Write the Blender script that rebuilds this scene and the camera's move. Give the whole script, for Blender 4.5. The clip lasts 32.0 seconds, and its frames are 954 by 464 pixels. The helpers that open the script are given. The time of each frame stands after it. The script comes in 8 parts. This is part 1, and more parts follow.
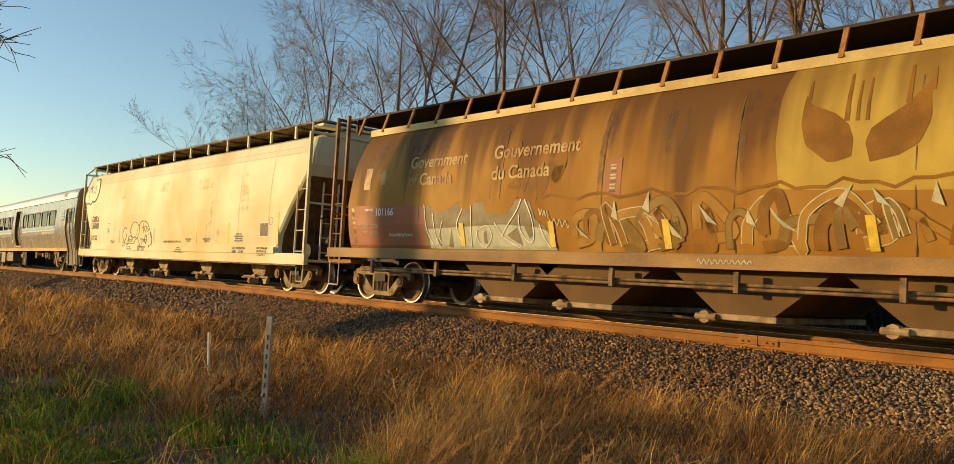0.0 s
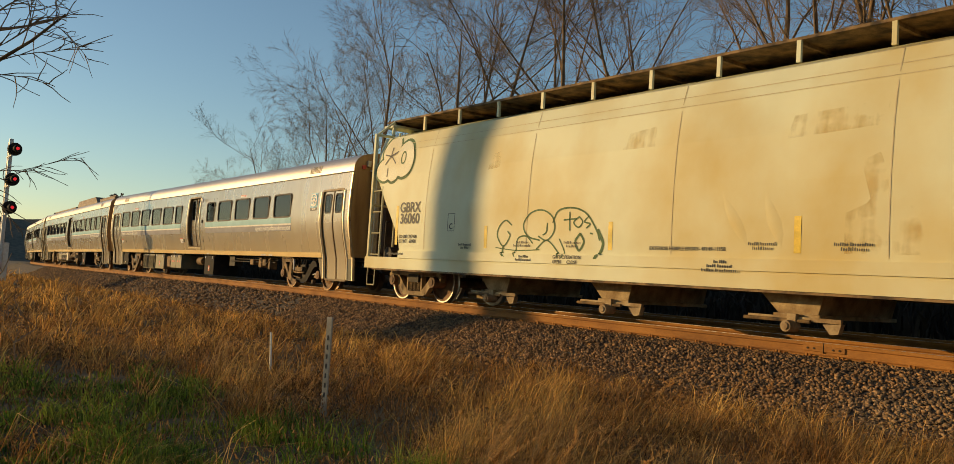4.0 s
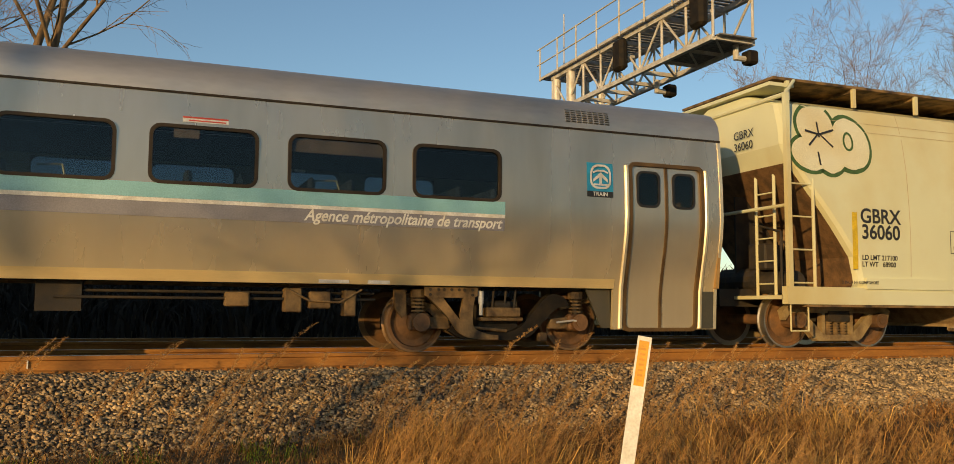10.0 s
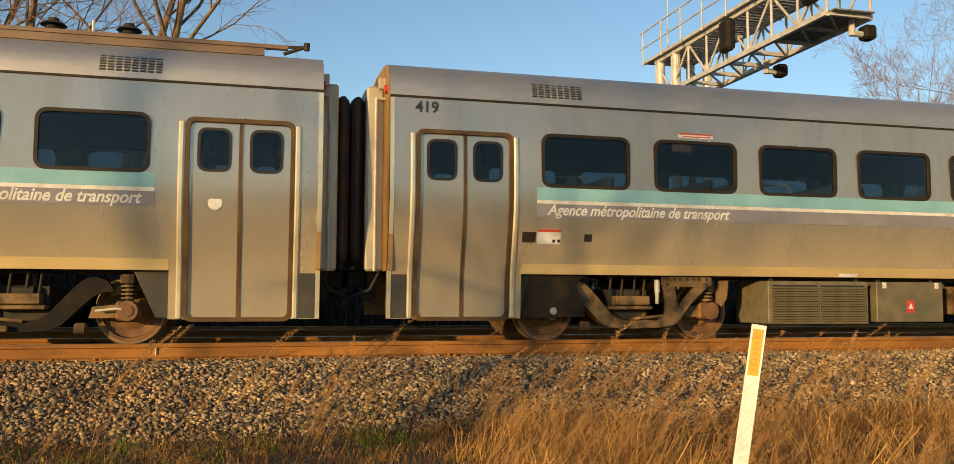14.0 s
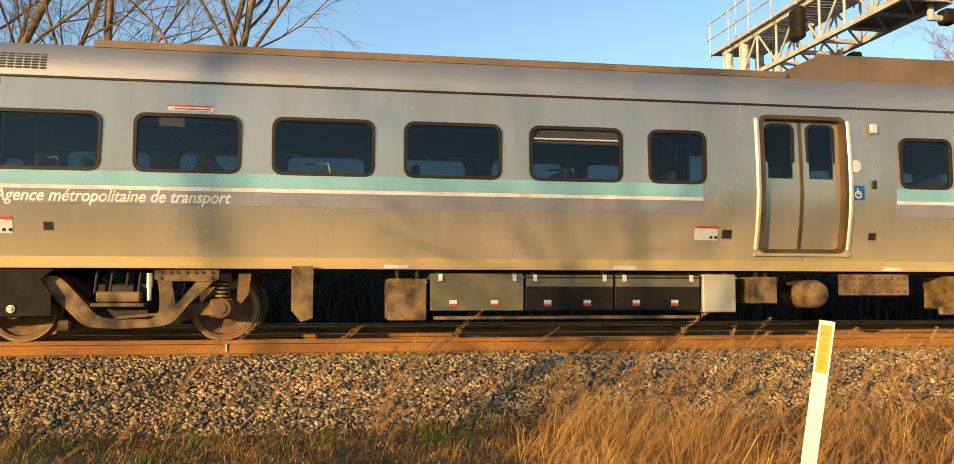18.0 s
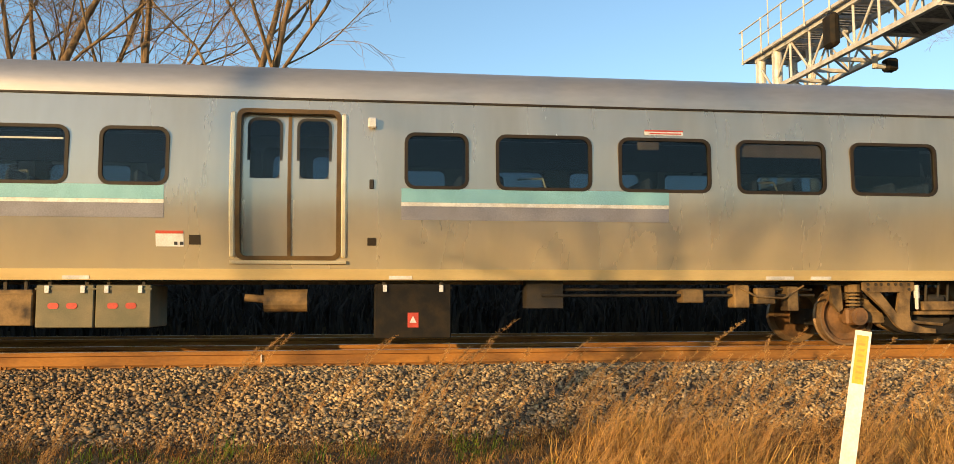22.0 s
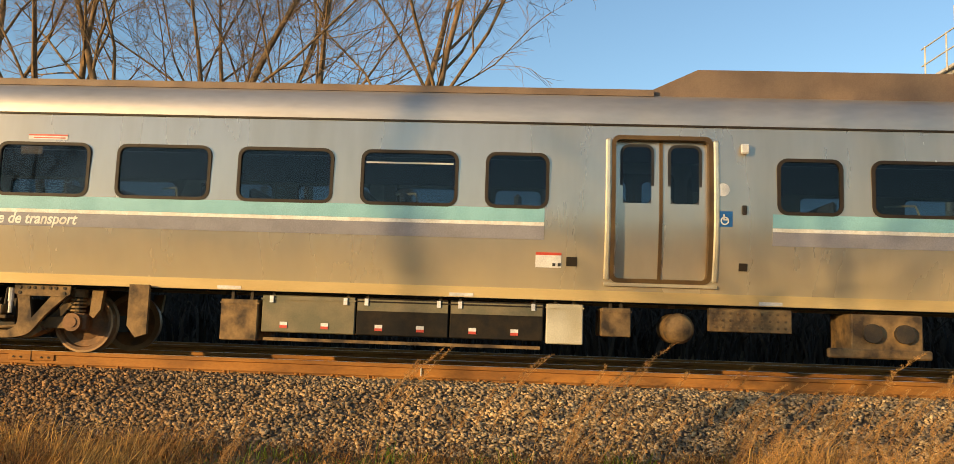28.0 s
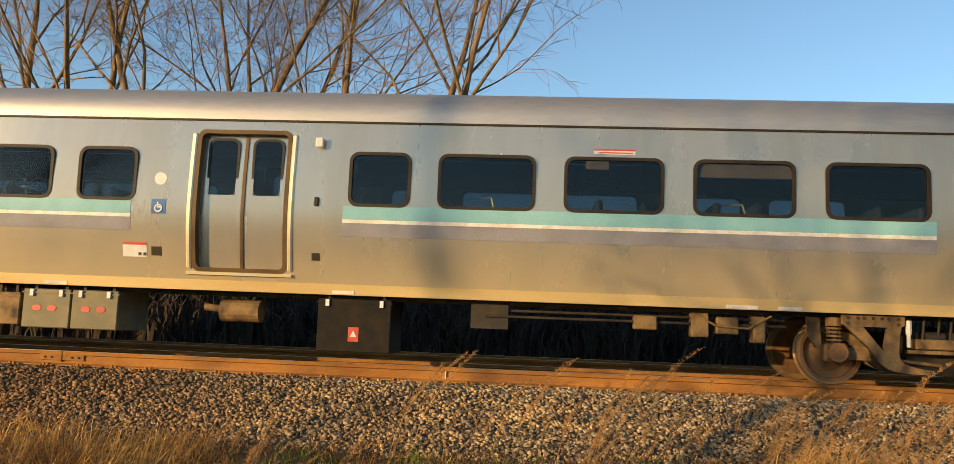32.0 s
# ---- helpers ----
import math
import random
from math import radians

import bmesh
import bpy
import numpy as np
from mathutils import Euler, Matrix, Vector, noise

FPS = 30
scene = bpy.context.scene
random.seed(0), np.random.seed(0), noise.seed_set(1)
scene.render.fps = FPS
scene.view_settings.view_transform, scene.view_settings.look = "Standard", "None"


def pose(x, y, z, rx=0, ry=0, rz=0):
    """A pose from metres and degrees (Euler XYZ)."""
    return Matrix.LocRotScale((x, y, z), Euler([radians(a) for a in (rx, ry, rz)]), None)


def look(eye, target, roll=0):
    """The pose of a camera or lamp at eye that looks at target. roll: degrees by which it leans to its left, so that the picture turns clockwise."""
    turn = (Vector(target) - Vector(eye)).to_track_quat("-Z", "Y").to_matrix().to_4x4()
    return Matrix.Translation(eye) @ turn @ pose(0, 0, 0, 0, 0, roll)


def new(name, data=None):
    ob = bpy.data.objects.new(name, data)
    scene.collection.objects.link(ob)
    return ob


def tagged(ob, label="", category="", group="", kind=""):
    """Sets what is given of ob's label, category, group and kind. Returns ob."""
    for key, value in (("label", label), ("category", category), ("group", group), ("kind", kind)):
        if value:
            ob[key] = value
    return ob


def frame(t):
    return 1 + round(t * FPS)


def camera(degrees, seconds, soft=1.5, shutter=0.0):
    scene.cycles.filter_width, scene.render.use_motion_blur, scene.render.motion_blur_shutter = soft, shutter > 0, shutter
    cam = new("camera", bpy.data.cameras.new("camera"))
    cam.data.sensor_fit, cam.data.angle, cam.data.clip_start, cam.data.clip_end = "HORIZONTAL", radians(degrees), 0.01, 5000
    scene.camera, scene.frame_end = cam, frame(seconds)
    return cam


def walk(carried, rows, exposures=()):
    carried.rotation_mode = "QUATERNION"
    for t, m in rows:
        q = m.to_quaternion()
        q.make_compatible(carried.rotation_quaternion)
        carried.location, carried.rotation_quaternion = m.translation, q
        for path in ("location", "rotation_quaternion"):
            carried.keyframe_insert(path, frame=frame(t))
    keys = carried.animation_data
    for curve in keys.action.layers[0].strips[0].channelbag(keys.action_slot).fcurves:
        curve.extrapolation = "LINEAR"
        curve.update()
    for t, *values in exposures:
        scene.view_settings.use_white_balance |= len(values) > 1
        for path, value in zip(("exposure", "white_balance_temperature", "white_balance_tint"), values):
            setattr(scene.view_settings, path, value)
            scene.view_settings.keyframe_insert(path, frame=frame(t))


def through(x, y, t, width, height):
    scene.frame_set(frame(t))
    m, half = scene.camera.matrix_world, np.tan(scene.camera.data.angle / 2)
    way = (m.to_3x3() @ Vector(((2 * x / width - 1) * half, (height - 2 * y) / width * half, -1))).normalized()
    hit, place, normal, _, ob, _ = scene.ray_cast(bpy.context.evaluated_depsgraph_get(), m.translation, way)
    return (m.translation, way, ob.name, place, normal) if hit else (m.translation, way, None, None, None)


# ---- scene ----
# ---- camera ----
cam = camera(58.51, 32.0, 0.8)
PATH = [
    (0.0, pose(0.010, 0, 0.614, 93.16, -3.22, 48.87)),
    (0.5, pose(0.008, 0, 0.611, 92.97, -3.14, 51.11)),
    (1.0, pose(-0.004, 0, 0.602, 93.03, -3.07, 52.59)),
    (1.5, pose(-0.007, 0, 0.603, 93.42, -3.24, 52.71)),
    (2.0, pose(-0.009, 0, 0.594, 93.43, -3.56, 52.79)),
    (2.5, pose(-0.002, 0, 0.593, 93.34, -3.88, 52.89)),
    (3.0, pose(-0.003, 0, 0.598, 93.24, -3.94, 52.80)),
    (3.5, pose(0.005, 0, 0.602, 93.20, -3.81, 52.75)),
    (4.0, pose(0.006, 0, 0.603, 93.17, -3.69, 52.76)),
    (4.5, pose(0.002, 0, 0.605, 93.11, -3.51, 52.70)),
    (6.5, pose(0.014, 0, 0.579, 93.79, -4.33, 46.94)),
    (7.0, pose(-0.002, 0, 0.586, 94.25, -3.87, 39.81)),
    (7.5, pose(-0.019, 0, 0.606, 94.79, -3.74, 30.91)),
    (8.0, pose(-0.011, 0, 0.600, 95.27, -3.72, 23.64)),
    (8.5, pose(0.002, 0, 0.596, 95.48, -3.39, 13.82)),
    (9.0, pose(0.005, 0, 0.606, 95.13, -2.33, 0.55)),
    (9.5, pose(-0.009, 0, 0.633, 95.07, -0.97, -14.48)),
    (10.0, pose(-0.004, 0, 0.621, 95.10, -0.44, -21.03)),
    (10.5, pose(-0.005, 0, 0.614, 95.03, 0.06, -21.85)),
    (11.0, pose(-0.010, 0, 0.614, 94.97, 1.62, -21.83)),
    (11.5, pose(-0.022, 0, 0.618, 94.73, 1.52, -21.94)),
    (12.0, pose(-0.037, 0, 0.621, 94.59, 0.97, -20.50)),
    (12.5, pose(-0.059, 0, 0.613, 94.51, 0.16, -17.08)),
    (13.0, pose(-0.085, 0, 0.617, 94.38, 0.06, -15.66)),
    (13.5, pose(-0.077, 0, 0.618, 94.28, -0.22, -14.06)),
    (14.0, pose(-0.031, 0, 0.618, 94.31, -0.23, -14.10)),
    (14.5, pose(0.005, 0, 0.623, 94.20, -0.08, -14.06)),
    (15.0, pose(0.026, 0, 0.618, 94.13, 0.08, -13.85)),
    (15.5, pose(0.026, 0, 0.615, 94.03, 0.05, -12.51)),
    (17.5, pose(0.037, 0, 0.614, 94.10, -0.01, -9.60)),
    (18.0, pose(0.033, 0, 0.615, 94.09, -0.01, -9.57)),
    (18.5, pose(0.018, 0, 0.620, 94.16, 0.02, -9.50)),
    (19.0, pose(0.019, 0, 0.621, 94.18, 0.02, -9.48)),
    (19.5, pose(0.022, 0, 0.622, 94.22, 0.02, -9.36)),
    (20.0, pose(0.020, 0, 0.619, 94.28, -0.05, -8.43)),
    (20.5, pose(0.016, 0, 0.619, 94.43, 0.05, -8.11)),
    (21.0, pose(0.019, 0, 0.617, 94.59, 0.09, -8.07)),
    (21.5, pose(0.022, 0, 0.619, 94.63, 0.15, -7.87)),
    (22.0, pose(0.027, -0.035, 0.616, 94.80, 0.15, -7.43)),
    (22.5, pose(0.034, -0.070, 0.611, 94.78, -0.20, -5.41)),
    (23.0, pose(0.044, -0.105, 0.604, 94.69, -0.40, -3.61)),
    (23.5, pose(0.026, -0.140, 0.588, 94.67, -0.51, -2.56)),
    (24.0, pose(0.008, -0.140, 0.578, 94.54, -0.23, -1.24)),
    (24.5, pose(-0.023, -0.140, 0.576, 94.43, 0.21, -0.78)),
    (25.0, pose(-0.029, -0.140, 0.579, 94.35, 0.08, 0.77)),
    (25.5, pose(-0.000, -0.140, 0.571, 94.50, -0.52, 1.05)),
    (27.5, pose(0.000, -0.140, 0.565, 96.03, -1.66, 2.46)),
    (28.0, pose(-0.005, -0.140, 0.564, 96.22, -1.89, 2.84)),
    (28.5, pose(0.009, -0.140, 0.568, 96.27, -1.83, 3.08)),
    (29.0, pose(0.008, -0.140, 0.563, 96.22, -2.02, 3.29)),
    (29.5, pose(0.006, -0.140, 0.572, 96.23, -2.00, 3.48)),
    (30.0, pose(0.005, -0.140, 0.572, 96.23, -2.02, 3.64)),
    (30.5, pose(0.006, -0.140, 0.561, 96.33, -2.11, 4.19)),
    (31.0, pose(-0.002, -0.140, 0.566, 96.35, -2.09, 4.39)),
    (31.5, pose(0.002, -0.140, 0.568, 96.36, -2.14, 4.44)),
    (32.0, pose(-0.000, -0.140, 0.566, 96.37, -2.22, 4.52)),
]
walk(cam, PATH, [(0, 0.55, 7900, 10), (1.5, 0.35, 7800, 10), (4, 0.14, 7700, 10), (6.5, 0.00, 8800, 10), (7.5, 0.00, 8600, 10), (9, -0.05, 7900, 10), (10, 0.20, 7600, 10), (11, 0.45, 7600, 10), (13, 0.34, 7500, 10), (15, 0.87, 7500, 10), (20, 1.00, 7450, 10), (25, 0.95, 7500, 10), (28, 0.85, 7450, 10), (31, 0.81, 7500, 10), (32, 0.79, 7200, 10)])
# seconds and metres run by the train
TRAIN = [(0.0, 0.000), (0.5, 2.363), (1.0, 4.747), (1.5, 7.132), (2.0, 9.504), (2.5, 11.853), (3.0, 14.203), (3.5, 16.568), (4.0, 18.944), (4.5, 21.286), (6.5, 30.725), (7.0, 33.080), (7.5, 35.457), (8.0, 37.809), (8.5, 40.152), (9.0, 42.493), (9.5, 44.826), (10.0, 47.164), (10.5, 49.500), (11.0, 51.833), (11.5, 54.149), (12.0, 56.470), (12.5, 58.790), (13.0, 61.095), (13.5, 63.404), (14.0, 65.706), (14.5, 68.010), (15.0, 70.314), (15.5, 72.618), (17.5, 81.851), (18.0, 84.166), (18.5, 86.486), (19.0, 88.812), (19.5, 91.129), (20.0, 93.464), (20.5, 95.798), (21.0, 98.138), (21.5, 100.476), (22.0, 102.815), (22.5, 105.166), (23.0, 107.528), (23.5, 109.901), (24.0, 112.287), (24.5, 114.695), (25.0, 117.097), (25.5, 119.497), (27.5, 129.209), (28.0, 131.671), (28.5, 134.145), (29.0, 136.630), (29.5, 139.127), (30.0, 141.646), (30.5, 144.189), (31.0, 146.749), (31.5, 149.304), (32.0, 151.871)]
CENTRES = [-51.547, -77.657, -103.767, -129.877, -155.987]
TREE_ROWS = [
    (2, 10.4, 25, 1.15, 40),
    (0, 14.2, 27, 0.95, 10),
    (3, 19.0, 29, 1.1, 60),
    (1, 24.0, 26, 1.2, 120),
    (2, 29.5, 28, 1.1, 300),
    (0, 34, 28, 1.15, 170),
    (2, 40.7, 30, 1.15, 200),
    (1, 47.5, 29, 1.3, 250),
    (3, 54.5, 28, 1.3, 30),
    (1, 60.0, 28, 1.15, 80),
    (2, 63.5, 28, 0.98, 140),
    (1, 66.3, 28, 0.76, 220),
    (2, 68.8, 29, 0.52, 200),
    (3, -43.0, 31, 0.8, 0),
    (1, -48.5, 32, 0.95, 50),
]

# ---- world, sun, exposure ----
SUN_AZ, SUN_EL = 48.5, 9.0
to_sun = Vector((-math.sin(radians(SUN_AZ)), -math.cos(radians(SUN_AZ)), math.tan(radians(SUN_EL)))).normalized()
world = bpy.data.worlds.new("sky")
scene.world = world
world.use_nodes = True
sky = world.node_tree.nodes.new("ShaderNodeTexSky")
sky.sky_type = "NISHITA"
sky.sun_disc = False
sky.sun_elevation = radians(SUN_EL)
sky.sun_rotation = math.atan2(to_sun.x, to_sun.y)
sky.air_density, sky.dust_density, sky.ozone_density = 1.0, 0.15, 3.0
background = world.node_tree.nodes["Background"]
background.inputs["Strength"].default_value = 0.15
world.node_tree.links.new(sky.outputs[0], background.inputs["Color"])
sun_light = bpy.data.lights.new("sun", "SUN")
sun_light.energy, sun_light.angle, sun_light.color = 3.3, radians(0.55), (1.0, 0.70, 0.34)
sun_ob = new("sun", sun_light)
sun_ob.matrix_world = look(to_sun * 200, (0, 0, 0))


# ---- mesh helpers ----
def link(name, mesh, parent=None, label="", at=None):
    ob = new(name, mesh)
    if parent:
        ob.parent = parent
    if at is not None:
        ob.matrix_basis = at
    if label:
        ob["label"] = label
    return ob


def mesh_of(bm, material, smooth=False):
    me = bpy.data.meshes.new("piece")
    bmesh.ops.recalc_face_normals(bm, faces=bm.faces)
    if smooth:
        for f in bm.faces:
            f.smooth = True
    bm.to_mesh(me)
    curved = any(f.smooth for f in bm.faces)
    bm.free()
    if curved:
        me.set_sharp_from_angle(angle=radians(28))
    me.materials.append(material)
    return me


KNUCKLE, TAPER = 2.0, 0.27


def draw_in(z):
    """How far the car's side lies inward at height z: it is widest at the waist and leans in above and below."""
    return float(np.interp(z, (0.3, 0.9, 1.2, 1.5, 1.75, 2.0, 2.4, 2.8, 3.24), (0.245, 0.21, 0.145, 0.075, 0.028, 0.004, 0.008, 0.03, 0.065)))


def bend(bm, lift=0.0, both=False):
    """Curve the car's side in towards its foot; lift: the car height of this mesh's origin."""
    for cut in (2.8, 2.4, KNUCKLE, 1.75, 1.5, 1.2, 0.9):
        bmesh.ops.bisect_plane(bm, geom=bm.verts[:] + bm.edges[:] + bm.faces[:], plane_co=(0, 0, cut - lift), plane_no=(0, 0, 1))
    for v in bm.verts:
        v.co.y += (-1 if both and v.co.y > 0 else 1) * draw_in(v.co.z + lift)
    for f in bm.faces:
        f.smooth = True
    return bm


def part(name, bm, material, parent, label="", at=None, smooth=False):
    return link(name, mesh_of(bm, material, smooth), parent, label, at)


def raw_mesh(verts, faces, material, smooth=False):
    me = bpy.data.meshes.new("piece")
    me.from_pydata(verts, [], faces)
    me.materials.append(material)
    if smooth:
        me.shade_smooth()
    return me


def box(bm, x0, x1, y0, y1, z0, z1, bevel=0.0):
    v = [bm.verts.new((x, y, z)) for z in (z0, z1) for y in (y0, y1) for x in (x0, x1)]
    fs = [bm.faces.new([v[i] for i in q]) for q in ((0, 2, 3, 1), (4, 5, 7, 6), (0, 1, 5, 4), (2, 6, 7, 3), (0, 4, 6, 2), (1, 3, 7, 5))]
    if bevel:
        es = list({e for f in fs for e in f.edges})
        bmesh.ops.bevel(bm, geom=es, offset=bevel, segments=1, affect="EDGES")
    return bm


def boxes(*rows, bevel=0.0):
    bm = bmesh.new()
    for r in rows:
        box(bm, *r, bevel=bevel)
    return bm


def rod(bm, a, b, r, sides=8, r2=None):
    a, b = Vector(a), Vector(b)
    d = b - a
    m = Matrix.Translation((a + b) / 2) @ d.to_track_quat("Z", "Y").to_matrix().to_4x4()
    bmesh.ops.create_cone(bm, cap_ends=True, segments=sides, radius1=r, radius2=r if r2 is None else r2, depth=d.length, matrix=m)
    return bm


def rods(*rows, sides=8):
    bm = bmesh.new()
    for a, b, r in rows:
        rod(bm, a, b, r, sides)
    return bm


def prism(bm, outline, y0, y1):
    """An outline in x and z, drawn out from y0 to y1."""
    a = [bm.verts.new((x, y0, z)) for x, z in outline]
    b = [bm.verts.new((x, y1, z)) for x, z in outline]
    n = len(a)
    bm.faces.new(a), bm.faces.new(b[::-1])
    for i in range(n):
        j = (i + 1) % n
        bm.faces.new((a[i], b[i], b[j], a[j]))
    return bm


def round_rect(w, h, r, n=4):
    pts = []
    for cx, cz, a0 in ((w / 2 - r, h / 2 - r, 0), (-w / 2 + r, h / 2 - r, 90), (-w / 2 + r, -h / 2 + r, 180), (w / 2 - r, -h / 2 + r, 270)):
        for i in range(n + 1):
            a = radians(a0 + 90 * i / n)
            pts.append((cx + r * math.cos(a), cz + r * math.sin(a)))
    return pts


def ring(bm, outer, inner, y0, y1):
    """A frame between two outlines with as many points, from y0 to y1."""
    n = len(outer)
    a = [bm.verts.new((x, y0, z)) for x, z in outer]
    b = [bm.verts.new((x, y0, z)) for x, z in inner]
    c = [bm.verts.new((x, y1, z)) for x, z in outer]
    d = [bm.verts.new((x, y1, z)) for x, z in inner]
    for i in range(n):
        j = (i + 1) % n
        bm.faces.new((a[i], a[j], b[j], b[i]))
        bm.faces.new((c[i], d[i], d[j], c[j]))
        bm.faces.new((a[i], c[i], c[j], a[j]))
        bm.faces.new((b[i], b[j], d[j], d[i]))
    return bm


def loft(bm, rings, close=True, caps=True):
    vs = [[bm.verts.new(p) for p in r] for r in rings]
    n = len(vs[0])
    for a, b in zip(vs, vs[1:]):
        for i in range(n if close else n - 1):
            j = (i + 1) % n
            bm.faces.new((a[i], a[j], b[j], b[i]))
    if caps and close:
        bm.faces.new(vs[0][::-1]), bm.faces.new(vs[-1])
    return bm


def text_mesh(words, size, material, shear=0.0, align="LEFT", bold=0.0):
    cu = bpy.data.curves.new("words", "FONT")
    cu.body, cu.size, cu.shear, cu.align_x, cu.extrude = words, size, shear, align, 0.001
    cu.offset = bold
    ob = bpy.data.objects.new("words", cu)
    scene.collection.objects.link(ob)
    bpy.context.view_layer.update()
    me = bpy.data.meshes.new_from_object(ob.evaluated_get(bpy.context.evaluated_depsgraph_get()))
    bpy.data.objects.remove(ob)
    me.materials.clear()
    me.materials.append(material)
    return me




# ---- materials ----
def material(name, colour, rough=0.6, metal=0.0, colour2=None, scale=6.0, stretch=(1, 1, 1), low=0.4, high=0.65, bump=0.0, bump_scale=60.0, fine=0.12, random_value=0.0, island=0.0, spec=0.5, aniso=0.0, through=0.0):
    """Two colours mixed by a broad noise, a fine grain, a fine relief."""
    m = bpy.data.materials.new(name)
    m.use_nodes = True
    nt = m.node_tree
    p = nt.nodes["Principled BSDF"]
    p.inputs["Metallic"].default_value = metal
    p.inputs["Specular IOR Level"].default_value = spec
    p.inputs["Anisotropic"].default_value = aniso
    tc = nt.nodes.new("ShaderNodeTexCoord")
    mp = nt.nodes.new("ShaderNodeMapping")
    mp.inputs["Scale"].default_value = stretch
    nt.links.new(tc.outputs["Object"], mp.inputs[0])
    n1 = nt.nodes.new("ShaderNodeTexNoise")
    n1.inputs["Scale"].default_value, n1.inputs["Detail"].default_value = scale, 6
    nt.links.new(mp.outputs[0], n1.inputs["Vector"])
    n2 = nt.nodes.new("ShaderNodeTexNoise")
    n2.inputs["Scale"].default_value, n2.inputs["Detail"].default_value = bump_scale, 4
    nt.links.new(mp.outputs[0], n2.inputs["Vector"])
    ramp = nt.nodes.new("ShaderNodeMapRange")
    ramp.inputs["From Min"].default_value, ramp.inputs["From Max"].default_value = low, high
    nt.links.new(n1.outputs["Fac"], ramp.inputs["Value"])
    mix = nt.nodes.new("ShaderNodeMix")
    mix.data_type = "RGBA"
    c2 = colour2 or tuple(c * 0.75 for c in colour)
    mix.inputs["A"].default_value, mix.inputs["B"].default_value = (*colour, 1), (*c2, 1)
    nt.links.new(ramp.outputs[0], mix.inputs["Factor"])
    hsv = nt.nodes.new("ShaderNodeHueSaturation")
    nt.links.new(mix.outputs["Result"], hsv.inputs["Color"])
    grain = nt.nodes.new("ShaderNodeMapRange")
    grain.inputs["From Min"].default_value, grain.inputs["From Max"].default_value = 0.3, 0.7
    grain.inputs["To Min"].default_value, grain.inputs["To Max"].default_value = 1 - fine, 1 + fine
    nt.links.new(n2.outputs["Fac"], grain.inputs["Value"])
    value = grain.outputs[0]
    if random_value or island:
        info = nt.nodes.new("ShaderNodeObjectInfo" if random_value else "ShaderNodeNewGeometry")
        rv = nt.nodes.new("ShaderNodeMapRange")
        k = random_value or island
        rv.inputs["To Min"].default_value, rv.inputs["To Max"].default_value = 1 - k, 1 + k
        nt.links.new(info.outputs["Random" if random_value else "Random Per Island"], rv.inputs["Value"])
        mul = nt.nodes.new("ShaderNodeMath")
        mul.operation = "MULTIPLY"
        nt.links.new(value, mul.inputs[0])
        nt.links.new(rv.outputs[0], mul.inputs[1])
        value = mul.outputs[0]
    nt.links.new(value, hsv.inputs["Value"])
    nt.links.new(hsv.outputs[0], p.inputs["Base Color"])
    rr = nt.nodes.new("ShaderNodeMapRange")
    rr.inputs["To Min"].default_value, rr.inputs["To Max"].default_value = max(0.02, rough - 0.08), min(1, rough + 0.08)
    nt.links.new(n1.outputs["Fac"], rr.inputs["Value"])
    nt.links.new(rr.outputs[0], p.inputs["Roughness"])
    if bump:
        b = nt.nodes.new("ShaderNodeBump")
        b.inputs["Strength"].default_value, b.inputs["Distance"].default_value = bump, 0.02
        nt.links.new(n2.outputs["Fac"], b.inputs["Height"])
        nt.links.new(b.outputs[0], p.inputs["Normal"])
    if through:
        tr = nt.nodes.new("ShaderNodeBsdfTranslucent")
        nt.links.new(hsv.outputs[0], tr.inputs["Color"])
        both = nt.nodes.new("ShaderNodeMixShader")
        both.inputs[0].default_value = through
        nt.links.new(p.outputs[0], both.inputs[1])
        nt.links.new(tr.outputs[0], both.inputs[2])
        nt.links.new(both.outputs[0], nt.nodes["Material Output"].inputs["Surface"])
    return m


def glass(name, tint, gloss=1.0):
    m = bpy.data.materials.new(name)
    m.use_nodes = True
    nt = m.node_tree
    nt.nodes.remove(nt.nodes["Principled BSDF"])
    out = nt.nodes["Material Output"]
    tr = nt.nodes.new("ShaderNodeBsdfTransparent")
    tr.inputs[0].default_value = (*tint, 1)
    gl = nt.nodes.new("ShaderNodeBsdfGlossy")
    gl.inputs["Roughness"].default_value = 0.03
    fr = nt.nodes.new("ShaderNodeFresnel")
    fr.inputs["IOR"].default_value = 1.4
    mix = nt.nodes.new("ShaderNodeMixShader")
    nt.links.new(fr.outputs[0], mix.inputs[0])
    nt.links.new(tr.outputs[0], mix.inputs[1])
    nt.links.new(gl.outputs[0], mix.inputs[2])
    nt.links.new(mix.outputs[0], out.inputs["Surface"])
    return m


def lamp_glow(name, colour, strength):
    m = bpy.data.materials.new(name)
    m.use_nodes = True
    p = m.node_tree.nodes["Principled BSDF"]
    p.inputs["Base Color"].default_value = (*colour, 1)
    p.inputs["Emission Color"].default_value = (*colour, 1)
    p.inputs["Emission Strength"].default_value = strength
    return m


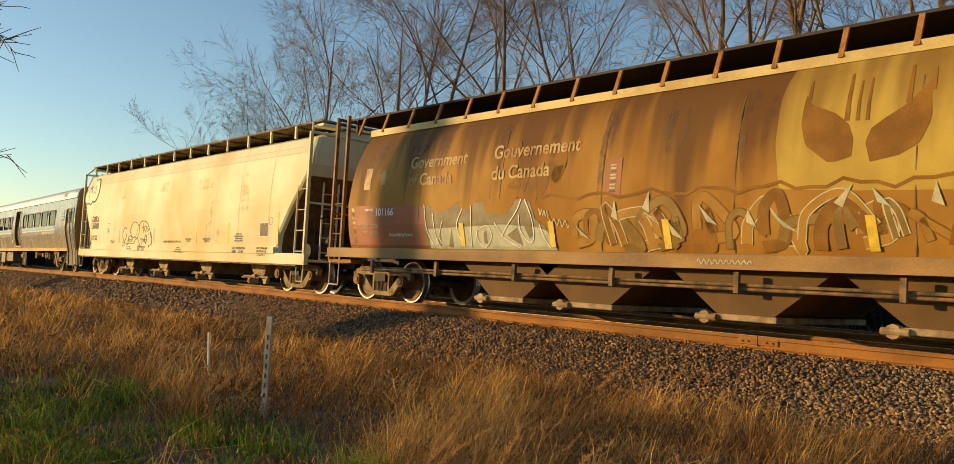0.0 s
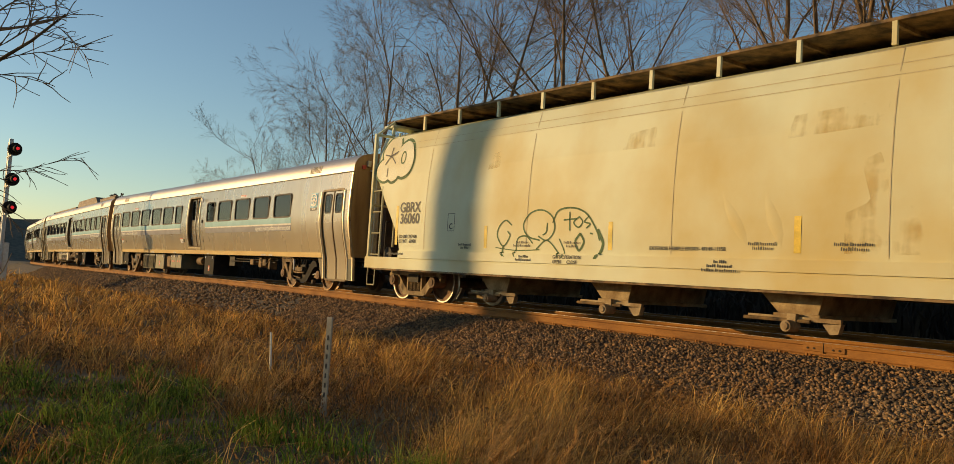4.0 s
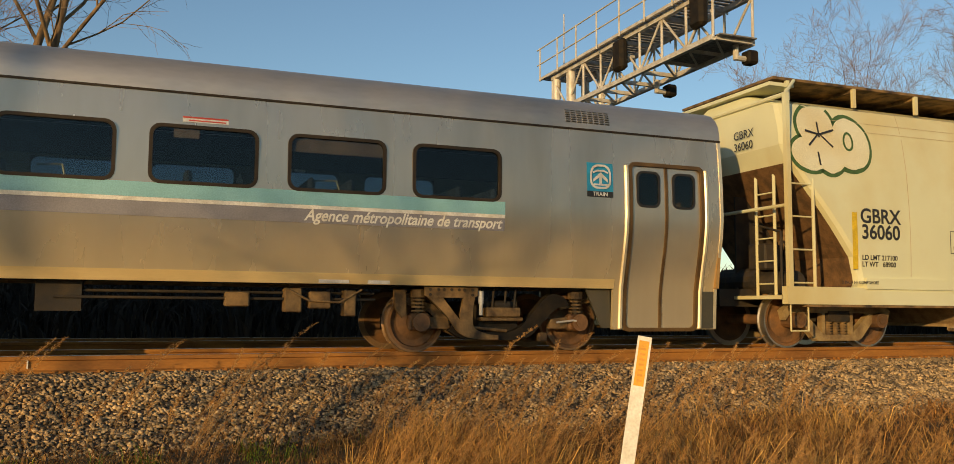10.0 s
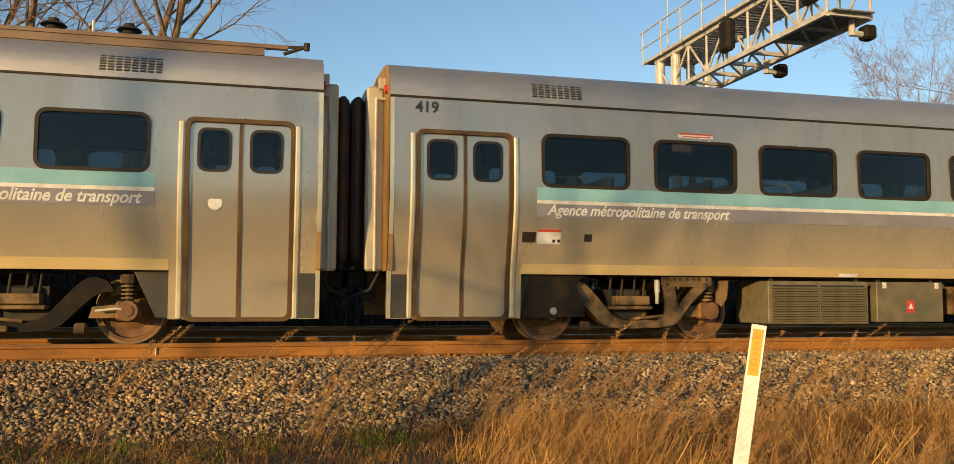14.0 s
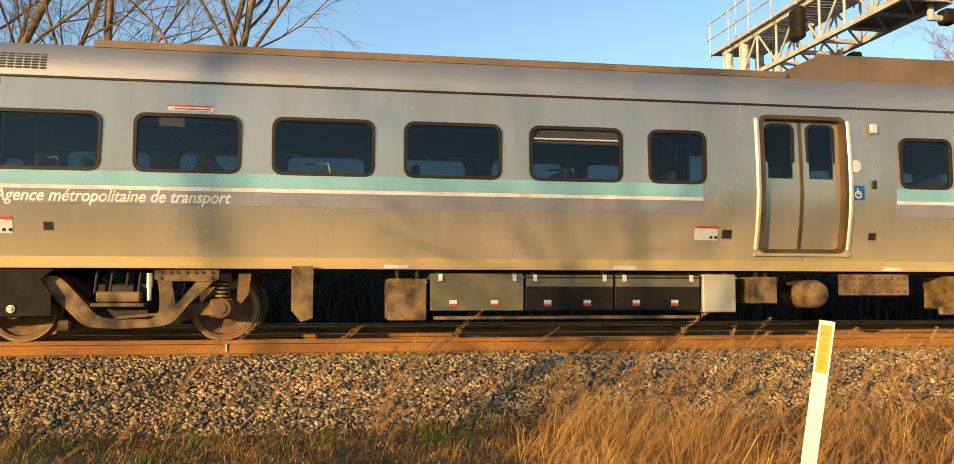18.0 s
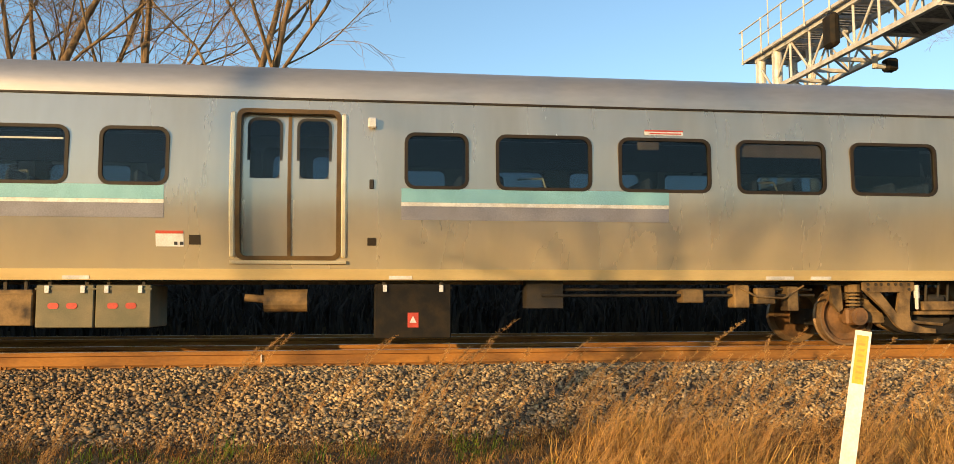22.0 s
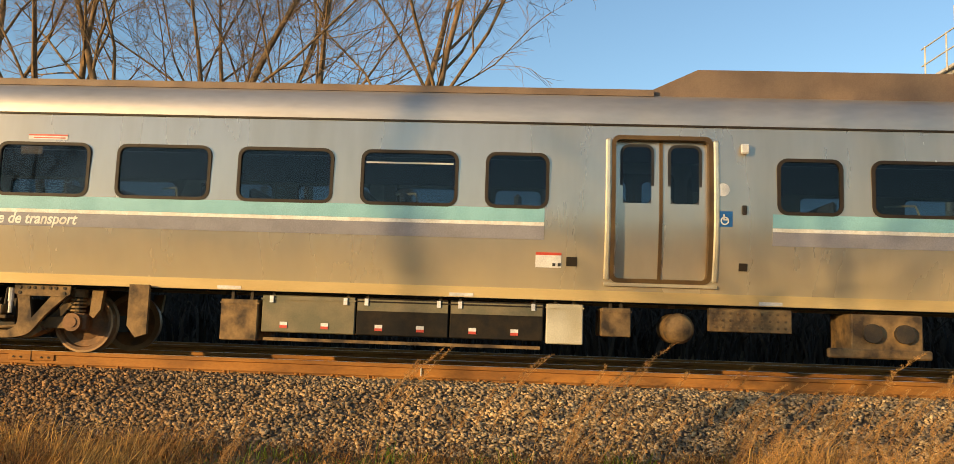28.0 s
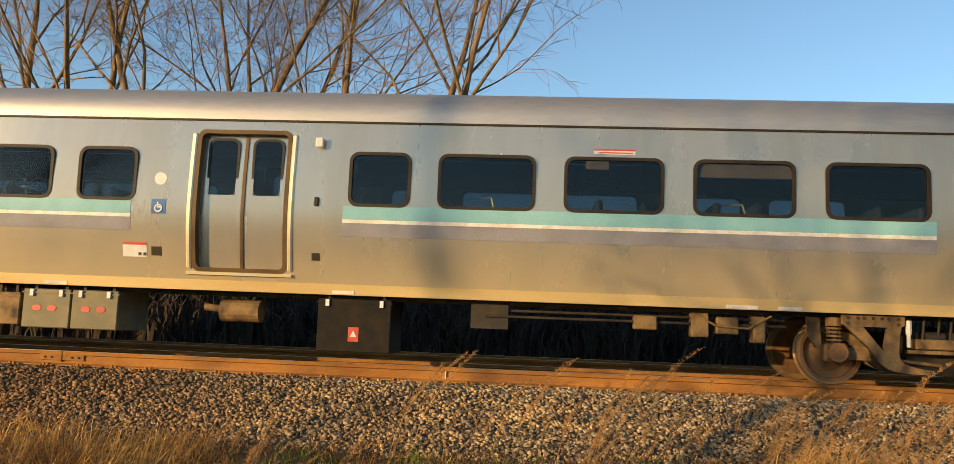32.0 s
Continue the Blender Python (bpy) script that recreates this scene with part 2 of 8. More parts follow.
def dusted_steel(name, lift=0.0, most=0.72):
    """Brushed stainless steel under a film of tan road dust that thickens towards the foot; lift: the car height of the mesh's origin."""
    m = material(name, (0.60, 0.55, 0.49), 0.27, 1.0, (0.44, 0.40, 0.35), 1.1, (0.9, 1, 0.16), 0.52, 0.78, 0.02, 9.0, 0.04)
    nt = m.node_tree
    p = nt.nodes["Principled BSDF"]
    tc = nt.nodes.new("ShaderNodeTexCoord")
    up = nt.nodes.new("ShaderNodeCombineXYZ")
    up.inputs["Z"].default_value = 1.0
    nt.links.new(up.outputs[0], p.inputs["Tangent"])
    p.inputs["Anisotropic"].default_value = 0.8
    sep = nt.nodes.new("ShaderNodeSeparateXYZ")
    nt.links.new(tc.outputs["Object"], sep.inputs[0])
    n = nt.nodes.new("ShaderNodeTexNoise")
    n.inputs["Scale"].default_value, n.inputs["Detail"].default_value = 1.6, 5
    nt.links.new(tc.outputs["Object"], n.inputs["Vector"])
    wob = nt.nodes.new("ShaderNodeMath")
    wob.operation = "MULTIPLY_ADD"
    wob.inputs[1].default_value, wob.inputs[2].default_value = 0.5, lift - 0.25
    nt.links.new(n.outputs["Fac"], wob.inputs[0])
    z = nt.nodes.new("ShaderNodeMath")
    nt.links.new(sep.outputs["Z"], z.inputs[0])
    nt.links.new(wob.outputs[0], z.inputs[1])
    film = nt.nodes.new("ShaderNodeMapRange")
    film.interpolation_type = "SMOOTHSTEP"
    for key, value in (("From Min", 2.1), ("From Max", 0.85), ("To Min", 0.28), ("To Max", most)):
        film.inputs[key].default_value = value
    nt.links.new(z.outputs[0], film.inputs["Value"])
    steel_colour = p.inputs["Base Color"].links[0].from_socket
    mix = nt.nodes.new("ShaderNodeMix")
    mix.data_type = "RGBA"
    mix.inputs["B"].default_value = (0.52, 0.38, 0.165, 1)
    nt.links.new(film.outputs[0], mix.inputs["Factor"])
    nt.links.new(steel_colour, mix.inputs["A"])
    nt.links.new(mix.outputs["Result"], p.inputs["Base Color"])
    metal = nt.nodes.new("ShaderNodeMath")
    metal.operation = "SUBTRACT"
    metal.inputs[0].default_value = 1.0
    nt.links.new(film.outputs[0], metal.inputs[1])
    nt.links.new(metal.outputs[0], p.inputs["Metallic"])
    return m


def film_of_grime(name, colour, most):
    """Dark run-off dirt, broken up by noise, that lets the steel show through."""
    m = material(name, colour, 0.6, 0.0, tuple(c * 1.3 for c in colour), 3.0)
    nt = m.node_tree
    p = nt.nodes["Principled BSDF"]
    tc = nt.nodes.new("ShaderNodeTexCoord")
    parts = []
    for scale, stretch in ((1.0, (5, 1, 0.7)), (1.0, (1.6, 1, 3))):
        mp = nt.nodes.new("ShaderNodeMapping")
        mp.inputs["Scale"].default_value = stretch
        nt.links.new(tc.outputs["Object"], mp.inputs[0])
        n = nt.nodes.new("ShaderNodeTexNoise")
        n.inputs["Scale"].default_value, n.inputs["Detail"].default_value = scale, 4
        nt.links.new(mp.outputs[0], n.inputs["Vector"])
        parts.append(n)
    both = nt.nodes.new("ShaderNodeMath")
    both.operation = "MULTIPLY"
    nt.links.new(parts[0].outputs["Fac"], both.inputs[0])
    nt.links.new(parts[1].outputs["Fac"], both.inputs[1])
    ramp = nt.nodes.new("ShaderNodeMapRange")
    ramp.inputs["From Min"].default_value, ramp.inputs["From Max"].default_value = 0.23, 0.36
    ramp.inputs["To Max"].default_value = most
    nt.links.new(both.outputs[0], ramp.inputs["Value"])
    nt.links.new(ramp.outputs[0], p.inputs["Alpha"])
    return m


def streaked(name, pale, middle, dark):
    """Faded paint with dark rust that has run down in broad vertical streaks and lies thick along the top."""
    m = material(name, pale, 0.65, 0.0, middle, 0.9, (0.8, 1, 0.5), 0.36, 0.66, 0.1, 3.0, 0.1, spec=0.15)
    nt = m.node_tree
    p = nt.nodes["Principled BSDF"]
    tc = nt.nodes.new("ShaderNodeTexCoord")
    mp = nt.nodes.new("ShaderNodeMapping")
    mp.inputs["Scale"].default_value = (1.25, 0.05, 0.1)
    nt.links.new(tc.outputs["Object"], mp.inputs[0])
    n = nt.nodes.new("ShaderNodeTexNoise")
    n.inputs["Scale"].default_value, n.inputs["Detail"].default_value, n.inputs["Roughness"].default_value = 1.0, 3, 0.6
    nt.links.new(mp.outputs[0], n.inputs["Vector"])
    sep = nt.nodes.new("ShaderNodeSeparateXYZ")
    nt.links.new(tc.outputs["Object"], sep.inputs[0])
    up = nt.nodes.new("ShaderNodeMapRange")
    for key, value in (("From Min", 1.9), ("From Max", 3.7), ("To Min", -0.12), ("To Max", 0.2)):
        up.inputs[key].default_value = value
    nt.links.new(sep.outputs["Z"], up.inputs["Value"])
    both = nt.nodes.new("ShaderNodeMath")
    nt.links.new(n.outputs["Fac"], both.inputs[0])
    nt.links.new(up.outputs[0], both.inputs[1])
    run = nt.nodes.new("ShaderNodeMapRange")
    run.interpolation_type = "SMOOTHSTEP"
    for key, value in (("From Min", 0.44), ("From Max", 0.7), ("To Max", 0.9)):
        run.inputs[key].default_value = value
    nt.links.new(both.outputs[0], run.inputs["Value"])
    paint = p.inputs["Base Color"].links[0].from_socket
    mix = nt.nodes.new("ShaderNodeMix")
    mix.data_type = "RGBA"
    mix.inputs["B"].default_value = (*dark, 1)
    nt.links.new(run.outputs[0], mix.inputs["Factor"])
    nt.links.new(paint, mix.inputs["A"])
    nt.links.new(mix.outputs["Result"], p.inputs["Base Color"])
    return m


YELLOWFILM = film_of_grime("stain_film", (0.55, 0.37, 0.11), 0.38)
RUSTFILM = film_of_grime("rust_run", (0.5, 0.3, 0.09), 0.6)
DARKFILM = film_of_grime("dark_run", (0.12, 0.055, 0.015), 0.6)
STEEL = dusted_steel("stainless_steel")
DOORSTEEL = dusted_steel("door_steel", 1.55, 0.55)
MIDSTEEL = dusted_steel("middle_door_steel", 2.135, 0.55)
ROOF = material("roof_steel", (0.54, 0.485, 0.42), 0.46, 0.75, (0.43, 0.39, 0.34), 1.2, (0.3, 1, 1), 0.45, 0.75, 0.03, 14.0, 0.05)
GRILLE = material("pressed_louvre_steel", (0.66, 0.58, 0.44), 0.34, 0.95, (0.55, 0.46, 0.32), 3.0)
BELLOWS = material("brown_rubber", (0.065, 0.034, 0.018), 0.65, 0.0, (0.035, 0.02, 0.013), 2.0)
DOORSEAL = material("brown_door_seal", (0.13, 0.075, 0.028), 0.5, 0.1, (0.08, 0.047, 0.02), 3.0, spec=0.3)
BRIGHT = material("polished_steel", (0.86, 0.75, 0.53), 0.4, 0.6, (0.74, 0.62, 0.42), 3.0, fine=0.04)
SILL = material("sill_steel", (0.8, 0.6, 0.29), 0.42, 0.35, (0.62, 0.44, 0.2), 1.6, (0.25, 1, 1), 0.4, 0.7, fine=0.03)
GASKET = material("brown_gasket", (0.034, 0.023, 0.013), 0.6, spec=0.3)
RUBBER = material("black_rubber", (0.018, 0.017, 0.017), 0.7)
BLACK = material("black_paint", (0.016, 0.014, 0.012), 0.7, colour2=(0.03, 0.022, 0.014), spec=0.12)
PANE = glass("tinted_glass", (0.4, 0.46, 0.5))
TEAL = material("teal_band", (0.25, 0.5, 0.54), 0.5, 0.0, (0.21, 0.44, 0.48), 3.0, spec=0.3)
BLUEBAND = material("blue_band", (0.05, 0.25, 0.42), 0.4)
WHITE = material("white_paint", (0.78, 0.76, 0.7), 0.45, colour2=(0.62, 0.58, 0.5))
GREYBAND = material("grey_band", (0.27, 0.26, 0.285), 0.5, 0.0, (0.22, 0.21, 0.23), 3.0, spec=0.3)
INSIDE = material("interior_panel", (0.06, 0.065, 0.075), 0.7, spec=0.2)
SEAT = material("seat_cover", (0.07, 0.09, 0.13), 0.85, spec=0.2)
DUSTY = material("dusty_iron", (0.26, 0.155, 0.062), 0.8, 0.1, (0.05, 0.032, 0.018), 4.0, bump=0.25, bump_scale=30)
DARKIRON = material("dark_iron", (0.03, 0.025, 0.02), 0.75, 0.2, (0.06, 0.042, 0.025), 5.0, bump=0.2)
WHEEL = material("wheel_steel", (0.22, 0.105, 0.04), 0.7, 0.1, (0.11, 0.06, 0.03), 4.0, bump=0.15, bump_scale=25)
RIM = material("bright_wheel_rim", (0.62, 0.55, 0.45), 0.4, 0.95)
SLOT = material("roof_slot_shade", (0.07, 0.064, 0.056), 0.6, 0.3)
TREAD = material("wheel_rim", (0.3, 0.18, 0.09), 0.5, 0.4)
RAILRUST = material("rusty_rail", (0.36, 0.15, 0.03), 0.85, 0.0, (0.22, 0.09, 0.022), 3.0, (0.4, 1, 1), bump=0.2, bump_scale=40)
RAILTOP = material("worn_rail_head", (0.5, 0.47, 0.43), 0.28, 1.0, (0.4, 0.35, 0.3), 2.0)
SKIRT = material("dark_skirt", (0.062, 0.058, 0.042), 0.6, 0.1, (0.085, 0.072, 0.048), 2.0)
OLIVE = material("olive_box", (0.125, 0.112, 0.062), 0.6, 0.1, (0.2, 0.155, 0.085), 3.0)
LOUVRE = material("tan_louvre", (0.2, 0.165, 0.095), 0.6, 0.1)
RED = material("red_label", (0.6, 0.07, 0.04), 0.5)
LABELW = material("label_white", (0.75, 0.72, 0.68), 0.5)
INK = material("dark_ink", (0.03, 0.03, 0.03), 0.6)
SIGNBLUE = material("sign_blue", (0.02, 0.33, 0.55), 0.4)
ACCESSBLUE = material("access_blue", (0.01, 0.12, 0.36), 0.4)
SIGNGREEN = material("sign_green", (0.01, 0.33, 0.22), 0.4)
CABBLUE = material("cab_dark_blue", (0.03, 0.045, 0.09), 0.4)
ROOFBROWN = material("dusty_brown_hood", (0.21, 0.14, 0.09), 0.65, 0.1, (0.15, 0.1, 0.07), 2.0)
HOPPERWHITE = material("hopper_cream_paint", (0.67, 0.665, 0.45), 0.55, 0.0, (0.58, 0.45, 0.19), 0.7, (0.6, 1, 0.5), 0.42, 0.68, 1.0, 1.0, 0.05, spec=0.3)
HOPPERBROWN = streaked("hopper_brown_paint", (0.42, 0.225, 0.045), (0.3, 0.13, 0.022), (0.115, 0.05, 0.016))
YELLOW = material("yellow_stripe", (0.75, 0.5, 0.03), 0.5)
MUSTARD = streaked("mustard_paint", (0.53, 0.375, 0.08), (0.41, 0.265, 0.055), (0.24, 0.13, 0.03))
GALV = material("galvanised_steel", (0.64, 0.61, 0.56), 0.5, 0.15, (0.5, 0.44, 0.35), 4.0)
GRAFCREAM = material("cream_spray", (0.72, 0.69, 0.5), 0.6, 0.0, (0.66, 0.58, 0.36), 1.2)
GRAFFITI = material("green_spray", (0.06, 0.13, 0.04), 0.7)
PALESPRAY = material("pale_spray", (0.55, 0.5, 0.3), 0.7)
ENDTAN = material("dusty_end_wall", (0.4, 0.235, 0.085), 0.6, 0.1, (0.2, 0.1, 0.035), 1.6, (2, 2, 0.25), 0.45, 0.75)
CABCREAM = material("cab_end_paint", (0.6, 0.54, 0.4), 0.45, 0.2, (0.5, 0.42, 0.27), 1.5)
GATETAN = material("dusty_tan_iron", (0.42, 0.3, 0.16), 0.8, 0.0, (0.24, 0.15, 0.07), 4.0, bump=0.2, bump_scale=30)
BARK = material("grey_brown_bark", (0.27, 0.165, 0.08), 0.9, 0.0, (0.1, 0.064, 0.035), 3.0, (3, 3, 0.6), bump=0.5, bump_scale=18)
TWIG = material("twig_bark", (0.31, 0.2, 0.115), 0.9, 0.0, (0.16, 0.1, 0.06), 1.0)
STAKEGREY = material("pale_stake", (0.42, 0.36, 0.27), 0.8)
POSTWOOD = material("weathered_post", (0.09, 0.07, 0.05), 0.9, 0.0, (0.05, 0.04, 0.03), 3.0, (3, 3, 0.5), bump=0.4)

# ---- track and ground ----
YC = 12.36
CURVE_X, CURVE_R = -27.0, 500.0
EYE_GROUND = -0.93


def track(c, off=0.0):
    """The place and heading (degrees) at chainage c along the track, off metres to its far side."""
    if c > CURVE_X:
        return c, YC + off, 0.0
    a = (CURVE_X - c) / CURVE_R
    return CURVE_X - (CURVE_R + 0 - off) * math.sin(a), YC + CURVE_R - (CURVE_R - off) * math.cos(a), -math.degrees(a)


CHAIN = [-230, -200, -170, -150, -130, -110, -95, -80, -70, -60, -52, -45, -38, -32, -27, -20, -10, 0, 10, 20, 30, 45, 60, 90, 140]
RAIL = [(-0.07, -0.204), (-0.07, -0.1896), (-0.018, -0.168), (-0.009, -0.144), (-0.009, -0.06), (-0.034, -0.048), (-0.036, -0.0072), (-0.028, 0), (0.028, 0), (0.036, -0.0072), (0.034, -0.048), (0.009, -0.06), (0.009, -0.144), (0.018, -0.168), (0.07, -0.1896), (0.07, -0.204)]


def fall(c):
    """How far the track drops along the curve."""
    return -0.0085 * max(0.0, CURVE_X - c - 4)


def along_track(off, profile):
    return [[(*track(c, off + y)[:2], z + fall(c)) for y, z in profile] for c in CHAIN]


def rail(name, off, label):
    top = tagged(new(name), label, "rail", "rails", "structure")
    bm = loft(bmesh.new(), along_track(off, RAIL))
    part("rail_body", bm, RAILRUST, top)
    bm = loft(bmesh.new(), along_track(off, [(-0.026, 0.0005), (-0.026, 0.003), (0.026, 0.003), (0.026, 0.0005)]))
    part("rail_head", bm, RAILTOP, top, "worn bright running surface")
    return top


near_rail = rail("rail_near", -0.753, "rust-brown steel rail with a worn bright head")
far_rail = rail("rail_far", 0.753, "rust-brown steel rail with a worn bright head")
SECOND = 4.4
rail("rail_second_near", SECOND - 0.753, "rusty rail of the second track behind")
rail("rail_second_far", SECOND + 0.753, "rusty rail of the second track behind")


def ground_z(x, y):
    """Height of the ground."""
    o = y - YC if x > CURVE_X else y - YC - (CURVE_X - x) ** 2 / (2 * CURVE_R)
    n = 0.05 * noise.noise((x * 0.35, y * 0.35, 0)) + 0.05 * noise.noise((x * 1.1, y * 1.1, 4)) + 0.04 * noise.noise((x * 2.6, y * 2.6, 9))
    drop = fall(x)
    near = EYE_GROUND + n + drop
    crest = -0.3 + drop
    if o < -1.3:
        bed = max(near, crest - (-1.3 - o) * 0.56 + n * 0.4)
    elif o < SECOND + 1.4:
        bed = crest - (0.05 if abs(o) > 0.9 and abs(o - SECOND) > 0.9 else 0.0)
    else:
        rise = float(np.interp(o, (SECOND + 1.4, SECOND + 2.6, SECOND + 6.5, SECOND + 12, SECOND + 40), (0.0, -0.5, 1.35, 0.9, -0.5)))
        bed = crest + rise + n
    return bed


def build_ground():
    def axis(fine0, fine1, step, far):
        a = list(np.arange(fine0, fine1 + 1e-6, step))
        lo, hi, k = [], [], step
        while fine0 - sum(lo) > -far:
            k *= 1.35
            lo.append(k)
        k = step
        while fine1 + sum(hi) < far:
            k *= 1.35
            hi.append(k)
        left = fine0 - np.cumsum(lo)
        right = fine1 + np.cumsum(hi)
        return list(left[::-1]) + a + list(right)
    xs, ys = axis(-60, 24, 0.5, 2500), axis(1.5, 20, 0.25, 2500)
    verts, faces = [], []
    for y in ys:
        for x in xs:
            verts.append((x, y, ground_z(x, y)))
    n = len(xs)
    for j in range(len(ys) - 1):
        for i in range(n - 1):
            faces.append((j * n + i, j * n + i + 1, (j + 1) * n + i + 1, (j + 1) * n + i))
    me = raw_mesh(verts, faces, GROUND, True)
    return tagged(new("ground", me), "dry autumn grass ground beside a ballasted railway", "ground", "", "structure")


GROUND = material("dry_turf", (0.17, 0.11, 0.045), 0.95, 0.0, (0.07, 0.048, 0.022), 0.9, (1, 1, 1), 0.35, 0.65, 0.6, 14.0, 0.3)
GRAVEL = material("ballast_bed", (0.12, 0.085, 0.055), 0.9, 0.0, (0.06, 0.045, 0.03), 9.0, bump=0.8, bump_scale=22.0, fine=0.3)
build_ground()
bed = loft(bmesh.new(), along_track(0, [(-3.1, -1.2), (-2.5, -0.8), (-1.45, -0.26), (-0.9, -0.235), (0.9, -0.24), (2.2, -0.3), (SECOND - 0.9, -0.24), (SECOND + 0.9, -0.24), (SECOND + 1.5, -0.25), (SECOND + 3, -1.2)]))
tagged(part("ballast_bed", bed, GRAVEL, None), "grey crushed-stone bed under the two tracks", "ballast", "", "structure")

# ---- passenger cars ----
CARS, WHEELS = [], []
LEN, HALF = 25.25, 12.625
BIG, SMALL, WZ0, WZ1 = 1.215, 0.76, 2.125, 2.79
LEFT_BIG = [-22.545, -20.89, -19.235, -17.58, -15.925]
RIGHT_BIG = [-4.36, -6.015, -7.67, -9.325]
CACHE = {}


def shared(key, make):
    if key not in CACHE:
        CACHE[key] = make()
    return CACHE[key]


def window_parts(car, x, z, y, w, h, r=0.10, name="window"):
    """A window in a brown rubber gasket; y is the outer face of the wall."""
    def frame_mesh():
        return mesh_of(ring(bmesh.new(), round_rect(w + 0.075, h + 0.075, r + 0.03), round_rect(w - 0.01, h - 0.01, r), -0.014, 0.05), GASKET)

    def pane_mesh():
        return mesh_of(prism(bmesh.new(), round_rect(w, h, r), 0.012, 0.02), PANE)
    y = y + (0.008 if y < 0 else -0.008)
    fr = link(name, shared(("frame", w, h, r), frame_mesh), car, "", pose(x, y, z, 0, 0, 0 if y < 0 else 180))
    pane = link("pane", shared(("pane", w, h, r), pane_mesh), fr)
    pane.visible_shadow = False
    return fr


def side_wall(car, y, holes, low, x0=-HALF, x1=HALF, z0=0.32, z1=3.24):
    """The wall of one side, with its openings; low: stretches where it reaches down to z0, elsewhere to the sill."""
    sill = 0.92
    xs = sorted({x0, x1, *[h[0] for h in holes], *[h[1] for h in holes], *[a for l in low for a in l]})
    zs = sorted({z0, sill, z1, *[h[2] for h in holes], *[h[3] for h in holes]})
    solid = {}
    for i in range(len(xs) - 1):
        for k in range(len(zs) - 1):
            cx, cz = (xs[i] + xs[i + 1]) / 2, (zs[k] + zs[k + 1]) / 2
            solid[i, k] = not any(h[0] < cx < h[1] and h[2] < cz < h[3] for h in holes) and (cz > sill or any(a < cx < b for a, b in low))
    bm = bmesh.new()
    cache = {}

    def v(i, k, s):
        key = (i, k, s)
        if key not in cache:
            cache[key] = bm.verts.new((xs[i], y + (0.06 if y < 0 else -0.06) * s, zs[k]))
        return cache[key]
    for (i, k), s in solid.items():
        if not s:
            continue
        for side in (0, 1):
            bm.faces.new((v(i, k, side), v(i + 1, k, side), v(i + 1, k + 1, side), v(i, k + 1, side)))
        for di, dk, a, b in ((-1, 0, (i, k), (i, k + 1)), (1, 0, (i + 1, k), (i + 1, k + 1)), (0, -1, (i, k), (i + 1, k)), (0, 1, (i, k + 1), (i + 1, k + 1))):
            if not solid.get((i + di, k + dk), False):
                bm.faces.new((v(*a, 0), v(*b, 0), v(*b, 1), v(*a, 1)))
    bend(bm, 0, True)
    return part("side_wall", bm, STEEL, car)


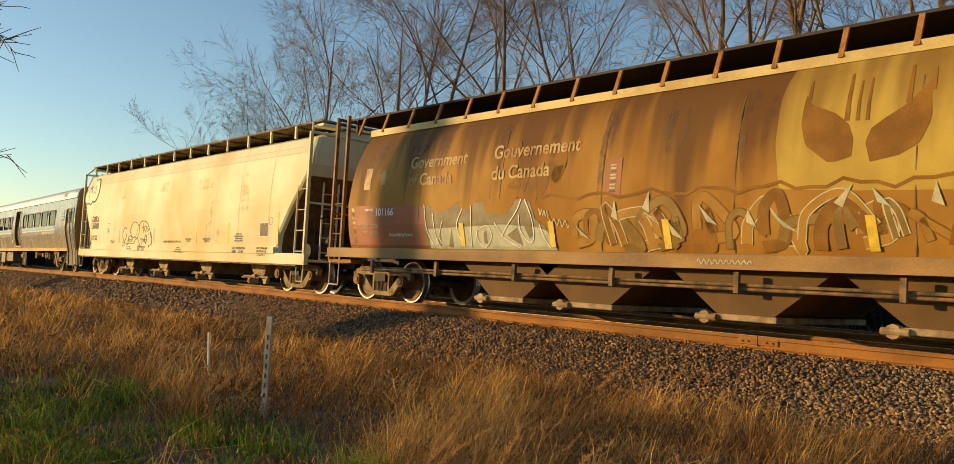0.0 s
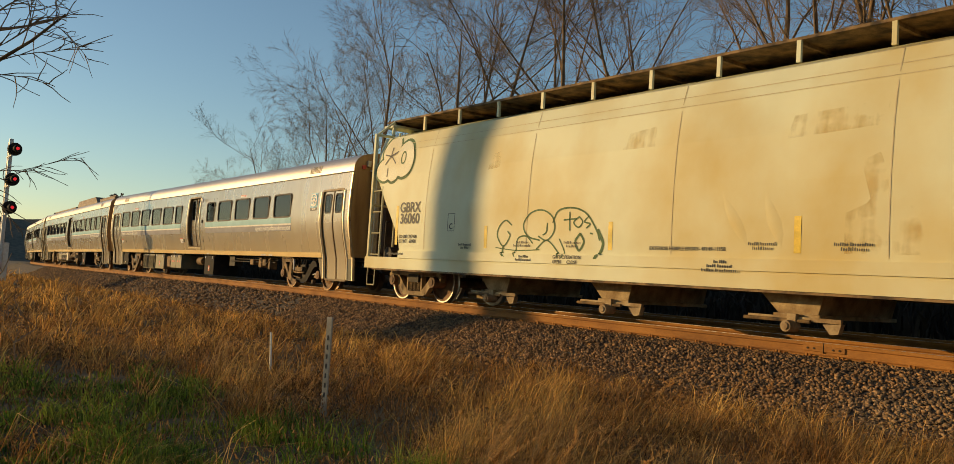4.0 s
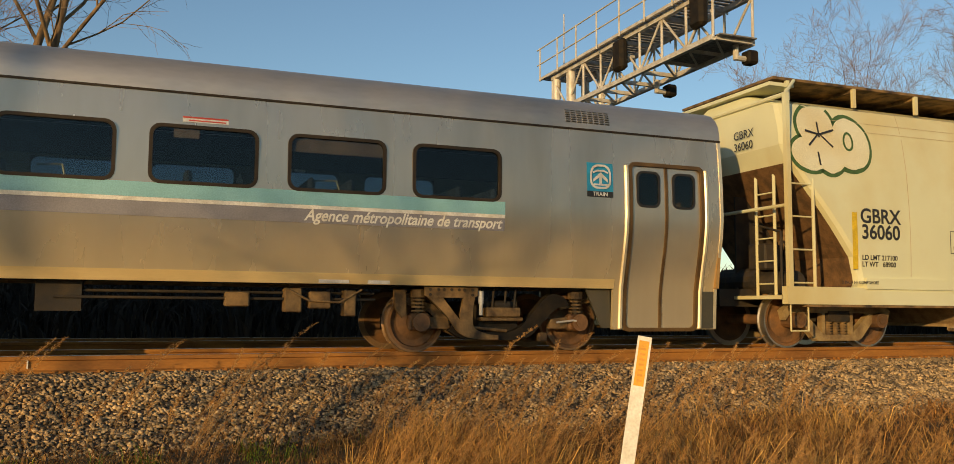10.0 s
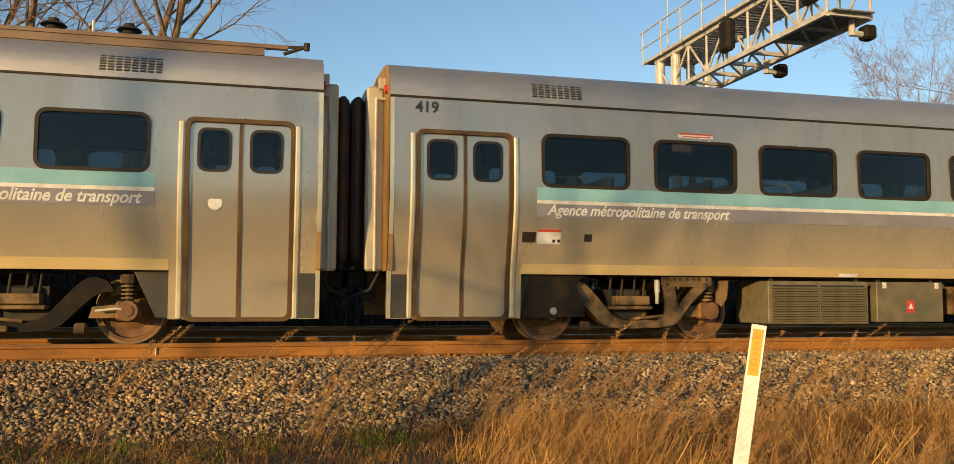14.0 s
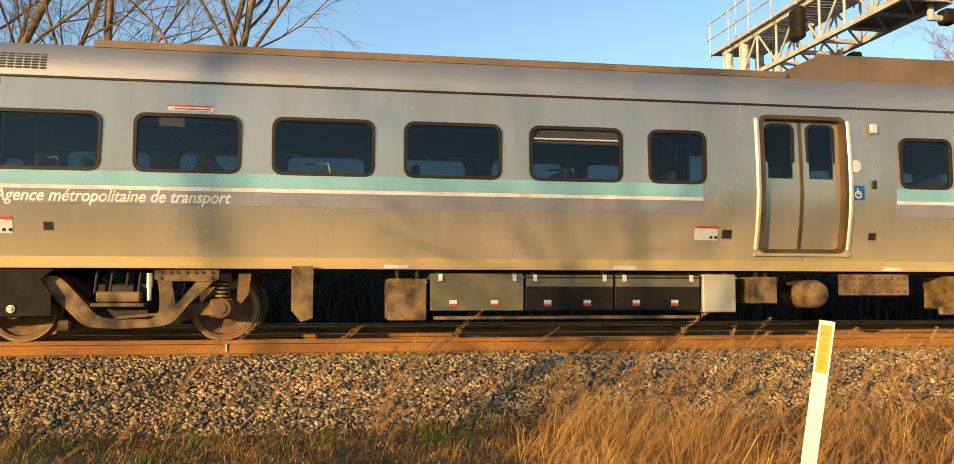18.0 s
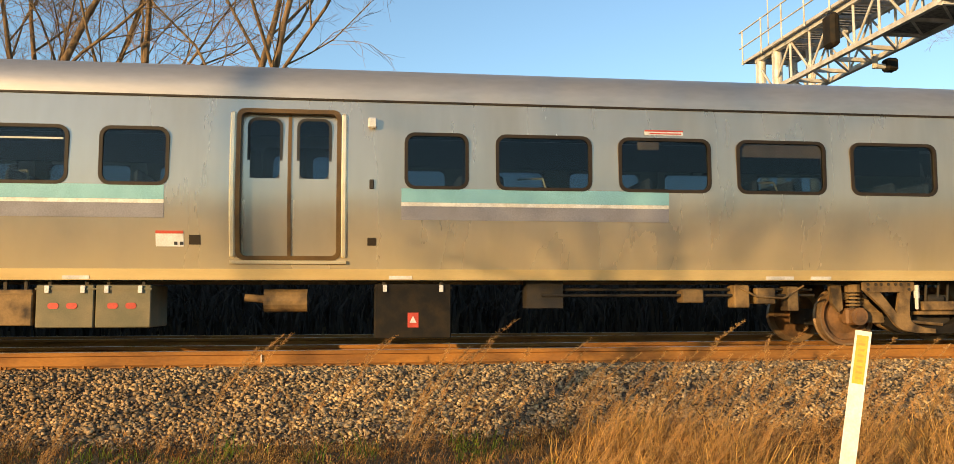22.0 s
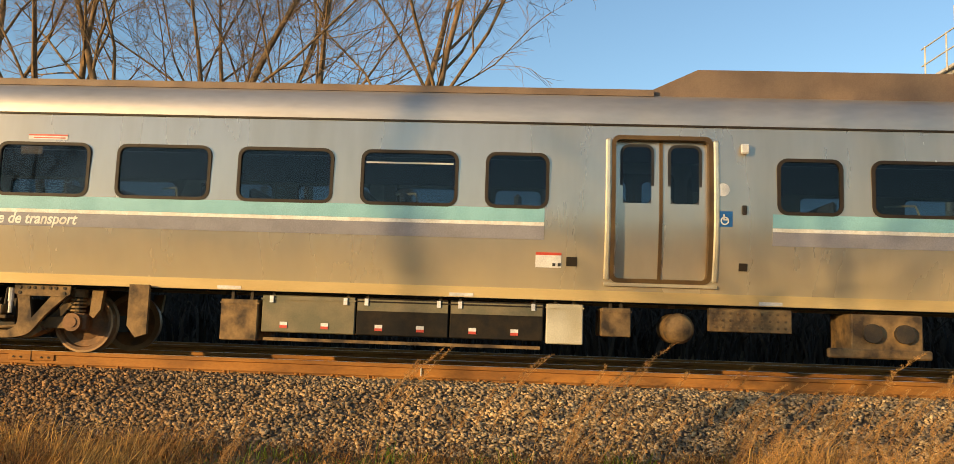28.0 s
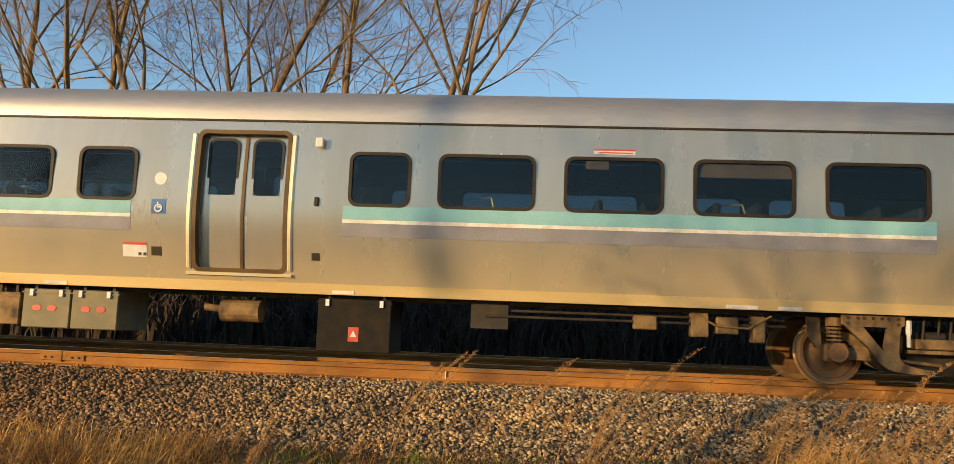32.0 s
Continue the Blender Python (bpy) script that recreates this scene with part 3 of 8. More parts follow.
def double_door(car, xa, xb, z0, z1, y, leaf_window, low):
    """Two sliding leaves in a brown frame with bright jambs."""
    sy = 1 if y < 0 else -1
    w, h, cx, cz = xb - xa, z1 - z0, (xa + xb) / 2, (z0 + z1) / 2
    deep = 0.0 if low else 0.08

    def frame_mesh():
        bm = bmesh.new()
        ring(bm, round_rect(w + 0.06, h + 0.06, 0.1), round_rect(w - 0.05, h - 0.05, 0.07), -0.012, 0.05 + deep)
        return mesh_of(bend(bm, cz), DOORSEAL)
    door = link("door", shared(("doorframe", round(w, 2), round(h, 2)), frame_mesh), car, "sliding double door of brushed steel", pose(cx, y, cz, 0, 0, 0 if y < 0 else 180))
    lw = w / 2 - 0.045
    lx, lz, ww, wh = 0.0, h / 2 - leaf_window[2], leaf_window[0], leaf_window[1]

    def leaf_mesh():
        bm = bmesh.new()
        outer = [(-lw / 2, -h / 2 + 0.02), (lw / 2, -h / 2 + 0.02), (lw / 2, h / 2 - 0.02), (-lw / 2, h / 2 - 0.02)]
        a, b = ww / 2 - 0.01, wh / 2 - 0.01
        for x0, x1, zz0, zz1 in ((-lw / 2, -a, outer[0][1], outer[2][1]), (a, lw / 2, outer[0][1], outer[2][1]), (-a, a, outer[0][1], lz - b), (-a, a, lz + b, outer[2][1])):
            box(bm, x0, x1, 0.03 + deep, 0.06 + deep, zz0, zz1)
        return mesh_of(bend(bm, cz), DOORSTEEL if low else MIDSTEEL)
    for s in (-1, 1):
        leaf = link("leaf", shared(("leaf", round(w, 2), round(h, 2)), leaf_mesh), door, "", pose(s * (lw / 2 + 0.02), 0, 0))
        fr = shared(("leafwin", ww, wh), lambda: mesh_of(ring(bmesh.new(), round_rect(ww + 0.05, wh + 0.05, 0.11), round_rect(ww - 0.02, wh - 0.02, 0.085), 0.022, 0.05), RUBBER))
        link("leaf_window_frame", fr, door, "", pose(s * (lw / 2 + 0.02), deep + draw_in(cz + lz), lz))
        pane = link("leaf_pane", shared(("leafpane", ww, wh), lambda: mesh_of(prism(bmesh.new(), round_rect(ww, wh, 0.09), 0.034, 0.04), PANE)), door, "", pose(s * (lw / 2 + 0.02), deep + draw_in(cz + lz), lz))
        pane.visible_shadow = False
    part("centre_seal", bend(boxes((-0.022, 0.022, 0.012 + deep, 0.05 + deep, -h / 2 + 0.02, h / 2 - 0.02)), cz), DOORSEAL, door)
    # bright jambs stand proud beside the opening
    jamb = shared(("jamb", round(h, 2)), lambda: mesh_of(bend(boxes((-0.035, 0.035, -0.03, 0.02, -h / 2, h / 2 - 0.02), bevel=0.018), cz), BRIGHT))
    for s in (-1, 1):
        link("jamb", jamb, door, "polished steel jamb", pose(s * (w / 2 + 0.07), 0, 0))
    if not low:
        part("threshold", bend(boxes((-w / 2 - 0.1, w / 2 + 0.1, -0.04, 0.02, -h / 2 - 0.075, -h / 2 - 0.035)), cz), BRIGHT, door)
    return door


ROOF_PROFILE = [(1.435, 3.24), (1.43, 3.36), (1.40, 3.48), (1.335, 3.59), (1.23, 3.68), (1.06, 3.745), (0.7, 3.80), (0.0, 3.825)]


def roof_grille(car, x):
    """Six rows of small pressed louvres on the roof's shoulder."""
    hoods, dark = bmesh.new(), bmesh.new()
    for j in range(6):
        z = 3.345 + j * 0.035
        y = -float(np.interp(z, [p[1] for p in ROOF_PROFILE], [p[0] for p in ROOF_PROFILE]))
        for k in range(8):
            x0 = x - 0.36 + k * 0.0925
            # a dark strip below each hood paints the shade of its slot
            box(dark, x0, x0 + 0.07, y - 0.004, y + 0.01, z - 0.012, z)
            v = [hoods.verts.new(p) for p in ((x0, y - 0.002, z + 0.014), (x0 + 0.07, y - 0.002, z + 0.014), (x0 + 0.07, y - 0.016, z), (x0, y - 0.016, z), (x0, y + 0.012, z), (x0 + 0.07, y + 0.012, z))]
            hoods.faces.new((v[0], v[1], v[2], v[3]))
            hoods.faces.new((v[3], v[2], v[5], v[4]))
            hoods.faces.new((v[0], v[3], v[4]))
            hoods.faces.new((v[1], v[5], v[2]))
    top = part("roof_grille", hoods, GRILLE, car, "rows of pressed ventilation louvres")
    part("louvre_slot_shade", dark, SLOT, top)


def smooth_line(pts, n=4):
    """A rounded line through a few places, n steps to each stretch."""
    p = np.array(pts, float)
    g = np.gradient(p, axis=0)
    out = []
    for k in range(len(p) - 1):
        for i in range(n):
            f = i / n
            q = p[k] * (2 * f ** 3 - 3 * f ** 2 + 1) + g[k] * (f ** 3 - 2 * f ** 2 + f) + p[k + 1] * (3 * f ** 2 - 2 * f ** 3) + g[k + 1] * (f ** 3 - f ** 2)
            out.append((float(q[0]), float(q[1])))
    return out + [tuple(float(v) for v in p[-1])]


def bogie(car, x, flip):
    """A four-wheel truck of dusty cast iron: a dog-leg frame on one half, a riveted V strut on the other."""
    f = -1 if flip else 1
    g = lambda pts: [(x + f * a, b) for a, b in pts]
    for dx in (-1.22, 1.22):
        wheelset(car, x + dx, 0.42)
    for s in (-1, 1):
        y = s * 1.0
        upper = smooth_line([(-1.06, 0.66), (-0.97, 0.79), (-0.8, 0.83), (-0.66, 0.76), (-0.42, 0.5), (-0.3, 0.37), (-0.16, 0.3), (0.15, 0.285), (0.5, 0.3), (0.72, 0.42)])
        lower = smooth_line([(0.8, 0.3), (0.62, 0.2), (0.3, 0.175), (-0.2, 0.175), (-0.42, 0.22), (-0.56, 0.34), (-0.78, 0.56), (-0.9, 0.64)])
        part("side_frame", prism(bmesh.new(), g(upper + lower), y - 0.11, y + (0.11 if not flip else 0.02)), BLACK if flip else DUSTY, car, "black dog-leg side frame" if flip else "dusty dog-leg side frame")
        part("frame_end", prism(bmesh.new(), g([(0.55, 0.3), (0.72, 0.42), (0.98, 0.66), (1.4, 0.78), (1.45, 0.7), (1.05, 0.56), (0.8, 0.28), (0.6, 0.2)]), y - 0.05 - s * 0.1, y + 0.05 - s * 0.1), DUSTY, car)
        part("frame_end", prism(bmesh.new(), g([(-0.95, 0.7), (-1.4, 0.8), (-1.5, 0.72), (-1.0, 0.6)]), y - 0.05 - s * 0.1, y + 0.05 - s * 0.1), DUSTY, car)
        for dx in (-1.22, 1.22):
            bm = bmesh.new()
            box(bm, x + dx - 0.15, x + dx + 0.15, y - 0.08, y + 0.06, 0.3, 0.54, bevel=0.03)
            rod(bm, (x + dx, y - 0.13, 0.42), (x + dx, y + 0.13, 0.42), 0.12, 14)
            # the left axle's box takes darker iron in place of the skirt's shade
            part("axle_box", bm, WHEEL if flip or dx > 0 else DARKIRON, car)
            part("axle_cap", rods(((x + dx, y + s * 0.13, 0.42), (x + dx, y + s * 0.16, 0.42), 0.125), ((x + dx, y + s * 0.16, 0.42), (x + dx, y + s * 0.175, 0.42), 0.07), sides=14), WHEEL, car)
            out = 1 if dx > 0 else -1
            part("swing_arm", prism(bmesh.new(), [(x + dx - out * 0.1, 0.5), (x + dx - out * 0.42, 0.47), (x + dx - out * 0.46, 0.33), (x + dx - out * 0.12, 0.33)], y - 0.03, y + 0.07), DUSTY, car)
            # black plate added where shade hides the upper wheel; no spring there
            if dx < 0 and not flip:
                part("wheel_shade_plate", prism(bmesh.new(), [(x + dx - 0.46, 0.32), (x + dx - 0.36, 0.93), (x + dx + 0.5, 0.93), (x + dx + 0.32, 0.78), (x + dx + 0.44, 0.6), (x + dx + 0.46, 0.34)], y + s * 0.22 - 0.01, y + s * 0.22 + 0.01), BLACK, car, "black plate added as shade over the wheel")
                part("hub_cap", rods(((x + dx, y + s * 0.2, 0.42), (x + dx, y + s * 0.25, 0.42), 0.05), ((x + dx, y + s * 0.25, 0.42), (x + dx, y + s * 0.27, 0.42), 0.025), sides=14), RIM, car, "shiny axle end cap")
                continue
            for k in range(4):
                part("coil", rods(((x + dx, y, 0.565 + k * 0.05), (x + dx, y, 0.59 + k * 0.05), 0.1), sides=12), DUSTY, car)
            part("spring_core", rods(((x + dx, y, 0.54), (x + dx, y, 0.78), 0.05)), DARKIRON, car)
            part("spring_cap", rods(((x + dx, y, 0.76), (x + dx, y, 0.87), 0.115), sides=12), DUSTY, car)
        part("slanting_bracket", prism(bmesh.new(), g([(1.42, 0.86), (1.58, 0.88), (1.55, 0.6), (1.46, 0.48), (1.4, 0.52)]), y - 0.04, y + 0.04), DUSTY, car)
        # V-shaped strut under a riveted plate
        yv = y + s * 0.17
        part("strut", prism(bmesh.new(), g(smooth_line([(0.45, 0.8), (0.48, 0.6), (0.47, 0.36), (0.3, 0.27), (0.1, 0.24)]) + smooth_line([(0.1, 0.18), (0.42, 0.19), (0.66, 0.26), (0.86, 0.5), (1.18, 0.8)]) + [(0.96, 0.8), (0.68, 0.46), (0.62, 0.8)]), yv - 0.03, yv + 0.03), DUSTY, car, "V-shaped strut")
        yp = y + s * 0.2
        part("riveted_plate", prism(bmesh.new(), g([(0.42, 0.79), (0.48, 0.76), (1.14, 0.76), (1.2, 0.79), (1.2, 0.91), (0.42, 0.91)]), yp - 0.015, yp + 0.015), DUSTY, car)
        for i, (a, b) in enumerate(((0.5, 0.8), (0.5, 0.87), (0.62, 0.87), (0.7, 0.87), (0.81, 0.87), (0.92, 0.87), (1.0, 0.87), (1.12, 0.87), (1.12, 0.8))):
            link("rivet", shared("rivet", lambda: mesh_of(rods(((0, -0.008, 0), (0, 0.008, 0), 0.022), sides=6), DARKIRON)), car, "", pose(x + f * a, y + s * 0.22, b))
        part("brake_unit", boxes((x - 0.27, x + 0.25, y + s * 0.1 - 0.09, y + s * 0.1 + 0.09, 0.5, 0.63), bevel=0.015), DUSTY, car)
        part("brake_shelf", boxes((x - 0.34, x + 0.3, y + s * 0.06 - 0.1, y + s * 0.06 + 0.1, 0.44, 0.49), bevel=0.01), DUSTY, car)
        part("brake_cylinder", rods(((x - 0.1, y, 0.66), (x + 0.14, y, 0.66), 0.07), sides=12), DARKIRON, car)
        for k in (-0.32, -0.14, 0.05, 0.2):
            part("hanger_rod", rods(((x + k, y + s * 0.05, 0.6), (x + k + 0.03, y + s * 0.05, 0.9), 0.018)), DARKIRON, car)
        part("tie_rod", rods(((x - f * 0.05, y + s * 0.13, 0.3), (x + f * 0.6, y + s * 0.13, 0.36), 0.022)), DUSTY, car)
        part("lug", boxes((min(x - f * 0.6, x - f * 0.74), max(x - f * 0.6, x - f * 0.74), y - 0.05, y + 0.05, 0.14, 0.27), bevel=0.02), DUSTY, car)
        part("damper", rods(((x + f * 0.36, y + s * 0.18, 0.52), (x + f * 0.36, y + s * 0.18, 0.7), 0.026), ((x + f * 0.36, y + s * 0.18, 0.68), (x + f * 0.36, y + s * 0.18, 0.86), 0.038)), GALV, car, "pale vertical shock absorber")
        part("air_hose", rods(((x - f * 0.85, y + s * 0.12, 0.42), (x - f * 1.1, y + s * 0.16, 0.45), 0.015), ((x - f * 1.1, y + s * 0.16, 0.45), (x - f * 1.22, y + s * 0.16, 0.43), 0.015)), GALV, car)
    part("bolster", boxes((x - 0.3, x + 0.3, -0.95, 0.95, 0.3, 0.72)), DARKIRON, car)
    for dx in (-1.22, 1.22):
        part("gear_case", boxes((x + dx - 0.13, x + dx + 0.13, -0.6, 0.6, 0.28, 0.52)), DARKIRON, car)


def wheel_mesh(r, rim=None):
    bm = bmesh.new()
    for s in (-1, 1):
        prof = [(0.0, 0.82), (0.11, 0.85), (0.12, 0.80), (r - 0.17, 0.755), (r - 0.085, 0.775), (r - 0.07, 0.825), (r - 0.028, 0.826), (r, 0.825), (r + 0.002, 0.71), (r + 0.028, 0.695), (r + 0.026, 0.675), (r - 0.06, 0.68), (0.12, 0.70), (0.0, 0.7)]
        n = 36
        rings = [[(rr * math.cos(2 * math.pi * i / n), s * yy, rr * math.sin(2 * math.pi * i / n)) for i in range(n)] for rr, yy in [(max(a, 0.002), b) for a, b in prof]]
        loft(bm, rings)
    rod(bm, (0, -0.7, 0), (0, 0.7, 0), 0.085, 12)
    me = mesh_of(bm, WHEEL, False)
    me.materials.append(rim or TREAD)
    for p in me.polygons:
        c = p.center
        if math.hypot(c.x, c.z) > r - (0.028 if rim else 0.03):
            p.material_index = 1
    return me


def wheelset(car, x, r):
    w = link("wheelset", shared(("wheel", r), lambda: wheel_mesh(r, RIM if r > 0.43 else None)), car, "rust-brown steel wheels on an axle", pose(x, 0, r))
    WHEELS.append((w, x, r))


def flat(car, name, mat, x0, x1, z0, z1, y=-1.504, label="", r=0.0):
    if r:
        bm = prism(bmesh.new(), [((x0 + x1) / 2 + a, (z0 + z1) / 2 + b) for a, b in round_rect(x1 - x0, z1 - z0, r)], y - 0.002, y + 0.003)
    else:
        bm = boxes((x0, x1, y - 0.002, y + 0.003, z0, z1))
    return part(name, bend(bm), mat, car, label)


def disc(car, name, mat, x, z, r, y=-1.506, label=""):
    return part(name, rods(((x, y - 0.002, z), (x, y + 0.003, z), r), sides=28), mat, car, label)


def words(car, name, body, x, z, size, mat, y=-1.507, shear=0.0, align="LEFT"):
    return link(name, text_mesh(body, size, mat, shear, align, 0.015 * size), car, "", pose(x, y + (draw_in(z) if body.isdigit() or body == "TRAIN" else 0), z, 90, 0, 0))


def lettering_bars(car, x, z, height, lengths, mat, slant=0.25, y=-1.508):
    """A line of writing as plain bars, a word each."""
    rnd = random.Random(len(lengths))
    for w in lengths:
        bm = bmesh.new()
        n = max(1, round(w / (height * 0.95)))
        step = w / n
        for i in range(n):
            tall = 1.4 if n > 2 and (i == 0 or rnd.random() < 0.16) else 1.0
            a, b = i * step, i * step + step * (0.55 if n > 1 else 1.0)
            prism(bm, [(a, 0), (b, 0), (b + slant * height * tall, height * tall), (a + slant * height * tall, height * tall)], -0.001, 0.001)
        part("lettering_bar", bm, mat, car, "", pose(x, y + (draw_in(z) if y == -1.508 else 0), z))
        x += w + height * 0.6


def painted_words(car, name, body, x, width, z, mat, shear=0.0, y=-1.508, size=0.205):
    """A line of slanting words of that width on the car's curved side."""
    me = text_mesh(body, size, mat, shear, bold=0.02 * size)
    k = width / max(v.co.x for v in me.vertices)
    for v in me.vertices:
        a, b = x + v.co.x * k, z + v.co.y
        v.co = (a, y + draw_in(b) - v.co.z, b)
    return link(name, me, car)


def service_label(car, x, z):
    flat(car, "service_label", LABELW, x, x + 0.335, z, z + 0.195, label="white notice with a red heading")
    flat(car, "label_heading", RED, x, x + 0.335, z + 0.16, z + 0.195, y=-1.508)
    flat(car, "label_mark", INK, x + 0.22, x + 0.26, z + 0.02, z + 0.06, y=-1.508)
    flat(car, "label_mark", INK, x + 0.29, x + 0.33, z + 0.02, z + 0.06, y=-1.508)


def equipment_box(car, x0, x1, z0, z1, mat, label, y0=-1.3, latches=True, red=False):
    bm = boxes((x0, x1, y0, y0 + 0.9, z0, z1), bevel=0.012)
    b = part("equipment_box", bm, mat, car, label)
    part("box_lid_edge", boxes((x0 - 0.012, x1 + 0.012, y0 - 0.012, y0 + 0.02, z1 - 0.06, z1 - 0.04)), mat, b)
    for x in (x0 + 0.12, x1 - 0.12):
        part("hanger", boxes((x - 0.02, x + 0.02, y0 + 0.1, y0 + 0.14, z1 - 0.01, 1.0)), DARKIRON, b)
    if latches:
        for x in (x0 + 0.13, x1 - 0.13):
            part("latch", boxes((x - 0.025, x + 0.025, y0 - 0.03, y0, z1 - 0.1, z1 - 0.01)), LABELW, b)
    if red:
        cx = x0 + (x1 - x0) * 0.5
        part("warning_label", boxes((cx - 0.07, cx + 0.07, y0 - 0.005, y0, z0 + 0.14, z0 + 0.33)), RED, b, "red warning label")
        part("warning_mark", prism(bmesh.new(), [(cx - 0.045, z0 + 0.2), (cx + 0.045, z0 + 0.2), (cx, z0 + 0.29)], y0 - 0.009, y0 - 0.004), LABELW, b)
    return b


def passenger_car(name, label, centre, cab_left=False, cab_right=False, logo=False, powered=False, number="", stripes=(), text=(), stickers=(), blinds=(), vents=()):
    car = tagged(new(name), label, "train car", "passenger cars of the train")
    X = lambda u: u + HALF
    left_end, right_end = -HALF + (0.13 if cab_left else 0.0), HALF - (0.13 if cab_right else 0.0)
    # openings
    bigs = list(LEFT_BIG) + list(RIGHT_BIG)
    if not logo and not cab_right:
        bigs.append(-2.705)
    smalls = [-14.505, -10.745]
    mid = (-13.25, -12.0)
    left_door, right_door = (-24.875, -23.615), (-1.635, -0.375)
    doors = [mid, left_door] + ([] if cab_right else [right_door])
    holes = [(X(u) - BIG / 2, X(u) + BIG / 2, WZ0, WZ1) for u in bigs] + [(X(u) - SMALL / 2, X(u) + SMALL / 2, WZ0, WZ1) for u in smalls]
    dz = {mid: (1.2, 3.07)}
    for d in doors:
        z0, z1 = dz.get(d, (0.32, 2.78))
        holes.append((X(d[0]), X(d[1]), z0, z1))
    low = [(left_end, X(-23.42)), (X(-1.83), right_end)]
    near_holes = holes + ([(X(-1.145), X(-0.375), 2.123, 2.803)] if cab_right else [])
    side_wall(car, -1.5, near_holes, low, left_end, right_end)
    side_wall(car, 1.5, near_holes, low, left_end, right_end)
    for y in (-1.5, 1.5):
        for u in bigs:
            window_parts(car, X(u), (WZ0 + WZ1) / 2, y, BIG, WZ1 - WZ0)
        for u in smalls:
            window_parts(car, X(u), (WZ0 + WZ1) / 2, y, SMALL, WZ1 - WZ0)
        if cab_right:
            w = window_parts(car, X(-0.76), 2.463, y, 0.77, 0.68, 0.06, "cab_window")
            part("mullion", boxes((-0.02, 0.02, -0.012, 0.03, -0.33, 0.33)), GASKET, w)
        for d in doors:
            z0, z1 = dz.get(d, (0.32, 2.78))
            double_door(car, X(d[0]), X(d[1]), z0, z1, y, (0.39, 0.77, 0.48) if d == mid else (0.36, 0.50, 0.37), d != mid)
    for u in blinds:
        part("window_blind", boxes((X(u) - BIG / 2, X(u) + BIG / 2, -1.455, -1.445, WZ1 - 0.19, WZ1)), BLIND, car, "half-drawn beige blind")
    for u in vents:
        part("vent_bar", boxes((X(u) - BIG / 2 + 0.03, X(u) + BIG / 2 - 0.03, -1.496, -1.475, WZ1 - 0.145, WZ1 - 0.125)), GALV, car, "top-hung vent frame")
    for u in bigs[::2]:
        part("hand_rail", rods(((X(u) + 0.1, -1.2, 2.1), (X(u) + 0.05, -1.15, 2.3), 0.014), ((X(u) + 0.05, -1.15, 2.3), (X(u) - 0.25, -0.9, 2.32), 0.014)), BRIGHT, car)
    # roof, sill, floor, ends, inside
    prof = ROOF_PROFILE + [(-a, b) for a, b in ROOF_PROFILE[-2::-1]]
    bm = bmesh.new()
    loft(bm, [[(x, a, b) for a, b in prof] for x in (left_end, -HALF * 0.5, 0, HALF * 0.5, right_end)], close=False)
    under = [(a * 0.965, b - 0.05) for a, b in prof]
    loft(bm, [[(x, a, b) for a, b in under] for x in (left_end, right_end)], close=False)
    part("roof", bm, ROOF, car, "curved grey steel roof", smooth=True)
    for y in (-1.443, 1.443):
        part("gutter", boxes((left_end, right_end, y - 0.012, y + 0.012, 3.225, 3.25)), GASKET, car)
    for y in (-1.5, 1.5):
        s = -0.006 if y < 0 else 0.006
        part("sill", bend(boxes((X(-23.42), X(-1.83), min(y, y + s) - 0.002, max(y, y + s) + 0.002, 0.92, 1.06)), 0, True), SILL, car, "dusty lower sill band")
    part("floor_pan", boxes((-HALF + 0.02, HALF - 0.02, -1.2, 1.2, 0.97, 1.14)), DARKIRON, car)
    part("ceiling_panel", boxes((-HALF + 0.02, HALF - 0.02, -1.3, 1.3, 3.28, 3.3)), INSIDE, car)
    for x in (left_end, right_end):
        s = 1 if x < 0 else -1
        part("end_wall", end_wall_mesh(x, s, prof), CABCREAM if (cab_left if x < 0 else cab_right) else ENDTAN, car, "flat end wall of the car")
    for u0, u1 in ((-23.3, -13.6), (-11.7, -2.0)):
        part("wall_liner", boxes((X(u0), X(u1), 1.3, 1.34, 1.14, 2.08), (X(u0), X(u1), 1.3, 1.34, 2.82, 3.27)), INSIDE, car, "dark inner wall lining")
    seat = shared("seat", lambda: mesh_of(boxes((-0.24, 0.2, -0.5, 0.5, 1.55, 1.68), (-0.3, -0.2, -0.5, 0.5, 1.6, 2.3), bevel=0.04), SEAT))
    for i in range(21):
        u = -22.9 + i * 1.02
        if -13.9 < u < -11.5:
            continue
        for y in (-0.88, 0.88):
            link("seat", seat, car, "", pose(X(u), y, 0, 0, 0, 0 if i % 2 else 180))
    for u in (-14.0, -11.4, -23.3, -2.0):
        part("grab_pole", rods(((X(u), -0.7, 1.14), (X(u), -0.7, 3.28), 0.018)), BRIGHT, car)
    # corner skirts
    for x0, x1 in ((left_end + 0.005, X(-24.99)), (X(-0.26), right_end - 0.005)):
        flat(car, "skirt_panel", SKIRT, x0, x1, 0.33, 0.9, label="dark skirt panel")
    for xa, xb in ((X(-23.42), X(-23.0)), (X(-2.25), X(-1.83))):
        up = (xa, xb) if xa < 0 else (xb, xa)
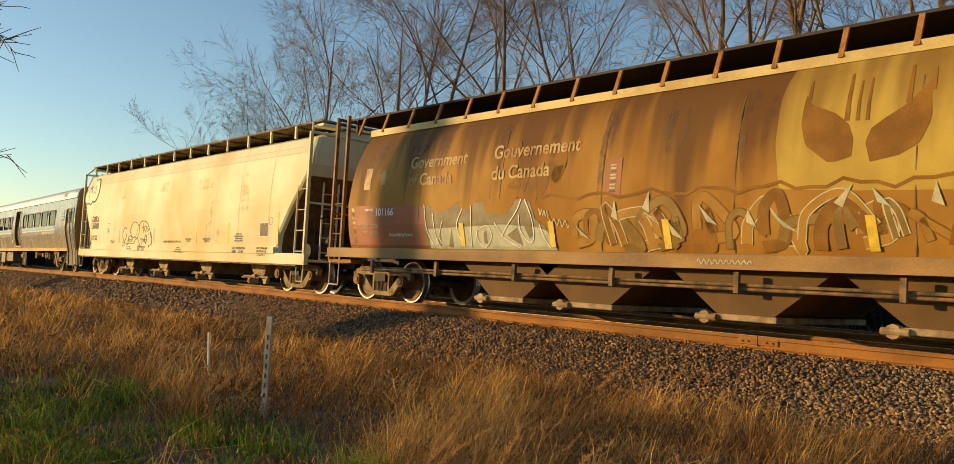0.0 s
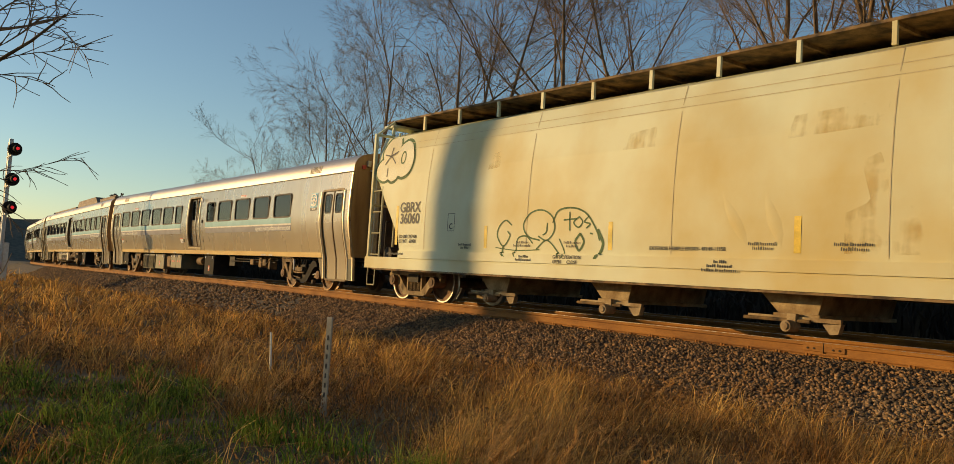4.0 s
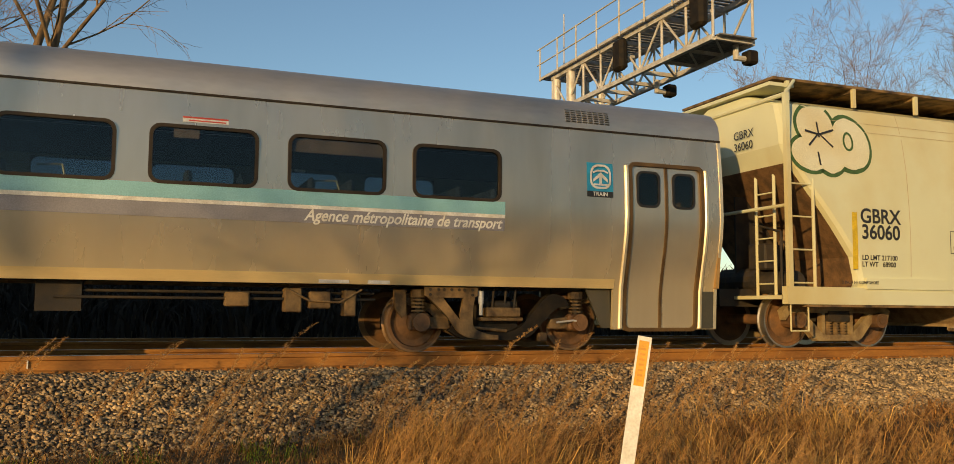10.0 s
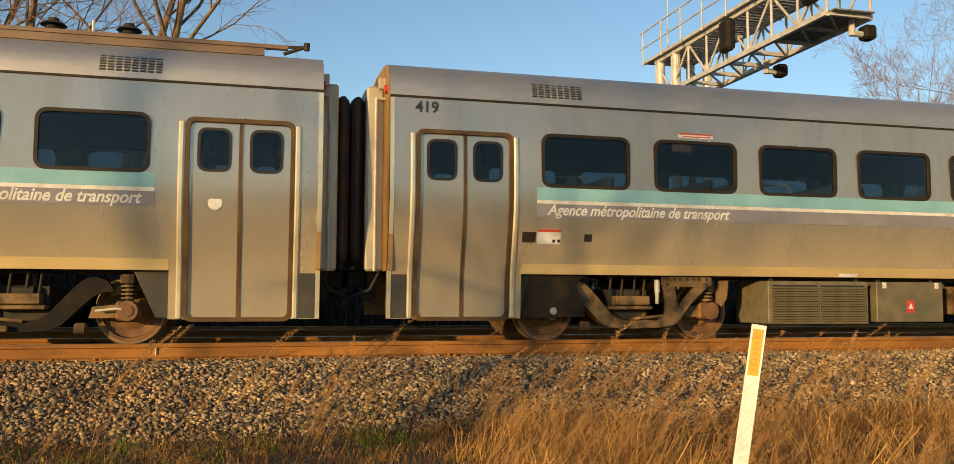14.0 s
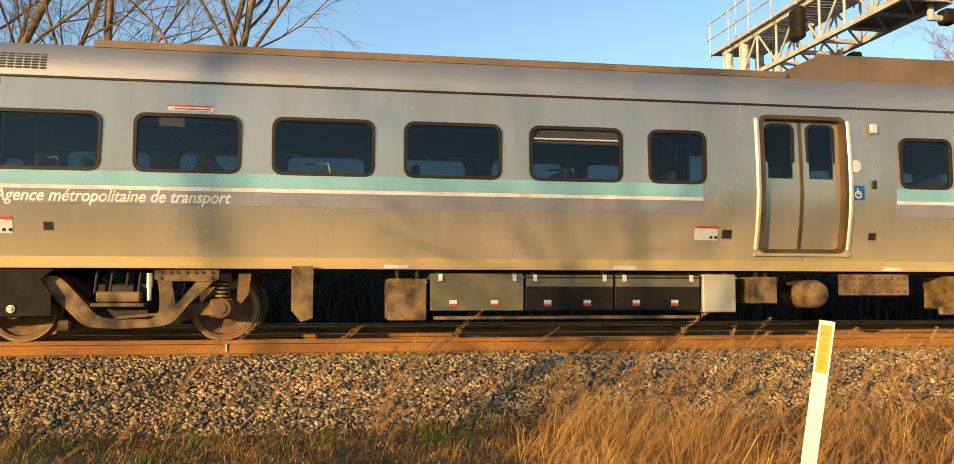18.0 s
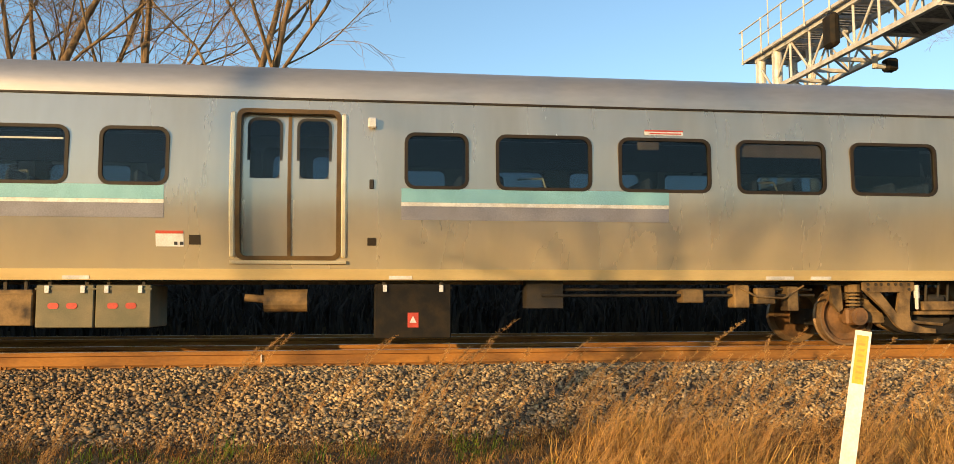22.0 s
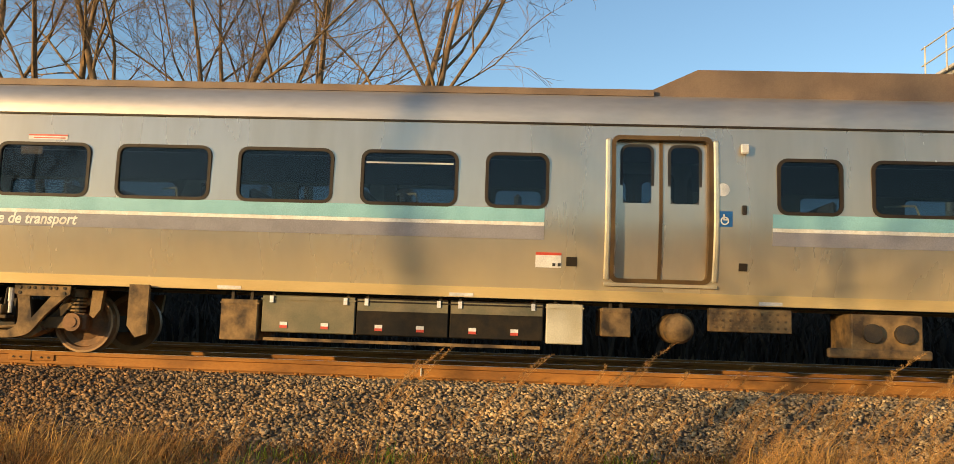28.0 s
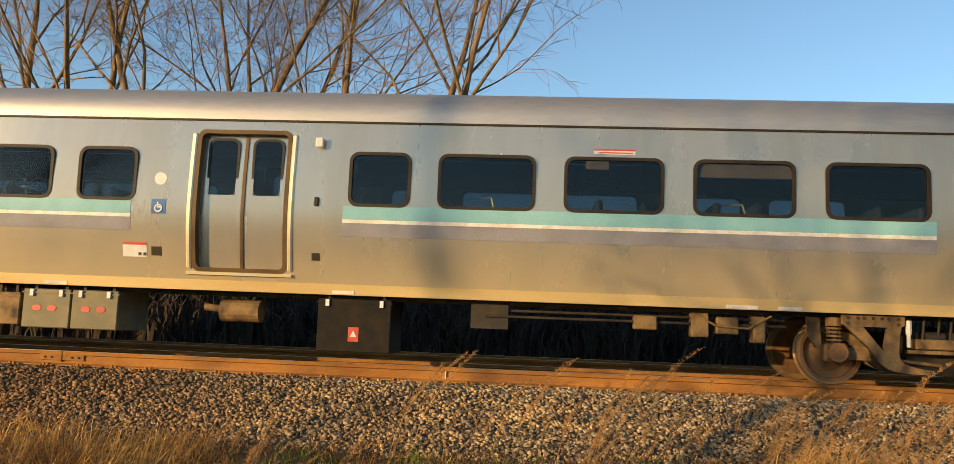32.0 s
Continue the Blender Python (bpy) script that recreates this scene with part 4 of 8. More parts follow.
        part("step_skirt", prism(bmesh.new(), [(up[0], 0.34), (up[0], 0.92), (up[1], 0.92), (up[0] + (up[1] - up[0]) * 0.35, 0.34)], -1.2, -1.17), SKIRT, car)
    if cab_right:
        flat(car, "skirt_plate", OLIVE, X(-2.0), right_end - 0.01, 0.31, 0.9, label="dark green skirt plate")
    for x, s, cab in ((left_end, 1, cab_left), (right_end, -1, cab_right)):
        if not cab:
            for y in (-1.5, 1.5):
                part("corner_trim", bend(boxes((min(x, x + s * 0.055), max(x, x + s * 0.055), y - 0.009, y + 0.009, 0.33, 3.21)), 0, True), BRIGHT, car, "bright steel corner strip")
    # livery
    for u0, u1 in stripes:
        flat(car, "teal_band", TEAL, X(u0), X(u1), 1.917, 2.095, label="faded teal band")
        flat(car, "white_line", WHITE, X(u0), X(u1), 1.868, 1.915, y=-1.505)
        flat(car, "grey_band", GREYBAND, X(u0), X(u1), 1.69, 1.866, label="dull grey band")
    for u in text:
        painted_words(car, "agency_lettering", "Agence métropolitaine de transport", X(u), 2.74, 1.722, WHITE, 0.3)
    if number:
        words(car, "car_number", number, X(-24.78 if cab_left else -24.92), 3.035, 0.21, INK)
    if logo:
        x = X(-2.37)
        flat(car, "train_sign", SIGNBLUE, x, x + 0.43, 2.33, 2.75, label="blue sign with a white pictogram")
        flat(car, "sign_caption", INK, x, x + 0.43, 2.245, 2.33)
        words(car, "caption", "TRAIN", x + 0.215, 2.262, 0.085, WHITE, align="CENTER")
        shell = lambda k: [(x + 0.215 + a * k * (1.0 - 0.5 * max(0, b)), 2.545 + b * k) for a, b in round_rect(0.35, 0.36, 0.12)]
        part("pictogram", ring(bmesh.new(), shell(1.0), shell(0.83), -1.51, -1.506), WHITE, car)
        part("pictogram", prism(bmesh.new(), [(x + 0.09, 2.615), (x + 0.16, 2.645), (x + 0.27, 2.645), (x + 0.34, 2.615), (x + 0.34, 2.59), (x + 0.27, 2.618), (x + 0.16, 2.618), (x + 0.09, 2.59)], -1.51, -1.506), WHITE, car)
        part("pictogram", prism(bmesh.new(), [(x + 0.215, 2.61), (x + 0.095, 2.51), (x + 0.095, 2.465), (x + 0.195, 2.535), (x + 0.195, 2.43), (x + 0.235, 2.43), (x + 0.235, 2.535), (x + 0.335, 2.465), (x + 0.335, 2.51)], -1.51, -1.506), WHITE, car)
        part("pictogram", boxes((x + 0.1, x + 0.33, -1.51, -1.506, 2.415, 2.44)), WHITE, car)
    for kind, u, z in stickers:
        if kind == "green":
            disc(car, "door_sticker", SIGNGREEN, X(u), z, 0.125, y=-1.473 + draw_in(z), label="round green sticker with a white shield")
            part("shield", prism(bmesh.new(), [(X(u) - 0.05, z + 0.05), (X(u) + 0.05, z + 0.05), (X(u) + 0.045, z - 0.01), (X(u), z - 0.06), (X(u) - 0.045, z - 0.01)], -1.481 + draw_in(z), -1.475 + draw_in(z)), WHITE, car)
        elif kind == "white":
            disc(car, "door_sticker", LABELW, X(u), z, 0.085, y=draw_in(z) - (1.473 if z < 2.2 and u > -2 or u < -23.4 else 1.503), label="round white sticker")
        elif kind == "access":
            flat(car, "access_sign", ACCESSBLUE, X(u), X(u) + 0.2, z, z + 0.2, label="blue wheelchair access sign")
            bm = ring(bmesh.new(), [(X(u) + 0.1 + a, z + 0.075 + b) for a, b in round_rect(0.11, 0.11, 0.054)], [(X(u) + 0.1 + a, z + 0.075 + b) for a, b in round_rect(0.075, 0.075, 0.036)], -1.511, -1.507)
            part("access_mark", bm, WHITE, car)
            part("access_mark", boxes((X(u) + 0.08, X(u) + 0.1, -1.511, -1.507, z + 0.09, z + 0.16), (X(u) + 0.08, X(u) + 0.14, -1.511, -1.507, z + 0.08, z + 0.1)), WHITE, car)
    service_label(car, X(-23.23), 1.33)
    flat(car, "small_vent", GASKET, X(-23.44), X(-23.25), 1.345, 1.485, label="small dark vent")
    flat(car, "small_plate", GASKET, X(-22.55), X(-22.44), 1.37, 1.47)
    service_label(car, X(-14.24), 1.335)
    flat(car, "small_vent", GASKET, X(-13.84), X(-13.7), 1.36, 1.48, label="small dark vent")
    part("door_lamp", boxes((X(-11.63), X(-11.52), -1.55, -1.5, 2.87, 3.0), bevel=0.015), LABELW, car, "small cream lamp housing")
    part("key_switch", boxes((X(-11.61), X(-11.55), -1.53, -1.5, 2.08, 2.2), bevel=0.01), DARKIRON, car)
    flat(car, "small_plate", GASKET, X(-11.63), X(-11.52), 1.36, 1.46)
    for u in (-20.87, -7.67):
        flat(car, "window_notice", LABELW, X(u) - 0.27, X(u) + 0.27, 2.87, 2.94, label="white notice with a red edge")
        flat(car, "notice_edge", RED, X(u) - 0.27, X(u) + 0.27, 2.92, 2.94, y=-1.508)
        flat(car, "notice_line", RED, X(u) - 0.2, X(u) + 0.24, 2.885, 2.9, y=-1.508)
        part("inner_notice", boxes((X(u) - 0.37, X(u) - 0.07, -1.462, -1.456, WZ1 - 0.12, WZ1 - 0.01)), BLIND, car, "small beige notice inside the pane")
    for u in (-22.94, -2.32):
        roof_grille(car, X(u))
    for u, w in ((-18.3, 0.32), (-15.2, 0.32), (-11.2, 0.3), (-6.0, 0.4), (-5.4, 0.3)):
        flat(car, "sill_plate", LABELW, X(u) - w / 2, X(u) + w / 2, 0.93, 0.975, y=-1.514)
    # ends
    for x, s, cab in ((left_end, -1, cab_left), (right_end, 1, cab_right)):
        car_end(car, x, s, cab, number)
    # underneath
    bogie(car, X(-21.72), False)
    bogie(car, X(-3.53), True)
    if not powered:
        lou = equipment_box(car, X(-19.65), X(-17.95), 0.23, 0.86, LOUVRE, "tan louvred cooling unit", latches=False)
        for x0 in (X(-19.58), X(-18.77)):
            for k in range(14):
                link("slat", shared("slat", lambda: mesh_of(prism(bmesh.new(), [(0, 0), (0.75, 0), (0.75, 0.02), (0, 0.02)], -0.03, 0.0), LOUVRE)), lou, "", pose(x0, -1.305, 0.28 + k * 0.037, 25))
            part("recess", boxes((x0, x0 + 0.75, -1.304, -1.301, 0.27, 0.8)), RUBBER, lou)
        equipment_box(car, X(-17.8), X(-16.6), 0.25, 0.86, OLIVE, "olive metal equipment box", red=True)
        equipment_box(car, X(-16.18), X(-15.7), 0.36, 0.8, DUSTY, "small dusty box", latches=False)
        for a, b in ((-15.66, -14.98), (-14.96, -14.3)):
            e = equipment_box(car, X(a), X(b), 0.33, 0.86, OLIVE, "olive box with red labels")
            for k in (0.3, 0.62):
                part("oval_label", prism(bmesh.new(), [(X(a) + k * 0.68 + p, 0.6 + q) for p, q in round_rect(0.13, 0.075, 0.037)], -1.307, -1.301), RED, e)
        tank = part("air_tank", rods(((X(-12.95), -1.0, 0.66), (X(-12.4), -1.0, 0.66), 0.15), ((X(-13.2), -1.0, 0.7), (X(-12.95), -1.0, 0.68), 0.05), sides=16), DUSTY, car, "tan air reservoir")
        equipment_box(car, X(-11.53), X(-10.54), 0.17, 0.87, BLACK, "black equipment box with a red label", red=True)
        for z, y in ((0.8, -1.05), (0.72, -1.12)):
            part("air_pipe", rods(((X(-9.3), y, z), (X(-5.4), y, z), 0.018)), DARKIRON, car)
        for u, w, z0, z1 in ((-6.5, 0.22, 0.55, 0.86), (-6.15, 0.28, 0.6, 0.82), (-5.75, 0.16, 0.5, 0.84), (-7.2, 0.3, 0.62, 0.8)):
            part("valve_block", boxes((X(u) - w / 2, X(u) + w / 2, -1.2, -0.95, z0, z1), bevel=0.015), DUSTY, car)
        part("bent_hose", rods(((X(-6.6), -1.2, 0.86), (X(-6.3), -1.22, 0.7), 0.014), ((X(-6.3), -1.22, 0.7), (X(-5.9), -1.22, 0.68), 0.014), ((X(-5.9), -1.22, 0.68), (X(-5.6), -1.2, 0.85), 0.014)), DUSTY, car)
        part("junction_box", boxes((X(-9.5), X(-9.0), -1.1, -0.8, 0.55, 1.0)), DARKIRON, car)
    else:
        for i, (a, b, m) in enumerate(((-17.85, -16.6, OLIVE), (-16.58, -15.36, BLACK), (-15.34, -14.12, BLACK))):
            e = equipment_box(car, X(a), X(b), 0.38, 0.87, m, "long battery box with small labels", y0=-1.28)
            for k in (0.3, 0.85):
                part("box_label", boxes((X(a) + k - 0.05, X(a) + k + 0.05, -1.288, -1.281, 0.44, 0.52)), LABELW, e)
                part("label_edge", boxes((X(a) + k - 0.05, X(a) + k + 0.05, -1.29, -1.2885, 0.44, 0.475)), RED, e)
            if i:
                part("upper_panel", boxes((X(a) + 0.01, X(b) - 0.01, -1.29, -1.28, 0.7, 0.85)), OLIVE, e)
        part("footboard", boxes((X(-17.8), X(-14.15), -1.33, -1.18, 0.27, 0.31)), DUSTY, car, "long dusty footboard")
        equipment_box(car, X(-14.08), X(-13.6), 0.35, 0.87, CABCREAM, "cream metal box", latches=False)
        equipment_box(car, X(-13.36), X(-12.98), 0.47, 0.84, DUSTY, "dusty junction box", latches=False)
        bm = bmesh.new()
        loft(bm, [[(X(-12.35) + r * math.cos(k * math.pi / 10), y, 0.6 + r * math.sin(k * math.pi / 10)) for k in range(20)] for r, y in ((0.02, -1.34), (0.09, -1.325), (0.16, -1.28), (0.2, -1.2), (0.2, -0.6), (0.1, -0.5))])
        part("air_tank", bm, DUSTY, car, "round-ended brown air reservoir", smooth=True)
        st = part("tread_plate", boxes((X(-11.98), X(-10.92), -1.28, -1.18, 0.58, 0.88), bevel=0.01), DUSTY, car, "studded metal plate")
        for i in range(10):
            for j in range(3):
                link("stud", shared("stud", lambda: mesh_of(rods(((0, -0.012, 0), (0, 0, 0), 0.02), sides=6), DUSTY)), st, "", pose(X(-11.9) + i * 0.1, -1.28, 0.64 + j * 0.09))
        part("compressor", boxes((X(-10.2), X(-9.3), -1.35, -0.6, 0.38, 0.86), (X(-10.5), X(-9.2), -1.38, -1.3, 0.3, 0.42), bevel=0.02), DUSTY, car, "dusty compressor in a frame")
        for k in (-9.95, -9.55):
            part("compressor_head", rods(((X(k), -1.42, 0.62), (X(k), -1.3, 0.62), 0.12), sides=14), DARKIRON, car)
        equipment_box(car, X(-8.0), X(-6.98), 0.17, 0.87, BLACK, "black equipment box with a red label", red=True)
        part("guard_plate", prism(bmesh.new(), [(X(-19.62), 0.95), (X(-19.35), 0.95), (X(-19.35), 0.3), (X(-19.5), 0.25), (X(-19.62), 0.4)], -1.4, -1.35), DUSTY, car)
        equipment_box(car, X(-18.4), X(-17.9), 0.26, 0.8, DUSTY, "dusty iron frame box", latches=False)
        # roof equipment
        hood = part("roof_hood", prism(bmesh.new(), [(X(-12.9), 3.72), (X(-12.1), 4.1), (X(-6.35), 4.1), (X(-5.7), 3.72)], -1.12, 1.12), ROOFBROWN, car, "dusty brown roof hood with sloping ends")
        part("roof_strip", boxes((X(-22.1), X(-12.7), -1.2, 1.2, 3.7, 3.79)), ROOFBROWN, car)
        part("roof_platform", boxes((X(-4.95), X(-0.75), -1.1, 1.1, 3.74, 3.86), (X(-4.95), X(-0.45), -1.12, -1.02, 3.84, 3.89)), ROOFBROWN, car)
        for u in (-3.35, -2.45):
            bm = bmesh.new()
            for k, (r, h) in enumerate(((0.1, 0.05), (0.15, 0.03), (0.1, 0.04), (0.16, 0.03), (0.08, 0.06))):
                bmesh.ops.create_cone(bm, cap_ends=True, segments=14, radius1=r, radius2=r * 0.8, depth=h, matrix=Matrix.Translation((X(u), -0.8, 3.9 + k * 0.045)))
            part("insulator", bm, DARKIRON, car, "brown ceramic insulator")
        part("pole", rods(((X(-2.9), -0.7, 3.86), (X(-2.9), -0.7, 4.15), 0.02)), GALV, car)
        part("pantograph_arm", rods(((X(-1.0), -0.8, 3.9), (X(-0.2), -0.8, 3.98), 0.02), ((X(-0.5), -0.8, 3.86), (X(-0.2), -0.8, 3.98), 0.025), ((X(-0.2), -0.9, 3.9), (X(-0.2), -0.9, 4.0), 0.04)), DARKIRON, car)
    CARS.append((car, centre, 9.1))
    return car


def end_wall_mesh(x, s, prof):
    bm = bmesh.new()
    pts = [(a * 0.995, b) for a, b in prof] + [(-1.49, KNUCKLE), (-1.355, 0.95), (1.355, 0.95), (1.49, KNUCKLE)]
    a = [bm.verts.new((x, p, q)) for p, q in pts]
    b = [bm.verts.new((x + s * 0.06, p, q)) for p, q in pts]
    bm.faces.new(a), bm.faces.new(b[::-1])
    n = len(a)
    for i in range(n):
        bm.faces.new((a[i], b[i], b[(i + 1) % n], a[(i + 1) % n]))
    return bm


def car_end(car, x, s, cab, number):
    """The end: gangway bellows and coupler, or a cab front with a window, number panel and headlamp."""
    # gangway
    base, reach = (0.06, 0.555) if cab else (0.24, 0.415)
    rings = []
    folds = 2 if cab else 1
    for k in range(8 * folds + 1):
        g = 0.12 * (1 - abs(math.sin(math.pi * k / 8)))
        rings.append([(x + s * (base + k * (reach - base) / (8 * folds)), p, 2.22 + q) for p, q in round_rect(1.36 - g, 2.36 - g, 0.14)])
    part("gangway_bellows", loft(bmesh.new(), rings), BELLOWS, car, "dark brown rubber gangway bellows", smooth=True)
    if not cab:
        bm = bmesh.new()
        for y in (-0.79, 0.79):
            box(bm, min(x, x + s * 0.24), max(x, x + s * 0.24), y - 0.09, y + 0.09, 0.95, 3.48, bevel=0.03)
        box(bm, min(x, x + s * 0.24), max(x, x + s * 0.24), -0.7, 0.7, 3.3, 3.5, bevel=0.03)
        part("gangway_frame", bm, CABCREAM, car, "cream-painted steel frame round the gangway")
        for y in (-0.93, 0.93):
            part("corner_rail", rods(((x + s * 0.12, y, 0.95), (x + s * 0.12, y, 3.3), 0.022), ((x, y, 3.3), (x + s * 0.12, y, 3.3), 0.022)), GALV, car)
            part("end_bracket", boxes((min(x, x + s * 0.1), max(x, x + s * 0.1), y * 1.1 - 0.05, y * 1.1 + 0.05, 3.4, 3.56), bevel=0.01), CABCREAM, car)
    part("coupler", boxes((min(x, x + s * 0.5), max(x, x + s * 0.5), -0.12, 0.12, 0.72, 0.98), (x + s * 0.1 - 0.06, x + s * 0.1 + 0.06, -0.5, 0.5, 0.55, 1.05), bevel=0.03), DARKIRON, car)
    for y in (-0.75, 0.75):
        part("brake_hose", rods(((x, y, 1.0), (x + s * 0.15, y, 0.7), 0.025), ((x + s * 0.15, y, 0.7), (x + s * 0.4, y * 0.8, 0.6), 0.025)), RUBBER, car)
    if cab:
        # rounded nose with slanting cheeks
        rings = []
        for z, d, w in ((0.93, 0.37, 1.3), (1.3, 0.39, 1.38), (2.0, 0.4, 1.48), (2.7, 0.39, 1.46), (3.1, 0.35, 1.43), (3.4, 0.27, 1.36), (3.6, 0.17, 1.2), (3.74, 0.05, 0.95)):
            half = [(0.0, w), (0.045, w - 0.02), (0.075, w - 0.07), (d * 0.94, 0.66 * w / 1.48), (d, 0.55 * w / 1.48)]
            rings.append([(x + s * a, -b, z) for a, b in half] + [(x + s * a, b, z) for a, b in half[::-1]])
        part("cab_nose", loft(bmesh.new(), rings), CABCREAM, car, "rounded cream cab end", smooth=True)
        for sy in (-1, 1):
            turn = (62 if s > 0 else -62) if sy < 0 else (118 if s > 0 else -118)
            cx, cy = x + s * 0.215, sy * 1.06
            at = lambda z, inset=0.0: pose(cx - s * inset, cy, z, 0, 0, turn)
            fr = part("cab_front_window", ring(bmesh.new(), round_rect(0.62, 0.92, 0.1), round_rect(0.52, 0.82, 0.08), -0.03, 0.02), RUBBER, car, "dark cab window", at(2.4))
            part("pane", prism(bmesh.new(), round_rect(0.54, 0.84, 0.08), -0.02, 0.012), BLACK_GLASS, fr)
            part("number_panel", boxes((-0.3, 0.3, -0.022, 0.012, -0.12, 0.12)), CABBLUE, car, "dark blue number panel", at(1.73, 0.012))
            link("panel_number", text_mesh(number, 0.2, LABELW, 0, "CENTER"), car, "", at(1.66, 0.012) @ pose(0, -0.026, 0, 90))
            part("front_white_line", boxes((-0.34, 0.34, -0.022, 0.011, -0.018, 0.018)), WHITE, car, "", at(1.57, 0.015))
            part("front_blue_band", boxes((-0.34, 0.34, -0.022, 0.011, -0.045, 0.045)), BLUEBAND, car, "", at(1.48, 0.018))
            part("headlamp", boxes((-0.14, 0.14, -0.03, 0.02, -0.12, 0.12), bevel=0.01), GALV, car, "square headlamp", at(1.22, 0.03))
            part("headlamp_lens", rods(((0, -0.05, 0), (0, 0.03, 0), 0.085), sides=18), BRIGHT, car, "", at(1.22, 0.03))
            for dx in (-0.12, 0.12):
                part("marker_lamp", rods(((dx, -0.03, 0), (dx, 0.025, 0), 0.06), sides=16), DARKIRON, car, "", at(3.2, 0.07))
        # air horns on the roof
        hx = x - s * 0.45
        bm = bmesh.new()
        for k, (d, y) in enumerate(((1, -0.35), (-1, -0.2), (1, -0.05), (-1, 0.1))):
            rod(bm, (hx, y - 0.6, 3.84 + 0.035 * k), (hx + d * 0.12, y - 0.6, 3.84 + 0.035 * k), 0.016, 10, 0.024)
            rod(bm, (hx + d * 0.12, y - 0.6, 3.84 + 0.035 * k), (hx + d * 0.2, y - 0.6, 3.84 + 0.035 * k), 0.024, 12, 0.06)
        rod(bm, (hx, -0.7, 3.75), (hx, -0.7, 3.95), 0.04, 8)
        part("air_horn", bm, HORNRED if s < 0 else DARKIRON, car, "cluster of air horns on the roof")
        part("snow_plough", prism(bmesh.new(), [(x - s * 0.1, 0.45), (x + s * 0.05, 0.45), (x + s * 0.3, 0.14), (x + s * 0.05, 0.14)], -1.25, 1.25), DUSTY, car, "curved pilot plate")
    else:
        part("tail_lamp", rods(((x, -1.15, 3.38), (x + s * 0.04, -1.15, 3.38), 0.06), sides=14), RED, car, "round red tail lamp")


UMBERINK = material("brown_ink", (0.09, 0.06, 0.03), 0.6)
BLIND = material("beige_blind", (0.42, 0.3, 0.26), 0.8)
BLACK_GLASS = material("dark_glass", (0.01, 0.012, 0.015), 0.06, spec=0.6)
HORNRED = material("horn_red", (0.35, 0.07, 0.05), 0.5, 0.2, (0.12, 0.08, 0.06), 8.0)
SP_FULL = [(-23.25, -14.14), (-11.22, -3.66)]
passenger_car("passenger_car", "stainless steel passenger car with teal stripe, number 419", CENTRES[0], logo=True, number="419", stripes=SP_FULL, text=(-23.1, -6.43), blinds=(-6.015, -15.925))
passenger_car("passenger_car", "stainless steel passenger car with brown roof hood, number 426", CENTRES[1], cab_left=True, powered=True, number="426", stripes=[(-23.25, -14.14), (-11.22, -2.0)], text=(-23.1, -4.88), blinds=(-4.36, -15.925), vents=(-15.925,), stickers=(("white", -1.3, 1.75), ("white", -23.95, 1.75), ("white", -11.85, 2.4), ("access", -11.93, 1.92)))
passenger_car("passenger_car", "stainless steel passenger car with shortened stripe, number 409", CENTRES[2], logo=True, number="409", stripes=[(-18.6, -14.14), (-11.2, -7.63)], blinds=(-6.015,), vents=(-15.925,), stickers=(("green", -24.6, 1.72), ("green", -0.62, 1.72)))
passenger_car("passenger_car", "stainless steel passenger car with brown roof hood, number 416", CENTRES[3], cab_left=True, powered=True, number="416", stripes=[(-23.25, -14.14), (-11.22, -2.0)], text=(-23.1, -4.88), vents=(-15.925, -4.36), stickers=(("white", -1.3, 1.75), ("green", -0.62, 1.72), ("green", -24.6, 1.75), ("white", -23.95, 1.75), ("white", -11.85, 2.4), ("access", -11.93, 1.92)))
last_car = passenger_car("cab_car", "stainless steel cab car with black lettering at its cab", CENTRES[4], cab_right=True, number="481", stripes=SP_FULL, blinds=(-6.015,), stickers=(("white", -13.75, 2.4), ("access", -13.85, 1.92)))

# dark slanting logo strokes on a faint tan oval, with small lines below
part("faded_oval", prism(bmesh.new(), [(HALF - 2.44 + 0.34 * math.cos(k * math.pi / 12), 2.67 + 0.15 * math.sin(k * math.pi / 12)) for k in range(24)], -1.5025, -1.499), RUSTFILM, last_car)
for x0, pts in ((-2.89, ((0, 0, 0.115, 0.165, 0.02), (0.115, 0.165, 0.15, 0, 0.045), (0.05, 0.06, 0.13, 0.06, 0.016))), (-2.62, ((0, 0, 0.06, 0.165, 0.02), (0.06, 0.165, 0.115, 0, 0.04), (0.115, 0, 0.24, 0.165, 0.016), (0.24, 0.165, 0.23, 0, 0.045))), (-2.2, ((0.01, 0, 0.065, 0.16, 0.04), (-0.02, 0.155, 0.15, 0.155, 0.022)))):
    for a, b, c, d, w in pts:
        h = w / 2
        ol = [(a - h, b), (a + h, b), (c + h, d), (c - h, d)] if abs(d - b) > 0.02 else [(a, b - h), (c, d - h), (c, d + h), (a, b + h)]
        part("logo_stroke", prism(bmesh.new(), ol, -0.001, 0.001), INK, last_car, "", pose(HALF + x0, -1.496, 2.57))
painted_words(last_car, "agency_lettering", "Agence métropolitaine de transport", HALF - 3.28, 1.68, 2.325, UMBERINK, 0.3, size=0.125)
lettering_bars(last_car, HALF - 3.32, 2.115, 0.055, (0.22, 0.2, 0.12, 0.12), UMBERINK)
